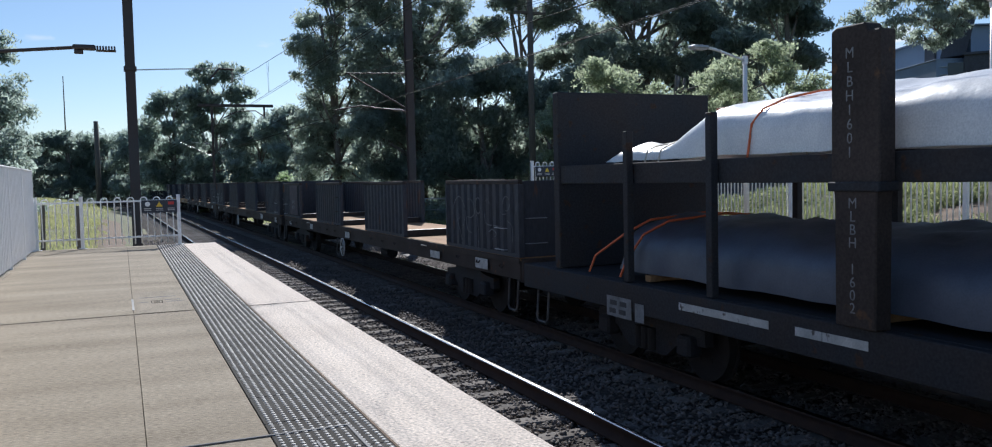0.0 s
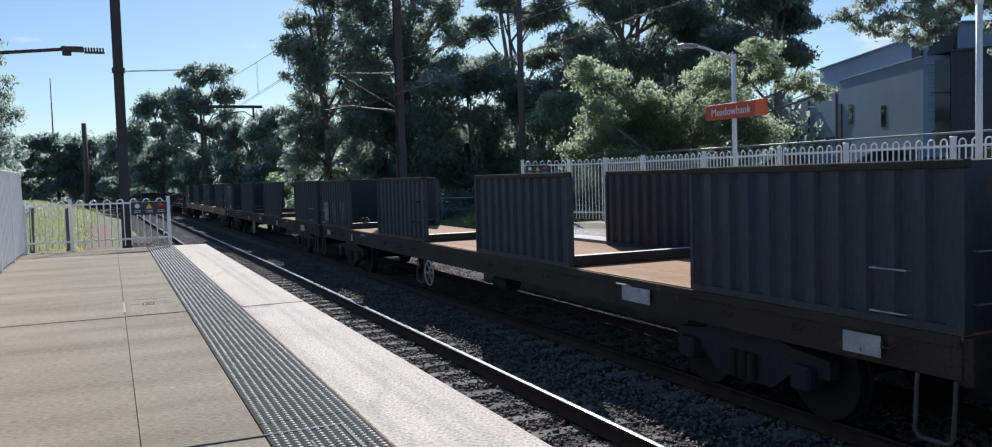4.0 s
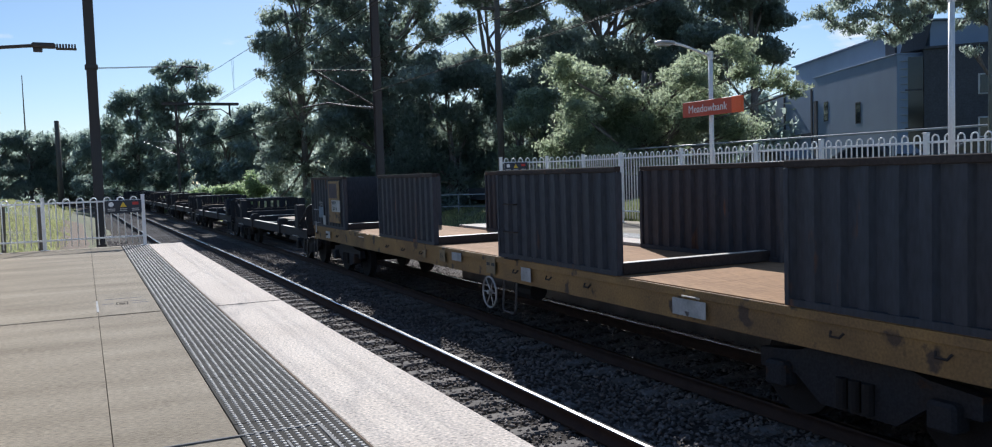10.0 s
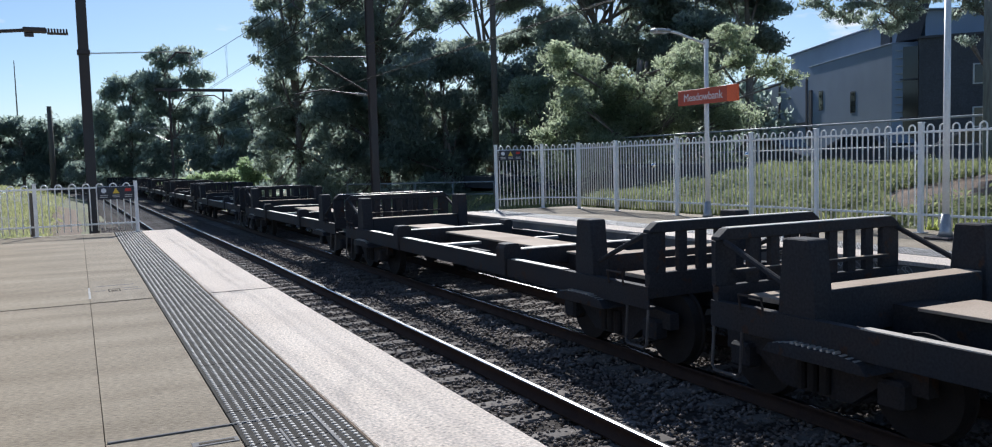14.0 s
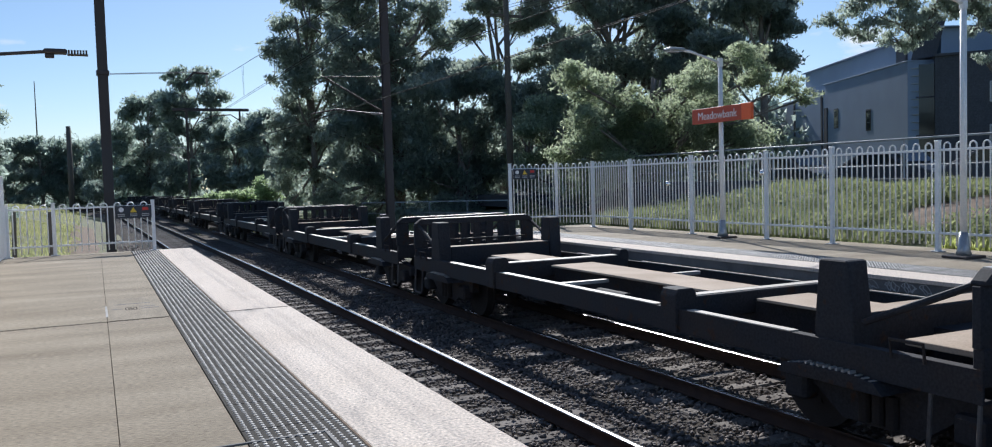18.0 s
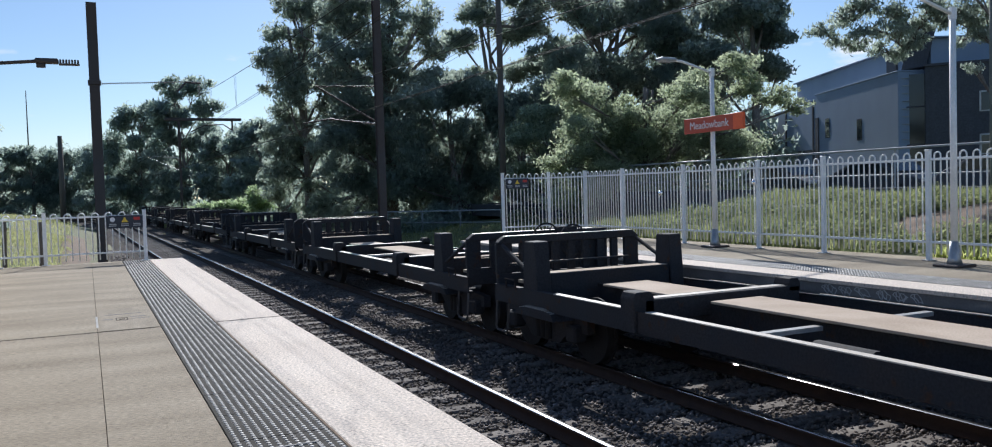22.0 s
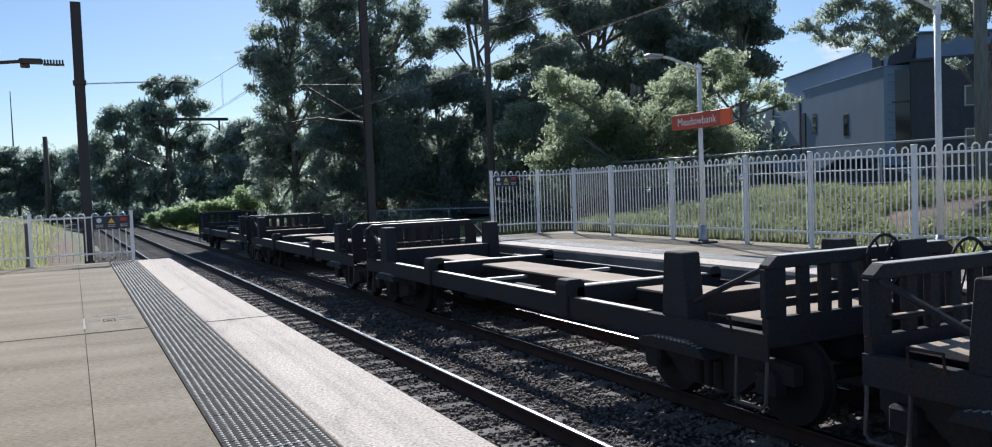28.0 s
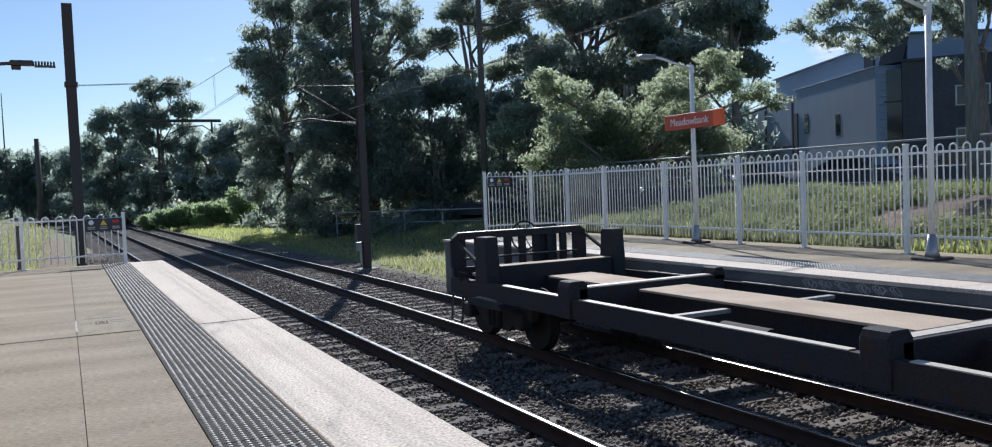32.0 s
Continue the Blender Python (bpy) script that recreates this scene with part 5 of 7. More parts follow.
# building behind the car park
def building():
    t = thing("office_building", "grey and dark brick multi-storey building behind the car park", "building")
    c = spot(50.7, 60)
    d = (spot(47.2, 69) - c).normalized()
    base, h = 0.2, 7.7
    here = pose(c.x, c.y, base, 0, 0, math.degrees(math.atan2(d.y, d.x)))
    body = part("pale_wing", boxed(0, 13.8, -12, 0, 0, h, 0.02), "wall_grey", t, "pale blue-grey rendered wing", at=here)
    part("parapet", boxed(-0.05, 13.85, -12.0, 0.06, h + 0.001, h + 0.07, 0.01), "wall_grey", body)
    back = part("lower_wing", boxed(13.82, 30, -13, -0.9, 0, h - 0.3, 0.02), "wall_grey", t, "pale wing stepped back with dark joints", at=here)
    up = part("upper_storey", boxed(0.2, 24, -11, -2.2, h + 0.17, h + 2.05, 0.02), "wall_grey", t, "set-back upper storey", at=here)
    part("upper_roof", boxed(-0.2, 24.3, -11.4, -1.9, h + 2.051, h + 2.13, 0.01), "wall_grey", up)
    part("roof_box", boxed(4.6, 6.0, -2.19, -2.05, h + 0.17, h + 2.04), "wall_dark", up)
    for x, z in ((5.3, 3.7), (11.0, 4.2)):
        w = part("window", soft(boxed(x, x + 0.85, 0.002, 0.02, z, z + 1.5), 0.005), "wall_dark", body, "narrow dark window")
        part("pane", boxed(x + 0.08, x + 0.77, 0.021, 0.025, z + 0.08, z + 1.42), "glass", w)
    part("louvre_screen", boxed(13.1, 13.7, 0.002, 0.1, 0.4, 5.9), "wall_dark", body)
    for x in (16.5, 23.0):
        part("downpipe", boxed(x, x + 0.25, -0.899, -0.8, 0, h - 0.6), "wall_dark", back)
    part("string_course", boxed(13.9, 29.9, -0.898, -0.85, 3.3, 3.55), "wall_dark", back)
    # glazed stair strip and the dark wing, which stand square to the platform's view
    turn = 50.7 + 90
    e = Vector((math.sin(radians(turn)), math.cos(radians(turn)), 0))
    there = pose(c.x, c.y, base, 0, 0, math.degrees(math.atan2(e.y, e.x)))
    stair = part("glazed_stair", boxed(0.02, 1.5, 0.3, 8, 0, h - 0.2), "glass", t, "dark glazed stair strip", at=there)
    for k in range(9):
        part("louvre", soft(boxed(0.2, 0.62, 0.06, 0.3, 3.4 + k * 0.48, 3.46 + k * 0.48), 0.01), "roof", stair)
    for z in (1.8, 3.0, 5.4):
        part("transom", boxed(0.02, 1.5, 0.22, 0.299, z, z + 0.1), "wall_dark", stair)
    dark = part("dark_wing", boxed(1.51, 30, -0.2, 14, 0, h + 0.15, 0.02), "wall_dark", t, "dark brick wing with pale window frames", at=there)
    part("roof_edge", boxed(1.45, 30.1, -0.35, 14.1, h + 0.151, h + 0.3), "wall_dark", dark)
    for k in range(6):
        for z in (2.3, 4.9):
            x = 5.4 + k * 2.6
            w = part("window", boxed(x - 0.95, x + 0.95, -0.26, -0.202, z, z + 1.25, 0.01), "window_frame", dark, "pale framed window")
            for j in (-1, 1):
                part("pane", boxed(x - 0.40 + j * 0.45, x + 0.40 + j * 0.45, -0.266, -0.261, z + 0.08, z + 1.17), "glass", w)
    part("roof_fin", extruded([(0.2, h + 0.2), (1.6, h + 0.31), (1.9, h + 1.5), (2.25, h + 2.9), (0.7, h + 2.3)], "y", 1.0, 5.0), "wall_dark", t, "dark angled roof fin", at=there)
    plant = part("plant_screen", boxed(4.5, 12, 3, 8, h + 0.31, h + 1.0, 0.02), "roof", t, "rooftop plant screen", at=there)
    for k in range(6):
        part("rail_post", boxed(4.6 + k * 1.3, 4.66 + k * 1.3, 2.6, 2.66, h + 0.31, h + 1.4), "bank_fence", plant)
    return t


building()
# wall coloured dark to stand in for the shade above the bank
solid("retaining_wall", boxed(19.55, 19.88, 3.0, 36.0, -0.4, 1.0, 0.02), "wall_dark", "low retaining wall at the car park's edge, coloured dark for shade", "wall")


def bank_rail():
    """The tube rail at the edge of the car park, on slim posts, with mesh below."""
    t = thing("car_park_railing", "grey tube railing along the edge of the car park", "railing")
    z = lambda y: 2.06
    part("top_tube", tubed([(20.0, 4, z(4)), (20.0, 34, z(34))], 0.03, 8), "bank_fence", t)
    part("low_tube", tubed([(20.0, 4, 1.35), (20.0, 34, 1.35)], 0.02, 6), "bank_fence", t)
    y = 4.0
    while y < 34.1:
        part("post", tubed([(20.0, y, 0.4), (20.0, y, 2.04)], 0.025, 6), "bank_fence", t)
        y += 2.5
    return t


bank_rail()


def car(label, mat, place, turn, length=4.4):
    t = thing("car", label, "car", "parked cars", at=pose(*place, 0, 0, turn))
    l = length / 2
    side = [(-l, 0.35), (-l + 0.1, 0.75), (-l + 0.55, 0.92), (-l + 1.15, 1.02), (-l + 1.75, 1.42), (l - 1.3, 1.46), (l - 0.35, 1.05), (l - 0.05, 0.9), (l, 0.4), (l - 0.2, 0.24), (-l + 0.2, 0.24)]
    body = extruded([(p, q) for p, q in side], "y", -0.86, 0.86)
    soft(body, 0.06, 2)
    part("body", body, mat, t)
    for s in (-1, 1):
        part("side_window", extruded([(-l + 1.35, 1.02), (-l + 1.85, 1.36), (l - 1.35, 1.40), (l - 0.75, 1.04)], "y", s * 0.845 - 0.02, s * 0.865), "glass", t)
    part("windscreen", extruded([(-l + 1.14, 1.06), (-l + 1.66, 1.40), (-l + 1.62, 1.43), (-l + 1.08, 1.08)], "y", -0.7, 0.7), "glass", t)
    for x in (-l + 0.85, l - 0.85):
        for s in (-1, 1):
            w = part("wheel", tubed([(x, s * 0.70, 0.31), (x, s * 0.88, 0.31)], 0.31, 20), "rubber", t)
            part("rim", tubed([(x, s * 0.881, 0.31), (x, s * 0.89, 0.31)], 0.19, 14), "galv", w)
    for s in (-0.6, 0.6):
        part("headlight", soft(boxed(-l - 0.01, -l + 0.1, s - 0.18, s + 0.18, 0.68, 0.82), 0.02), "lamp_glass", t)
    return t


solid("car_park", boxed(19.9, 34.0, 2.0, 48.0, -0.2, 0.42), "asphalt", "asphalt car park above the bank", "car park")
# these cars take dark paint in place of shade from the overhanging gum
for label, mat, x, y in (("grey parked car behind the railing, darkened for tree shade", "car_grey", 27.0, 17.8), ("parked car behind the railing, darkened for tree shade", "car_dark", 27.2, 22.8), ("parked car behind the railing, darkened for tree shade", "car_dark", 27.4, 28.2)):
    car(label, mat, (x, y, 0.42), 90)
for turn, d in ((20.5, 62), (22.2, 63), (24.0, 62), (27.5, 60)):
    p = spot(turn, d + 4)
    car("parked car seen below the trees beyond the track", "car_white" if turn < 22 else "car_grey", (p.x, p.y, ground_height(p.x, p.y)), 20)
street = spot(41.8, 46)
sl = thing("street_lamp", "twin-armed street lamp in front of the building", "street lamp", at=pose(street.x, street.y, 0.42))
part("post", tubed([(0, 0, -0.05), (0, 0, 2.48)], 0.05, 8), "mast", sl)
for s in (-1, 1):
    part("arm", tubed([(0, 0, 2.43), (s * 0.3, 0, 2.83), (s * 0.75, 0, 2.93)], 0.035, 6), "mast", sl)
    part("lamp_head", soft(boxed(s * 0.75 - 0.16, s * 0.75 + 0.16, -0.08, 0.08, 2.89, 2.97), 0.02), "galv", sl)
rail2 = thing("lineside_railing", "pale tube railing beyond the far track", "railing", at=pose(0, 0, 0))
part("tube", tubed([(13.9, 48.0, 0.15), (18.4, 38.0, 0.25)], 0.03, 6), "bank_fence", rail2)
part("tube", tubed([(13.9, 48.0, -0.45), (18.4, 38.0, -0.35)], 0.02, 6), "bank_fence", rail2)
for k in range(5):
    q = k / 4
    part("post", tubed([(13.9 + 4.5 * q, 48.0 - 10 * q, -1.4), (13.9 + 4.5 * q, 48.0 - 10 * q, 0.15 + 0.1 * q)], 0.03, 6), "bank_fence", rail2)
cab = thing("signal_box_cabinet", "small grey trackside relay box on a post", "relay box", at=pose(9.6, 30.2, -1.36))
part("post", tubed([(0, 0, -0.1), (0, 0, 0.5)], 0.05, 8), "galv", cab)
part("housing", soft(boxed(-0.16, 0.16, -0.12, 0.12, 0.5, 0.78), 0.02), "galv", cab)
part("lid", soft(boxed(-0.19, 0.19, -0.15, 0.15, 0.781, 0.82), 0.01), "galv", cab)
# ---- the freight train ----
# Local frame of a wagon: x across, y along, z as on the platform (0 is the platform's top); rails at -PLAT_H.
WHEEL_R = 0.43
AXLE_Z = -PLAT_H + WHEEL_R
SPINNERS = []


def bogie(parent, y, mat="wagon"):
    """A three-piece bogie: side frames, bolster, springs and two wheelsets."""
    b = part("bogie", soft(boxed(-0.95, 0.95, y - 0.16, y + 0.16, AXLE_Z - 0.02, AXLE_Z + 0.2), 0.02), mat, parent, "dark steel bogie")
    for s in (-1, 1):
        out = [(y - 1.15, AXLE_Z + 0.02), (y - 1.15, AXLE_Z + 0.2), (y - 0.7, AXLE_Z + 0.24), (y - 0.35, AXLE_Z + 0.34), (y + 0.35, AXLE_Z + 0.34), (y + 0.7, AXLE_Z + 0.24), (y + 1.15, AXLE_Z + 0.2), (y + 1.15, AXLE_Z + 0.02), (y + 0.7, AXLE_Z + 0.02), (y + 0.4, AXLE_Z - 0.2), (y - 0.4, AXLE_Z - 0.2), (y - 0.7, AXLE_Z + 0.02)]
        part("side_frame", extruded(out, "x", s * 0.98 - 0.06, s * 0.98 + 0.06), mat, b)
        for k in (-0.14, 0, 0.14):
            part("spring", tubed([(s * 1.06, y + k, AXLE_Z - 0.17), (s * 1.06, y + k, AXLE_Z + 0.1)], 0.055, 10), "wheel", b)
        for k in (-0.87, 0.87):
            part("axle_box", soft(boxed(s * 1.05 - 0.1, s * 1.05 + 0.1, y + k - 0.13, y + k + 0.13, AXLE_Z - 0.12, AXLE_Z + 0.12), 0.03), mat, b)
    for k in (-0.87, 0.87):
        bm = bmesh.new()
        tube(bm, [(-1.0, 0, 0), (1.0, 0, 0)], 0.075, 10)
        for s in (-1, 1):
            tube(bm, [(s * 0.685, 0, 0), (s * 0.715, 0, 0)], WHEEL_R + 0.03, 28)
            tube(bm, [(s * 0.715, 0, 0), (s * 0.82, 0, 0)], WHEEL_R, 28)
            for q in range(6):
                a = q * math.tau / 6
                box(bm, s * 0.821 - 0.004, s * 0.821 + 0.006, math.cos(a) * 0.2 - 0.03, math.cos(a) * 0.2 + 0.03, math.sin(a) * 0.2 - 0.03, math.sin(a) * 0.2 + 0.03)
        w = part("wheelset", bm, "wheel", parent, "steel wheelset", at=pose(0, y + k, AXLE_Z))
        SPINNERS.append((w, y + k))
    return b


def handwheel(parent, place, r, flat=True):
    """Spoked handbrake wheel; flat: facing the platforms."""
    bm = bmesh.new()
    n = 20
    ring = [(0, r * math.cos(a), r * math.sin(a)) for a in np.linspace(0, math.tau, n + 1)]
    tube(bm, ring, 0.016, 6, caps=False)
    for k in range(6):
        a = k * math.tau / 6
        tube(bm, [(0.02, 0, 0), (0, r * math.cos(a), r * math.sin(a))], 0.01, 5)
    tube(bm, [(-0.03, 0, 0), (0.05, 0, 0)], 0.035, 8)
    return part("handbrake_wheel", bm, "bright_edge" if flat else "wagon", parent, "spoked handbrake wheel", at=pose(*place, 0, 0, 0 if flat else 90))


def coupler(parent, y, s):
    bm = soft(boxed(-0.09, 0.09, min(y, y + s * 0.42), max(y, y + s * 0.42), -0.42, -0.24), 0.03)
    c = part("coupler", bm, "wagon", parent)
    part("knuckle", soft(boxed(-0.16, 0.14, min(y + s * 0.40, y + s * 0.62), max(y + s * 0.40, y + s * 0.62), -0.46, -0.2), 0.05), "wagon", c)
    part("air_hose", tubed([(0.35, y, -0.4), (0.36, y + s * 0.18, -0.62), (0.30, y + s * 0.36, -0.68), (0.2, y + s * 0.5, -0.6)], 0.025, 6), "rubber", c)
    return c


def step_ladder(parent, x, y, z0, z1, w=0.34):
    """U-shaped hanging step of round bar."""
    s = 0.03 if x > 0 else -0.03
    return part("hanging_step", tubed([(x, y - w / 2, z1), (x + s, y - w / 2, z0 + 0.05), (x + s, y - w / 2 + 0.05, z0), (x + s, y + w / 2 - 0.05, z0), (x + s, y + w / 2, z0 + 0.05), (x, y + w / 2, z1)], 0.018, 6), "step_rod", parent, "scuffed steel hanging step")


def corrugated(y0, y1, z0, z1, x, depth, pitch=0.275):
    """A side of pressed steel: flat ridges and grooves running up and down, with real thickness."""
    out, y = [], y0
    n = max(2, round((y1 - y0) / pitch))
    p = (y1 - y0) / n
    for k in range(n):
        a = y0 + k * p
        out += [(a, 0), (a + p * 0.38, 0), (a + p * 0.5, depth), (a + p * 0.88, depth)]
    out.append((y1, 0))
    s = 1 if x > 0 else -1
    bm = bmesh.new()
    rings = [[bm.verts.new((x - s * d + o, yy, z)) for yy, d in out] for z, o in ((z0, 0), (z1, 0), (z1, -s * 0.008), (z0, -s * 0.008))]
    for a, b in zip(rings, rings[1:] + rings[:1]):
        for i in range(len(out) - 1):
            bm.faces.new((a[i], a[i + 1], b[i + 1], b[i]))
    bmesh.ops.recalc_face_normals(bm, faces=list(bm.faces))
    return bm


GAPS = [(-7.25, -4.58), (-1.28, 1.35), (4.62, 7.28)]
PANELS = [(-10.55, -7.27), (-4.56, -1.30), (1.37, 4.60), (7.30, 10.55)]
HALF_W = 1.23
FAR_SHIFT = 0.20                          # the panels of the far side stand a little further back


def side_wagon(label, sill, top, marks, way=1):
    """Long flat wagon with a timber floor and four corrugated side panels on each side."""
    t = thing("side_panel_wagon", label, "freight wagon", "freight wagons")
    part("centre_sill", boxed(-0.22, 0.22, -10.45, 10.45, -0.55, -0.11), "wagon", t)
    for s in (-1, 1):
        part("side_sill", soft(extruded([(s * 1.20, -0.05), (s * 1.20, -0.36), (s * 1.10, -0.36), (s * 1.10, -0.32), (s * 1.17, -0.32), (s * 1.17, -0.09), (s * 1.10, -0.09), (s * 1.10, -0.05)], "y", -10.5, 10.5), 0.003), sill, t, "long side sill")
        part("floor_edge", boxed(min(s * 1.205, s * 1.225), max(s * 1.205, s * 1.225), -10.5, 10.5, -0.10, -0.012, 0.003), sill, t)
        part("headstock", soft(boxed(-1.18, 1.18, min(s * 10.42, s * 10.58), max(s * 10.42, s * 10.58), -0.40, -0.02), 0.01), sill, t)
    for k in range(-7, 8):
        part("cross_bearer", boxed(-1.09, 1.09, k * 1.4 - 0.06, k * 1.4 + 0.06, -0.30, -0.115), "wagon", t)
    n = 70
    plank = mesh_of("floor_plank", boxed(-1.20, 1.20, 0.0, 0.3, -0.06, 0.0), "deck")
    for k in range(n):
        part("floor_plank", plank, "deck", t, at=pose(0, -10.5 + k * 0.3, RNG.uniform(-0.0006, 0.0006)))
    for a, b in GAPS:
        beam = part("cross_beam", soft(boxed(-1.17, 1.17, b + 0.02, b + 0.17, 0.005, 0.145), 0.01), "wagon_rust", t, "low transverse beam on the floor")
        # pale strip paints the sunlit top of the beam
        part("worn_top", boxed(-1.12, 1.12, b + 0.035, b + 0.155, 0.1455, 0.150), "worn_top", beam)
    for s in (-1, 1):
        for i, (a, b) in enumerate(PANELS):
            a, b = (a, b) if s < 0 else (max(-10.55, a - FAR_SHIFT), b - FAR_SHIFT - 0.16 if i < 3 else b)
            pn = part("side_panel", corrugated(a + 0.06, b - 0.06, 0.01, top - 0.07, s * (HALF_W - 0.01), 0.05), "panel", t, "dark corrugated steel side panel")
            part("top_rail", soft(boxed(min(s * 1.15, s * 1.235), max(s * 1.15, s * 1.235), a + 0.005, b - 0.005, top - 0.07, top), 0.008), "wagon_rust", pn)
            for y in (a, b - 0.06):
                part("corner_post", soft(boxed(min(s * 1.14, s * 1.238), max(s * 1.14, s * 1.238), y, y + 0.06, 0.0, top - 0.071), 0.006), "panel", pn)
            part("bottom_rail", boxed(min(s * 1.14, s * 1.232), max(s * 1.14, s * 1.232), a + 0.061, b - 0.061, -0.002, 0.06), "panel", pn)
            for k in range(3):
                part("lashing_ring", tubed([(s * 1.24, a + 0.6 + k, -0.16), (s * 1.27, a + 0.62 + k, -0.2), (s * 1.27, a + 0.72 + k, -0.2), (s * 1.24, a + 0.74 + k, -0.16)], 0.012, 5), "wagon_rust", pn)
        # rungs and steps at the ends and beside the brake wheel
        for y in (-10.3, 10.3):
            g = y * 0.963
            for z in (0.10, 0.45):
                part("rung", tubed([(s * 1.235, g - 0.18, z), (s * 1.30, g - 0.18, z), (s * 1.30, g + 0.18, z), (s * 1.235, g + 0.18, z)], 0.008, 6), "galv", t)
            g = math.copysign(10.50, y)
            o = math.copysign(10.56, y)
            for z in (0.22, 0.62):
                part("rung", tubed([(s * 1.10, g, z), (s * 1.10, o, z), (s * 0.74, o, z), (s * 0.74, g, z)], 0.008, 6), "galv", t)
            step_ladder(t, s * 1.22, y, -0.85, -0.36)
        step_ladder(t, s * 1.22, way * 1.65, -0.82, -0.36, 0.42)
        handwheel(t, (s * 1.28, way * 1.03, -0.58), 0.24)
        for z in (0.0, 0.40, 0.81):
            part("rung", tubed([(s * 1.235, way * 1.62, z), (s * 1.29, way * 1.62, z), (s * 1.29, way * 1.98, z), (s * 1.235, way * 1.98, z)], 0.012, 6), "wagon_rust", t)
    for y in (-5.93, 5.93):
        part("lashing_handle", tubed([(-1.225, y - 0.13, -0.10), (-1.262, y - 0.11, -0.085), (-1.262, y + 0.11, -0.085), (-1.225, y + 0.13, -0.10)], 0.011, 6), "worn_top", t, "pale lashing handle")
    for e in (-1, 1):
        part("end_wall", boxed(-1.13, 1.13, min(e * 10.46, e * 10.50), max(e * 10.46, e * 10.50), 0.001, top - 0.02, 0.004), "panel", t, "plain steel end wall")
    for y, z0, z1, w in marks:
        part("stencil_patch", boxed(-1.243, -1.2405, y - w / 2, y + w / 2, z0, z1), "label_white", t, "faded white stencilled patch")
    for y in (-7.9, 7.9):
        bogie(t, y)
    part("brake_cylinder", tubed([(-0.5, -1.2, -0.62), (-0.5, -0.6, -0.62)], 0.15, 12), "wagon", t)
    part("air_reservoir", tubed([(0.5, 1.4, -0.62), (0.5, 2.5, -0.62)], 0.19, 12), "wagon", t)
    for y, s in ((-10.58, -1), (10.58, 1)):
        coupler(t, y, s)
    return t


def scribble(parent, y, z, w, h, x, seed, mat="label_white", loops=7, name="graffiti", stroke=0.010):
    """A painted scrawl: one loose line, no letters."""
    r = np.random.default_rng(seed)
    n = loops * 9
    lift = [r.uniform(0.5, 1.0) for _ in range(loops + 1)]
    pts = []
    for k in range(n + 1):
        q = k / n
        a = q * loops * math.tau
        j = int(q * loops)
        pts.append((x, y + w * (0.5 - q) * 0.85 - (0.3 + 0.8 * lift[j - 1]) * 0.6 * w / loops * math.cos(a * (1.0 + 0.3 * lift[0])), z + h * 0.5 * (lift[j] * math.sin(a) + 0.35 * math.sin(a * 2.3 + j))))
    bm = bmesh.new()
    rows = []
    for i, p in enumerate(pts):
        d = (Vector(pts[min(i + 1, len(pts) - 1)]) - Vector(pts[max(i - 1, 0)])).normalized()
        n = Vector((0, -d.z, d.y)) * stroke
        off = Vector((-0.00003 * i, 0, 0))
        rows.append((bm.verts.new(Vector(p) + off - n), bm.verts.new(Vector(p) + off + n)))
    for a, b in zip(rows, rows[1:]):
        bm.faces.new((a[0], b[0], b[1], a[1]))
    return part(name, bm, mat, parent, "pale graffiti scrawl")


TAG_STROKES = [[(0.0, 0.44), (0.01, 0.24), (0.08, 0.05), (0.15, 0.03), (0.22, 0.20), (0.23, 0.42), (0.18, 0.66)],
               [(0.08, 0.24), (0.09, 0.50), (0.15, 0.76), (0.18, 0.98)], [(0.11, 0.36), (0.14, 0.42), (0.11, 0.47)],
               [(0.25, 0.10), (0.32, 0.06), (0.39, 0.15), (0.40, 0.33), (0.34, 0.42), (0.26, 0.42), (0.28, 0.66), (0.35, 0.71)], [(0.29, 0.76), (0.29, 1.02)],
               [(0.44, 0.34), (0.47, 0.66), (0.46, 1.04)], [(0.58, 0.10), (0.63, 0.06), (0.66, 0.14)], [(0.58, 0.30), (0.60, 0.50), (0.74, 0.53), (0.88, 0.53)],
               [(0.64, 0.66), (0.70, 0.60), (0.76, 0.68), (0.70, 0.78)], [(0.93, 0.42), (1.0, 0.52), (1.0, 0.78)], [(0.83, 0.26), (0.86, 0.31), (0.92, 0.30)]]
TAG_RINGS = [(0.47, 0.18, 0.045, 0.15), (0.92, 0.12, 0.048, 0.13)]


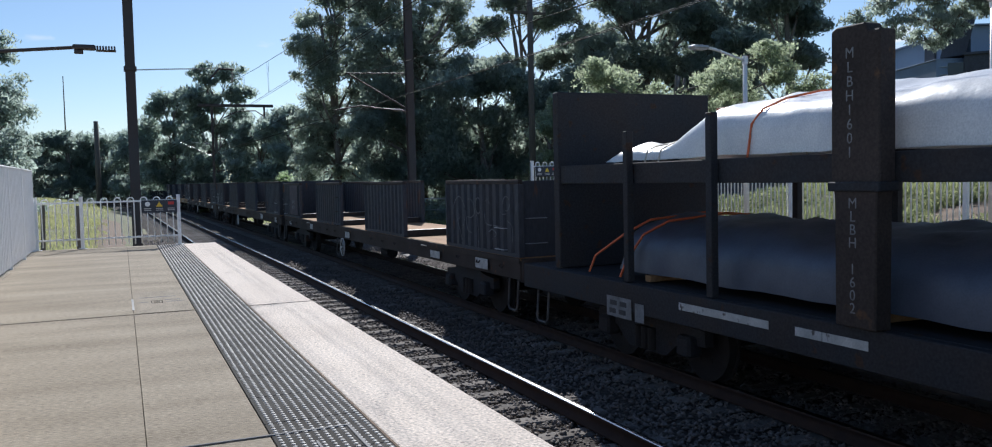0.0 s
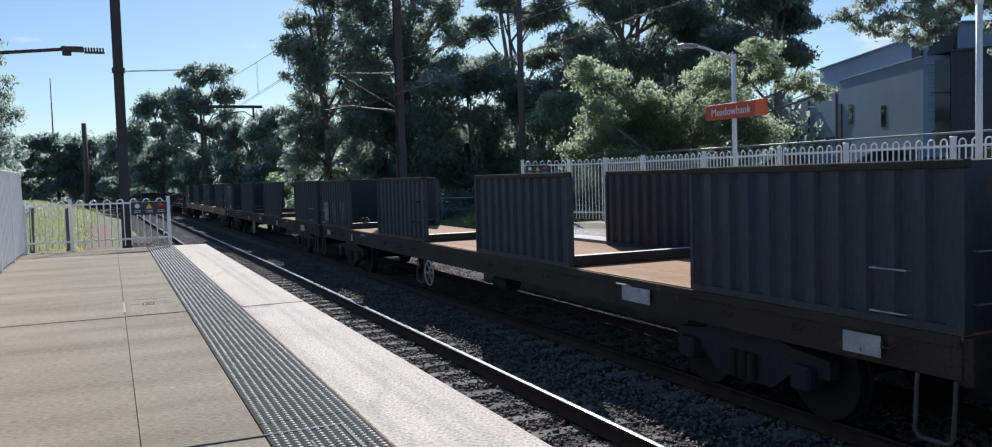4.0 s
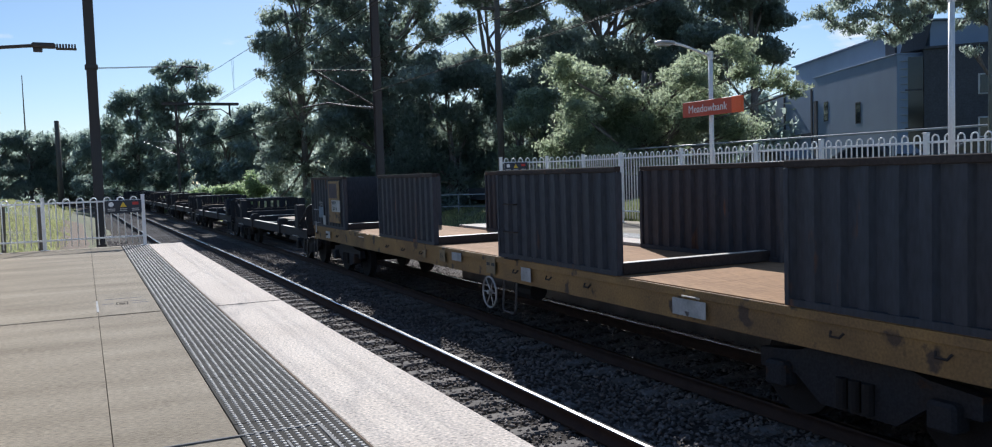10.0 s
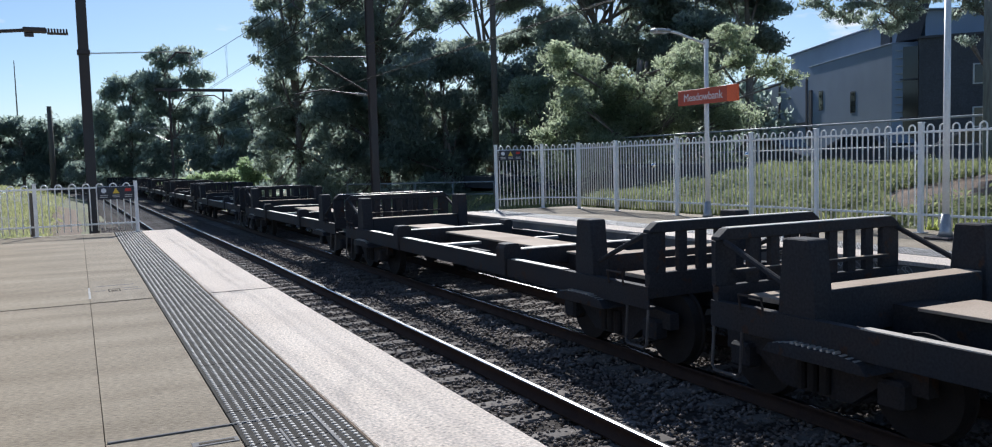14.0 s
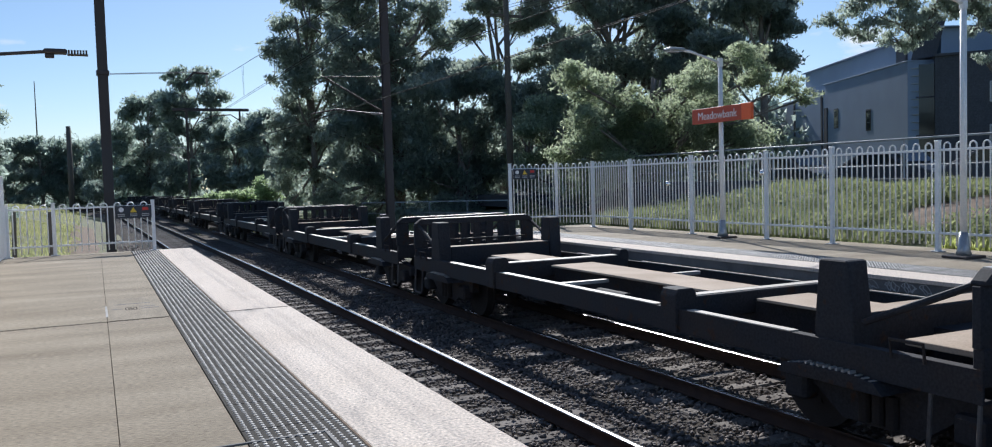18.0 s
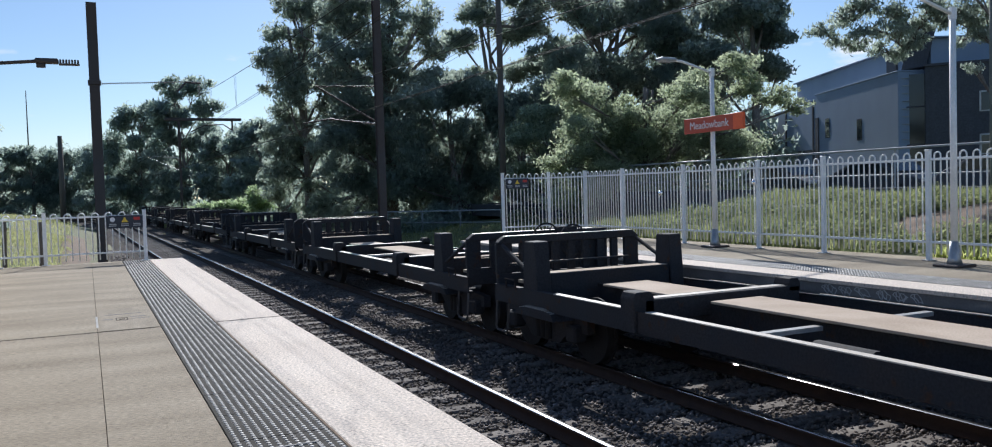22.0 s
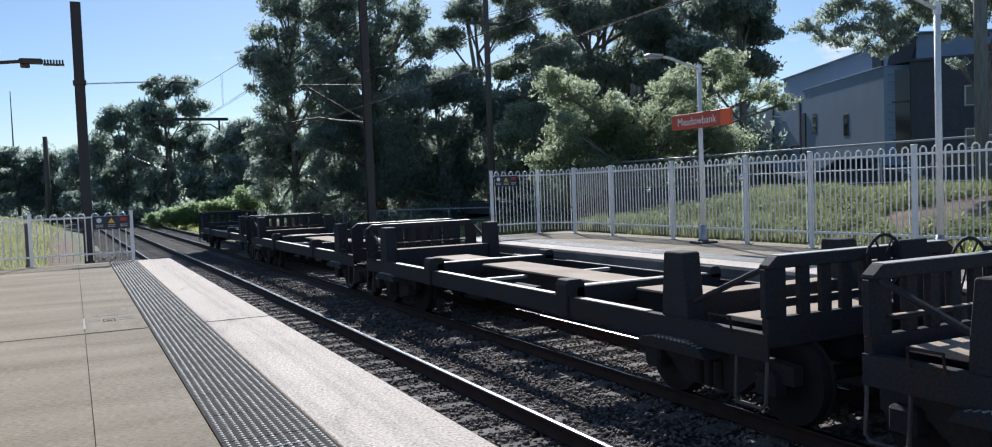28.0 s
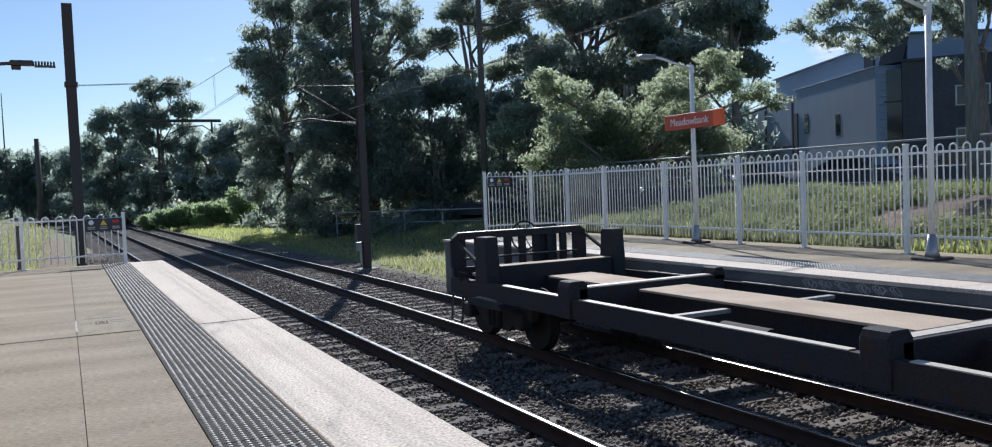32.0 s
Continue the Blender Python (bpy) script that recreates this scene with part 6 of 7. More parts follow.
def bubble_tag(parent, y, z, w, h, x, seed, mat="tag", stroke=0.017):
    """Large rounded spray-paint outlines, broken and uneven in width, with a few drips; no letters."""
    bm = bmesh.new()

    def smooth_line(pts):
        out = []
        for i in range(len(pts) - 1):
            p0, p1, p2, p3 = (pts[min(max(i + d, 0), len(pts) - 1)] for d in (-1, 0, 1, 2))
            for n in range(6):
                q = n / 6
                out.append(tuple(0.5 * (2 * b + (c - a) * q + (2 * a - 5 * b + 4 * c - d) * q * q + (3 * b - a - 3 * c + d) * q ** 3) for a, b, c, d in zip(p0, p1, p2, p3)))
        return out + [pts[-1]]

    def ribbon(pts):
        rows = []
        for i, (u, v) in enumerate(pts):
            (ua, va), (ub, vb) = pts[max(i - 1, 0)], pts[min(i + 1, len(pts) - 1)]
            d = Vector((0, -(ub - ua) * w, -(vb - va) * h)).normalized()
            wide = noise.noise(Vector((u * 9, v * 9, seed)))
            lift = Vector((-0.00002 * len(bm.verts) / 2, 0, 0))
            n = Vector((0, -d.z, d.y)) * stroke * max(0.2, 0.55 + 0.6 * wide)
            c = lift + Vector((x, y + w * (0.5 - u), z + h * (0.5 - v)))
            rows.append((bm.verts.new(c - n), bm.verts.new(c + n)))
        for i, (a, b) in enumerate(zip(rows, rows[1:])):
            if noise.noise(Vector((pts[i][0] * 14, pts[i][1] * 14, seed + 4))) > -0.42:
                bm.faces.new((a[0], b[0], b[1], a[1]))

    for line in TAG_STROKES:
        ribbon(smooth_line(line))
    for cu, cv, ru, rv in TAG_RINGS:
        ribbon([(cu + ru * math.cos(k * 0.27), cv + rv * math.sin(k * 0.27)) for k in range(22)])
    return part("graffiti", bm, mat, parent, "pale rounded graffiti outlines")


def empty_wagon(wheel_ends=()):
    """Skeletal container wagon: side sills, floor plates, cross beams, corner posts and a slatted bulkhead at each end."""
    t = thing("container_wagon", "empty dark skeletal container wagon with slatted end bulkheads", "freight wagon", "freight wagons")
    part("centre_sill", boxed(-0.24, 0.24, -5.9, 5.9, -0.52, -0.135), "wagon", t)
    for a, b in ((-4.42, -2.55), (-2.12, 2.12), (2.55, 4.42)):
        part("floor_plate", boxed(-0.40, 0.36, a + 0.10, b - 0.12, -0.13, -0.10, 0.004), "deck_plate", t, "dusty brown floor plate")
    for s in (-1, 1):
        lip, out = (1.20, 1.30) if s < 0 else (1.325, 1.36)
        sl = part("side_sill", soft(extruded([(s * out, -0.165), (s * out, -0.42), (s * lip, -0.42), (s * lip, -0.39), (s * (out - 0.025), -0.39), (s * (out - 0.025), -0.19), (s * lip, -0.19), (s * lip, -0.165)], "y", -5.95, 5.95), 0.003), "wagon", t, "deep side sill with a worn top, pale as if sunlit")
        # sunlight along the sill tops, painted as pale strips
        for a, b in ((-4.10, -2.62), (-2.05, 2.02), (2.52, 4.12)):
            part("worn_top", boxed(min(s * (lip + 0.003), s * (out + 0.003)), max(s * (lip + 0.003), s * (out + 0.003)), a, b, -0.163, -0.152), "worn_top", sl)
        part("thin_tie", boxed(min(s * 0.41, s * 1.19), max(s * 0.41, s * 1.19), 0.30, 0.40, -0.21, -0.165), "bright_edge", t)
        for y in (-3.4, 3.4):
            part("grating", boxed(min(s * 0.45, s * 1.15), max(s * 0.45, s * 1.15), y - 0.42, y + 0.42, -0.40, -0.37), "wagon", t)
    for e in (-1, 1):
        yb = e * 2.33
        cb = part("cross_beam", soft(boxed(-1.18, 1.18, yb - 0.14, yb + 0.14, -0.30, -0.045), 0.012), "wagon", t, "transverse beam with a dusty top, pale as if sunlit")
        # the beam's lit top, painted pale
        part("worn_top", boxed(-1.10, 1.10, yb - 0.07, yb + 0.07, -0.0445, -0.038), "worn_top", cb)
        for s in (-1, 1):
            q0, q1, q2, low = (1.05, 1.10, 1.34, -0.42) if s < 0 else (1.00, 1.04, 1.20, -0.12)
            part("twistlock_block", soft(extruded([(s * q2, low), (s * q2, -0.02), (s * (q2 - 0.04), 0.05), (s * q1, 0.05), (s * q0, -0.02), (s * q0, low)], "y", yb - 0.14, yb + 0.14), 0.012), "wagon", cb)
        yp = 4.85 if e > 0 else -4.57
        hb = part("end_beam", soft(boxed(-1.03, 1.03, yp - 0.17, yp + 0.13, -0.35, 0.06), 0.012), "wagon", t, "deep end cross beam with a dusty top, pale as if sunlit")
        # tan strip paints the lit top of the end beam
        part("worn_top", boxed(-1.02, 1.02, yp - 0.155, yp + 0.115, 0.0605, 0.067), "deck_plate", hb)
        for s in (-1, 1):
            part("corner_post", soft(extruded([(yp - 0.23, -0.42), (yp + 0.23, -0.42), (yp + 0.20, 0.10), (yp + 0.16, 0.50), (yp + 0.14, 0.52), (yp - 0.14, 0.52), (yp - 0.16, 0.50), (yp - 0.20, 0.10)], "x", min(s * 1.04, s * 1.27), max(s * 1.04, s * 1.27)), 0.012), "wagon", hb, "tapered corner post")
        part("end_plate", boxed(-1.0, 1.0, min(e * 5.06, e * 5.75), max(e * 5.06, e * 5.75), -0.16, -0.11, 0.005), "deck_plate", t, "dusty end floor plate")
        # bulkhead
        y0, y1 = e * 5.90 - 0.045, e * 5.90 + 0.045
        bh = part("bulkhead", soft(extruded([(-1.28, 0.43), (1.28, 0.43), (1.28, 0.46), (1.17, 0.545), (-1.17, 0.545), (-1.28, 0.46)], "y", y0 - 0.02, y1 + 0.02), 0.01), "wagon", t, "slatted steel end bulkhead")
        part("sill_plate", soft(boxed(-1.28, 1.28, y0, y1, -0.30, -0.02), 0.01), "wagon", bh)
        for k, (x, w) in enumerate(((-1.17, 0.13), (-0.80, 0.062), (-0.52, 0.062), (-0.25, 0.062), (0.03, 0.062), (0.30, 0.062), (0.57, 0.062), (0.84, 0.062), (1.17, 0.13))):
            part("slat", soft(boxed(x - w, x + w, y0 + 0.01, y1 - 0.01, -0.02, 0.43), 0.006), "wagon", bh)
        rl = part("rail", boxed(-1.1, 1.1, y0 + 0.012 - e * 0.05, y1 - 0.012 - e * 0.05, 0.10, 0.13), "wagon", bh)
        # the lit ledge and the glare on the bulkhead's top, painted as pale strips
        part("worn_top", boxed(-1.08, 1.08, y0 + 0.016 - e * 0.05, y1 - 0.016 - e * 0.05, 0.1305, 0.135), "deck_plate", rl)
        part("worn_top", boxed(-1.15, 1.15, y0 - 0.012, y1 + 0.012, 0.5455, 0.553), "glare_edge", bh, "worn top edge with sun glare painted pale")
        for s in (-1, 1):
            part("stay", tubed([(s * 1.22, e * 5.82, 0.42), (s * 1.22, e * 4.85, 0.02)], 0.03, 8), "wagon", bh)
            step_ladder(t, s * 1.28, e * 5.72, -0.86, -0.4, 0.4)
            part("grab_rail", tubed([(s * 1.32, e * 5.2, -0.2), (s * 1.34, e * 5.2, -0.05), (s * 1.34, e * 5.5, -0.05), (s * 1.32, e * 5.5, -0.2)], 0.014, 6), "wagon_rust", t)
            part("mudguard", soft(extruded([(e * 4.58 - 0.58, -0.52), (e * 4.58 - 0.5, -0.43), (e * 4.58 - 0.3, -0.40), (e * 4.58 + 0.3, -0.40), (e * 4.58 + 0.5, -0.43), (e * 4.58 + 0.58, -0.52)], "x", min(s * 1.05, s * 1.38), max(s * 1.05, s * 1.38)), 0.006), "wagon", t)
            for k in range(14):
                z = -0.399 if 3 <= k <= 10 else -0.415 - 0.012 * (abs(k - 6.5) - 4.5)
                part("tread_tooth", boxed(min(s * 1.06, s * 1.37), max(s * 1.06, s * 1.37), e * 4.58 - 0.46 + k * 0.068, e * 4.58 - 0.435 + k * 0.068, z, z + 0.022), "bright_edge", t)
        coupler(t, e * 5.95, e)
        bogie(t, e * 4.85)
        if e in wheel_ends:
            part("wheel_stand", soft(boxed(0.35, 0.75, e * 6.0 - 0.05, e * 6.0 + 0.05, -0.2, 0.60), 0.01), "wagon", t)
            handwheel(t, (0.15, e * 6.03, 0.42), 0.25, False)
    part("brake_cylinder", tubed([(-0.7, -0.6, -0.36), (-0.7, 0.1, -0.36)], 0.12, 12), "wagon", t)
    return t


def tarped_load(parent, y0, y1, z0, z1, mat, seed, flat, name="tarped_load"):
    """A bundle under a sheet: sagging, wrinkled, its end drawn down."""
    r = np.random.default_rng(seed)
    ny, nx = int((y1 - y0) / 0.08), 24
    v = []
    for j in range(ny + 1):
        y = y0 + (y1 - y0) * j / ny
        d = y1 - y
        fall = 0.9 * min(1.0, d / 0.15) if flat else min(1.0, 0.32 * min(1.0, d / 0.2) + 0.68 * max(0.0, min(1.0, (d - 1.25) / 0.7)))
        for i in range(nx + 1):
            a = math.pi * i / nx
            x = -1.12 * math.cos(a)
            k = abs(math.sin(a)) ** 0.48
            top = z0 + (z1 - z0) * max(0.02, fall)
            wr = 0.055 * noise.noise(Vector((x * 2.2, y * 1.3, seed))) + 0.03 * noise.noise(Vector((x * 5, y * 2.4, seed))) + 0.012 * noise.noise(Vector((x * 11, y * 6, seed)))
            v.append((x + wr * 0.4, y, z0 + (top - z0) * k + wr * (0.3 + k)))
    f = [(j * (nx + 1) + i, j * (nx + 1) + i + 1, (j + 1) * (nx + 1) + i + 1, (j + 1) * (nx + 1) + i) for j in range(ny) for i in range(nx)]
    me = raw_mesh(name, np.array(v), np.array(f), mat)
    for p in me.polygons:
        p.use_smooth = True
    return part(name, me, mat, parent, "bundle under a wrinkled tarpaulin")


def stake_wagon():
    """Flat wagon with tall stakes holding two tiers of sheeted bundles."""
    t = thing("stake_wagon", "flat wagon with tall dark stakes and two tiers of tarpaulin-covered bundles", "freight wagon", "freight wagons")
    part("centre_sill", boxed(-0.24, 0.24, -9.7, 9.7, -0.6, -0.14), "wagon", t)
    part("floor", boxed(-1.26, 1.26, -9.8, 9.8, -0.13, -0.03, 0.006), "wagon", t)
    for s in (-1, 1):
        sl = part("side_sill", soft(boxed(min(s * 1.27, s * 1.38), max(s * 1.27, s * 1.38), -9.8, 9.8, -0.38, -0.03), 0.012), "wagon", t)
        for y, w in ((3.50, 0.5), (3.92, 0.32), (5.14, 1.42), (-2.0, 1.4)):
            part("white_mark", boxed(min(s * 1.381, s * 1.386), max(s * 1.381, s * 1.386), y - w / 2, y + w / 2, -0.21, -0.13), "label_white", sl, "pale painted bar")
        for y, w, h in ((6.95, 0.05, 2.0), (5.35, 0.05, 2.1), (-3.0, 0.05, 2.1), (-6.95, 0.05, 2.0)):
            part("thin_stake", soft(boxed(min(s * 1.27, s * 1.36), max(s * 1.27, s * 1.36), y - w, y + w, -0.02, h - 0.2), 0.008), "wagon", t)
        for y in (3.32, -1.4, -5.6):
            st = part("stake", soft(extruded([(y - 0.21, -0.02), (y + 0.21, -0.02), (y + 0.22, 1.05), (y + 0.255, 1.2), (y + 0.255, 2.42), (y + 0.20, 2.45), (y - 0.10, 2.45), (y - 0.14, 2.38), (y - 0.25, 2.38), (y - 0.25, 1.2), (y - 0.22, 1.05)], "x", min(s * 1.28, s * 1.46), max(s * 1.28, s * 1.46)), 0.012), "wagon_rust", t, "broad tall steel stake with stencilled letters")
            part("stake_collar", soft(boxed(min(s * 1.26, s * 1.49), max(s * 1.26, s * 1.49), y - 0.27, y + 0.27, 1.10, 1.18), 0.01), "wagon", st)
            if s < 0 and y > 0:
                for k, ch in enumerate("MLBH 1602"):
                    if ch != " ":
                        lettering("stencil_letter", ch, 0.125, "tag", st, pose(-1.463, y + 0.02, 1.0 - k * 0.108, 90, 0, -90), 0.001)
                for k, ch in enumerate("MLBH1601"):
                    lettering("stencil_letter", ch, 0.125, "tag", st, pose(-1.463, y + 0.05, 2.22 - k * 0.115, 90, 0, -90), 0.001)
        part("tier_beam", soft(boxed(min(s * 1.12, s * 1.26), max(s * 1.12, s * 1.26), -8.8, 8.8, 1.17, 1.42), 0.01), "wagon", t, "long beam carrying the upper tier")
    for y in (6.8, 3.4, 0.0, -3.4, -6.8):
        part("tier_bearer", soft(boxed(-1.1, 1.1, y - 0.08, y + 0.08, 1.30, 1.44), 0.01), "wagon", t)
        part("dunnage", soft(boxed(-1.15, 1.15, y - 0.06, y + 0.06, -0.02, 0.06), 0.008), "deck", t)
    lower = tarped_load(t, -8.6, 7.5, 0.07, 0.82, "tarp_blue", 4, True)
    upper = tarped_load(t, -8.6, 7.8, 1.45, 2.08, "tarp", 9, False)
    def tarp_z(x, y):
        f = min(1.0, 0.32 + 0.68 * max(0.0, min(1.0, (6.55 - y) / 0.7)))
        return 1.475 + 0.63 * f * max(0.0, 1 - (x / 1.12) ** 2) ** 0.24
    for y, lean, mat in ((6.85, 0.35, "worn_top"), (6.57, 0.35, "worn_top"), (5.0, 0.6, "strap"), (1.6, 0.5, "strap"), (-1.0, 0.5, "strap")):
        pts = [(-1.15, y, 1.38)] + [(x, y - lean * (1 - abs(x) / 1.13), tarp_z(x, y - lean * (1 - abs(x) / 1.13))) for x in (-1.1, -1.0, -0.8, -0.5, 0.0, 0.5, 0.8, 1.0, 1.1)] + [(1.15, y, 1.38)]
        part("strap", tubed(pts, 0.012, 4), mat, upper)
    for y, foot in ((7.15, 8.05), (6.75, 7.28)):
        part("strap", tubed([(-1.24, foot, 0.0), (-1.2, foot - 0.1, 0.22), (-1.09, y + 0.22, 0.54), (-0.8, y + 0.1, 0.70), (0, y, 0.77), (0.8, y + 0.1, 0.70), (1.09, y + 0.22, 0.54), (1.24, foot, 0.0)], 0.016, 4), "strap", lower)
    part("bulkhead", soft(boxed(-1.29, 1.29, 8.78, 8.94, -0.02, 2.45), 0.012), "wagon", t, "tall plain steel end bulkhead")
    for y in (-7.0, 7.0):
        bogie(t, y)
    for y, s in ((-9.85, -1), (9.85, 1)):
        coupler(t, y, s)
    for s in (-1, 1):
        step_ladder(t, s * 1.30, 9.3, -0.85, -0.38)
    part("stencil_patch", boxed(-1.392, -1.388, 6.80, 7.36, -0.47, -0.22), "tag", t, "faded stencilled plate")
    part("stencil_patch", boxed(-1.392, -1.388, 6.53, 6.72, -0.47, -0.25), "tag", t, "faded stencilled plate")
    for y, z in ((6.98, -0.30), (7.2, -0.30), (7.0, -0.40), (7.22, -0.40)):
        part("worn_bar", boxed(-1.395, -1.3925, y - 0.075, y + 0.075, z - 0.03, z + 0.03), "label_dark", t)
    return t


TRAIN = []                                 # (wagon, place of its middle along the line at the start)
TRAIN.append((stake_wagon(), 1.90))
MARKS = [[(-9.0, -0.30, -0.12, 0.55), (-6.6, -0.30, -0.16, 0.55), (0.6, -0.30, -0.14, 0.5), (5.42, -0.28, -0.12, 0.42), (9.17, -0.28, -0.16, 0.35)], [(-9.6, -0.30, -0.12, 0.4), (-6.2, -0.28, -0.10, 0.6), (9.62, -0.25, -0.12, 0.4)], [(-8.4, -0.30, -0.12, 0.6), (-4.0, -0.28, -0.12, 0.35), (-0.38, -0.22, -0.09, 0.41), (2.58, -0.27, -0.17, 0.35), (9.36, -0.28, -0.19, 0.36)], [(-5.9, -0.30, -0.12, 0.55), (-2.2, -0.30, -0.10, 0.3), (0.35, -0.20, -0.06, 0.41), (8.91, -0.28, -0.10, 0.42)]]
SIDES = []
for k in range(4):
    w = side_wagon("faded yellow flat wagon, dark corrugated side panels, timber floor" if k == 3 else "dark brown flat wagon with corrugated side panels and a timber floor", "wagon_yellow" if k == 3 else "wagon_rust", 1.235 if k == 0 else 1.31, MARKS[k], -1 if k == 3 else 1)
    SIDES.append(w)
    TRAIN.append((w, (22.76, 44.37, 65.97, 87.46)[k]))


def patch(w, y0, y1, z0, z1, mat, label, lift=0.0):
    part("painted_patch", boxed(-1.2425 - lift, -1.2405, y0, y1, z0, z1), mat, w, label)


def caption(w, text, size, mat, y, z, lift=0.0):
    lettering("stencil", text, size, mat, w, pose(-1.2445 - lift, y, z, 90, 0, -90), 0.001)


patch(SIDES[0], 7.68, 9.13, 0.10, 1.15, "patch_purple", "faded reddish painted patch")
caption(SIDES[0], "RKWY", 0.17, "tag", 8.49, 0.55)
caption(SIDES[0], "4080 V", 0.17, "tag", 8.50, 0.36)
bubble_tag(SIDES[0], -9.0, 0.50, 2.65, 0.92, -1.2446, 84, "chalk")
patch(SIDES[1], 9.54, 10.04, 0.14, 0.68, "label_faded", "faded white notice")
caption(SIDES[1], "RKWY", 0.13, "label_dark", 9.79, 0.54)
scribble(SIDES[1], 8.85, 0.42, 0.5, 0.55, -1.2446, 81, "tag", 3)
scribble(SIDES[1], 7.90, 0.46, 0.6, 0.50, -1.2446, 82, "tag", 4)
caption(SIDES[1], "PLM", 0.36, "faint", 6.42, -0.21)
patch(SIDES[1], 6.98, 7.12, -0.28, -0.12, "label_white", "small white data plate")
patch(SIDES[2], 7.98, 9.08, 0.66, 1.17, "patch_purple", "faded purple painted patch")
patch(SIDES[2], 7.98, 8.12, 0.66, 1.17, "label_faded", "worn pale edge of a painted patch", 0.001)
patch(SIDES[2], 8.13, 9.06, 1.10, 1.17, "label_faded", "worn pale edge of a painted patch", 0.001)
caption(SIDES[2], "RKWY", 0.14, "tag", 8.57, 0.55)
caption(SIDES[2], "2278 S", 0.14, "tag", 8.46, 0.39)
patch(SIDES[2], 8.06, 8.38, 0.06, 0.24, "label_white", "scuffed pale patch")
patch(SIDES[2], 9.18, 9.46, -0.06, 0.02, "label_white", "small pale plate")
patch(SIDES[3], 7.65, 8.69, 0.15, 1.20, "patch_ochre", "faded ochre painted patch")
patch(SIDES[3], 7.89, 8.64, 0.77, 1.14, "patch_purple", "faded purple inner patch", 0.002)
patch(SIDES[3], 7.62, 8.42, 0.43, 0.72, "label_white", "white number panel", 0.002)
caption(SIDES[3], "RKWY", 0.14, "label_dark", 8.17, 0.645, 0.002)
caption(SIDES[3], "2047 N", 0.14, "label_dark", 8.14, 0.50, 0.002)
patch(SIDES[3], 9.28, 9.76, 0.24, 0.53, "patch_blue", "pale blue painted patch")
patch(SIDES[3], 9.09, 9.33, 0.06, 0.30, "label_white", "white notice", 0.002)
scribble(SIDES[3], 9.5, 0.62, 0.45, 0.16, -1.2446, 85, "tag", 3)
def loose_timber(w, y, boards, coil=False):
    """Packing boards left lying across the floor, with a heap of chain."""
    for k, (dy, turn, x, length) in enumerate(boards):
        part("packing_board", soft(boxed(-length / 2, length / 2, -0.06, 0.06, 0.0, 0.045), 0.006), "deck_plate", w, "weathered packing board", at=pose(x, y + dy, 0.004, 0, 0, turn))
    if coil:
        r = np.random.default_rng(12)
        bm = bmesh.new()
        tube(bm, [(-0.72 + 0.13 * math.cos(a * 1.7) * (1 - a / 40), y - 0.02 + 0.10 * math.sin(a * 1.7), 0.17 + 0.004 * a + r.uniform(0, 0.02)) for a in np.linspace(0, 22, 70)], 0.022, 5)
        part("chain_heap", bm, "wagon_rust", w, "small heap of rusty chain")


loose_timber(SIDES[1], 7.62, ((0.06, 1, 0.0, 2.1), (0.30, -1.5, 0.05, 2.1), (0.52, 0.5, -0.05, 2.0), (0.80, 2, 0.0, 2.1)), True)
loose_timber(SIDES[0], 7.62, ((0.16, 14, -0.2, 1.3), (0.42, -3, -0.5, 0.7)))
patch(SIDES[3], 0.87, 1.13, -0.26, -0.06, "patch_pale", "pale plate on the sill")
caption(SIDES[3], "E-L", 0.13, "label_dark", 1.0, -0.16)
patch(SIDES[3], -1.18, -0.85, -0.29, -0.02, "patch_pale", "pale data panel on the sill")
for y in (-0.93, -1.1):
    patch(SIDES[3], y - 0.055, y + 0.055, -0.17, -0.12, "label_dark", "dark worn bar", 0.002)
patch(SIDES[3], 1.83, 1.99, -0.26, -0.12, "patch_pale", "small pale plate on the sill")
patch(SIDES[3], 10.09, 10.21, -0.20, 0.06, "label_white", "small white plate at the end post")
patch(SIDES[2], 10.23, 10.36, -0.25, -0.11, "label_white", "small white plate at the end post")
EMPTY = empty_wagon()
PITCH = 12.94
for k in range(12):
    if k == 0:
        w = EMPTY
    elif k in (5, 8, 11):
        w = empty_wagon((1,))
    elif k in (6, 9):
        w = empty_wagon((-1,))
    else:
        w = copy_thing(EMPTY, Matrix.Identity(4))
        SPINNERS += [(c, c.matrix_basis.translation.y) for c in w.children if c.name.startswith("wheelset")]
    TRAIN.append((w, 104.46 + PITCH * k - (0.18 if k == 11 else 0.0)))
# ---- many small pieces: sleepers, ballast, graffiti on the far wall ----
SLEEPER = mesh_of("sleeper", soft(boxed(-1.25, 1.25, -0.12, 0.12, -0.22, 0.0), 0.02), "sleeper")
for track, centre in ((NEAR_TRACK, NEAR_C), (FAR_TRACK, FAR_C)):
    for k in range(150):
        y = 1.5 + k * 0.6
        part("sleeper", SLEEPER, "sleeper", track, at=pose(centre + bend(y) + RNG.uniform(-0.01, 0.01), y, -PLAT_H - 0.175, 0, 0, -bend_angle(y)))
tagged(new("ballast_stones", stones(52000, (2.0, 8.4), (2.0, 34.0), -PLAT_H - 0.185, (0.016, 0.038), "stone", "ballast_stones")), "loose crushed stone ballast between the sleepers", "ballast", "", "stuff")
tagged(new("ballast_shoulder", stones(11000, (8.4, 9.8), (20.2, 48.0), -PLAT_H - 0.27, (0.03, 0.06), "stone", "ballast_shoulder")), "loose crushed stone along the track shoulder", "ballast", "", "stuff")
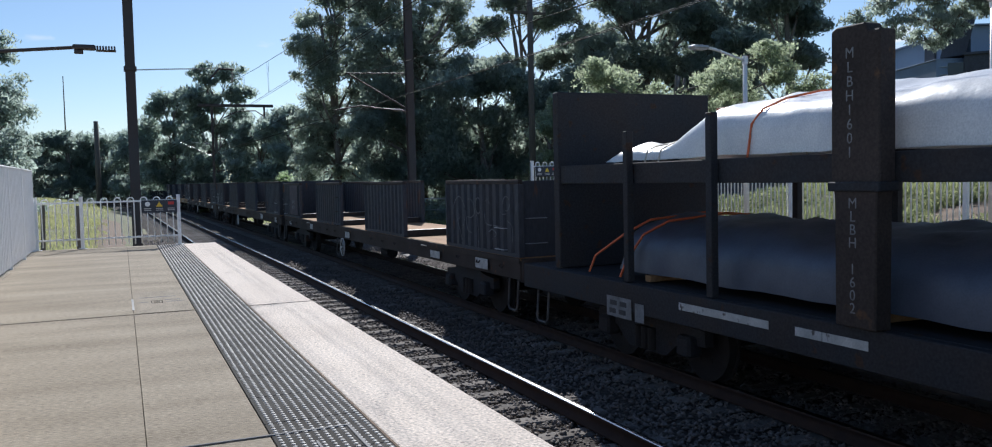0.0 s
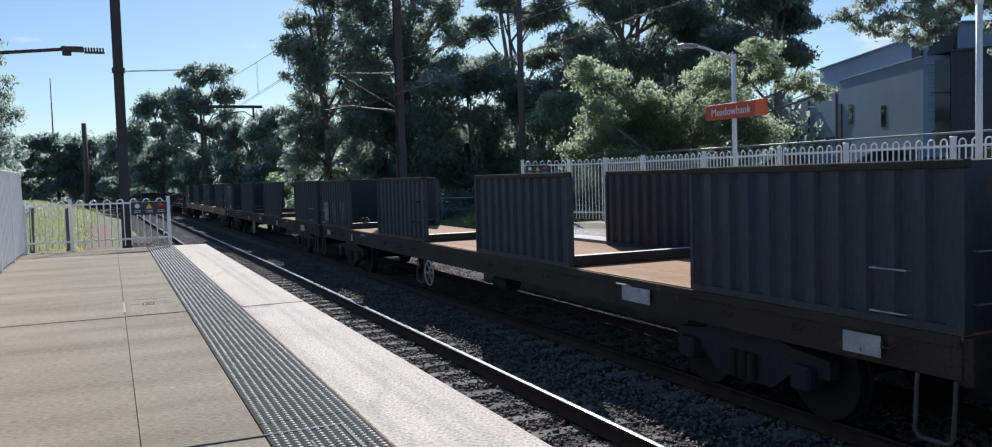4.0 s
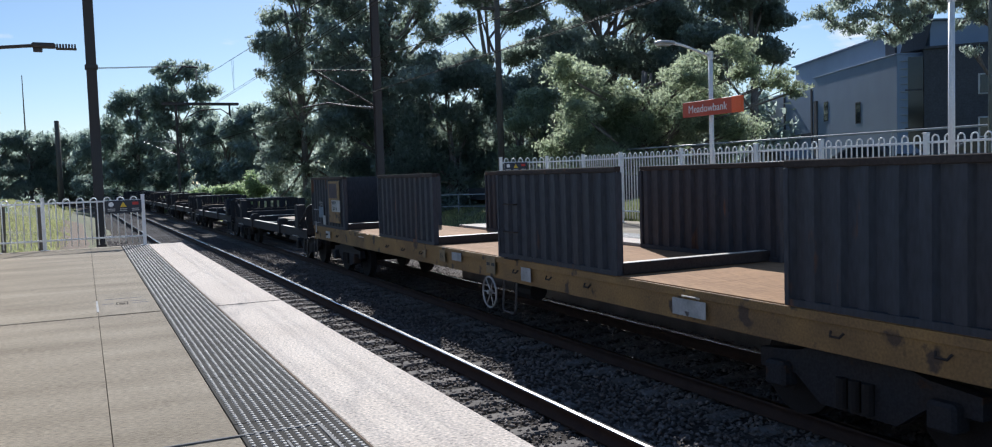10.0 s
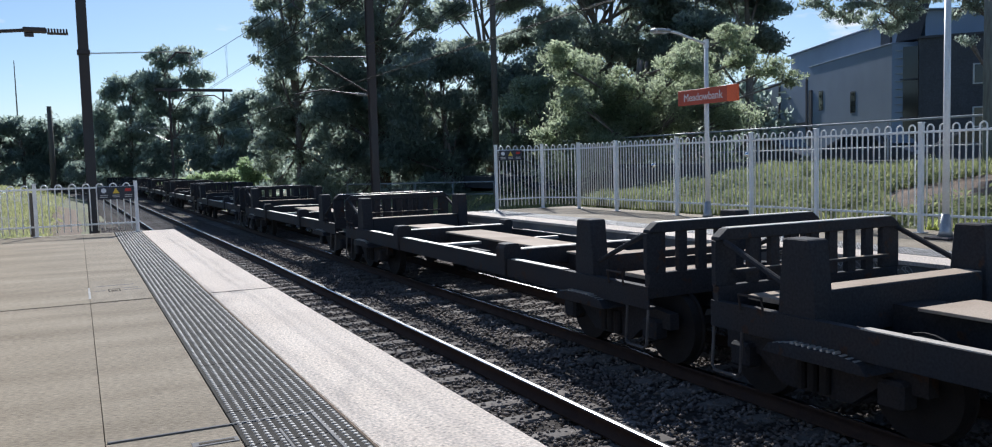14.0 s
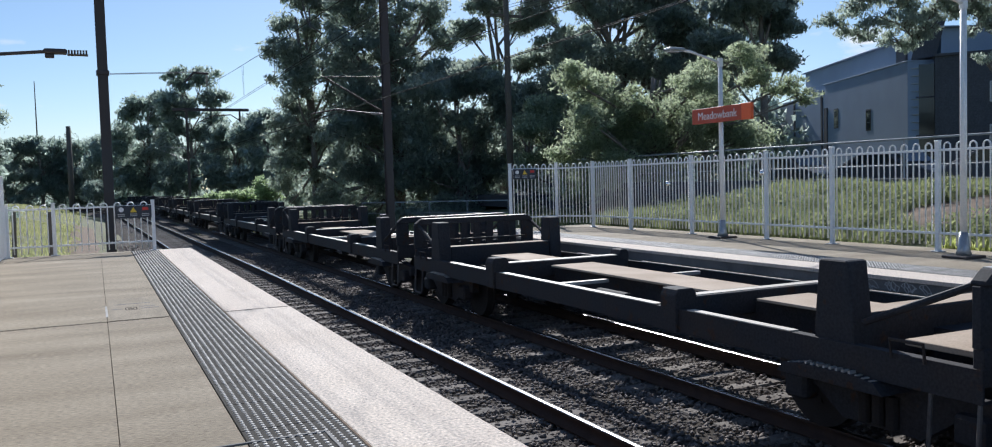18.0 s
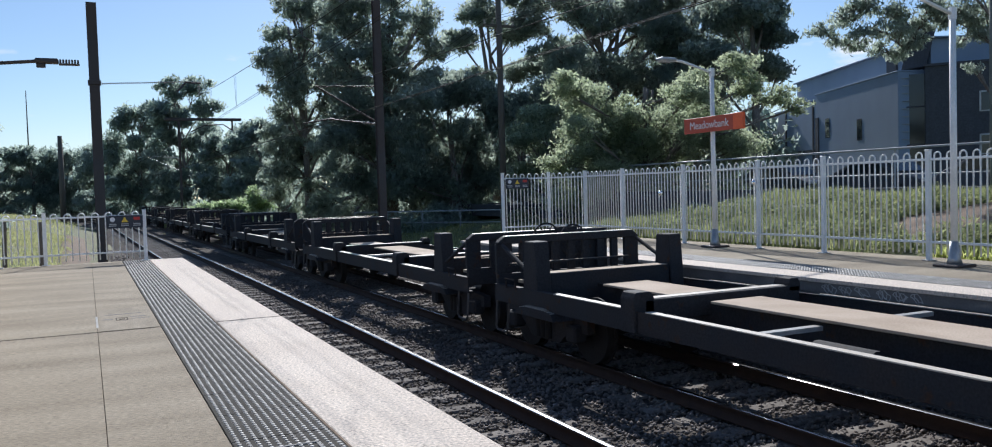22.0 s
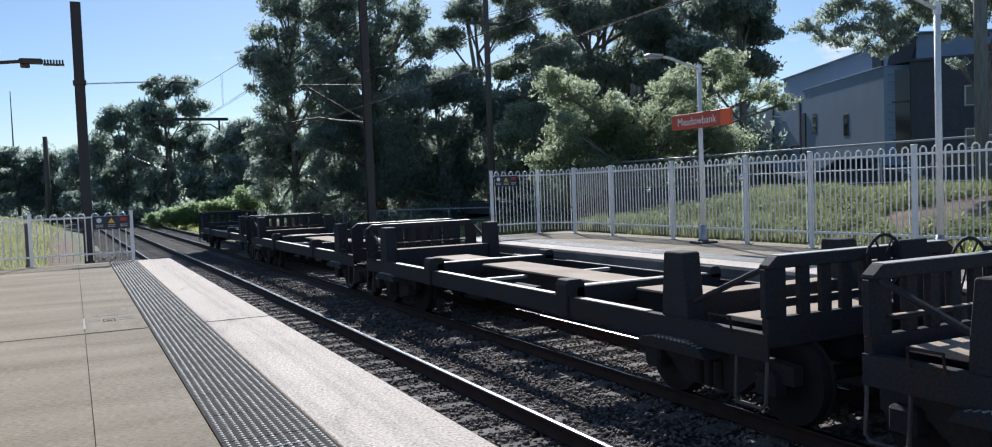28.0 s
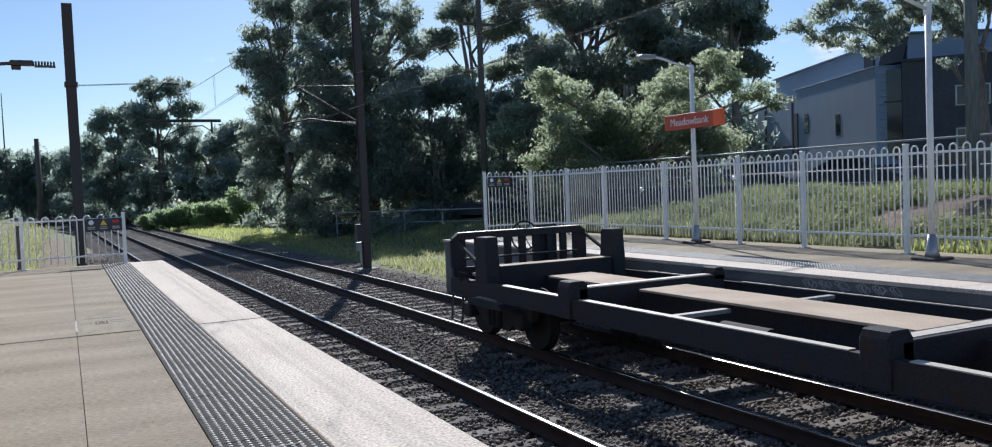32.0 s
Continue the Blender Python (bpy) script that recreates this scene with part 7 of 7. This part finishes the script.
tagged(new("ballast_shoulder", stones(6000, (0.15, 2.0), (19.8, 44.0), -1.36, (0.03, 0.055), "stone", "ballast_shoulder")), "loose crushed stone beside the near track beyond the platform", "ballast", "", "stuff")
scrawl = thing("graffiti", "faint pale graffiti scrawl on the far platform wall", "graffiti")
for y, w, seed, loops in ((8.05, 0.26, 91, 3), (7.78, 0.24, 92, 3), (7.53, 0.22, 93, 2), (7.22, 0.22, 94, 3), (6.98, 0.22, 95, 3), (6.76, 0.16, 96, 2)):
    scribble(scrawl, y, -0.125, w, 0.12, FAR_EDGE + 0.032, seed, "label_white", loops, "wall_scrawl", 0.006)
# two mirror balls added to the fence to make the sun glints
for y, z in ((15.55, 1.08), (12.60, 1.26)):
    bm = bmesh.new()
    bmesh.ops.create_uvsphere(bm, u_segments=12, v_segments=8, radius=0.055)
    part("reflector", bm, "chrome", FAR_FENCE, "mirror ball added to catch a sun glint", smooth=True, at=pose(11.45, y, z))
# ---- what moves ----
def run(t):
    """How far the train has come after t seconds: about 7.4 m/s, a little quicker towards the end."""
    if t < 14:
        return 7.287 * t + 0.03 * t * t - 0.00153 * t ** 3
    late = max(0.0, t - 19)
    return 103.7 + 7.41 * (t - 14) + 0.0294 * min(late, 4) ** 2 + 0.235 * max(0.0, late - 4)


def at_line(y):
    return pose(FAR_C + bend(y), y, 0, 0, 0, -bend_angle(y))


def motions():
    times = [k * 1.0 for k in range(33)]
    for wagon, start in TRAIN:
        walk(wagon, [(t, at_line(start - run(t))) for t in times])
    starts = {wagon: start for wagon, start in TRAIN}
    for w, y in SPINNERS:
        s0 = starts[w.parent] + y
        t0, t1 = max(0.0, (s0 - 34) / 7.45), min(32.0, (s0 + 1.0) / 7.45)
        rows = [(0.0, pose(0, y, AXLE_Z))]
        if t1 > t0:
            k = math.ceil(t0 * 15)
            base = None
            while k / 15 <= t1:
                d = run(k / 15)
                base = d if base is None else base
                rows.append((k / 15, pose(0, y, AXLE_Z, math.degrees((d - base) / WHEEL_R), 0, 0)))
                k += 1
            rows = rows if rows[1][0] > 0 else rows[1:]
            rows.append((32.0, rows[-1][1])) if rows[-1][0] < 31.9 else None
        else:
            rows.append((32.0, rows[0][1]))
        walk(w, rows)


motions()
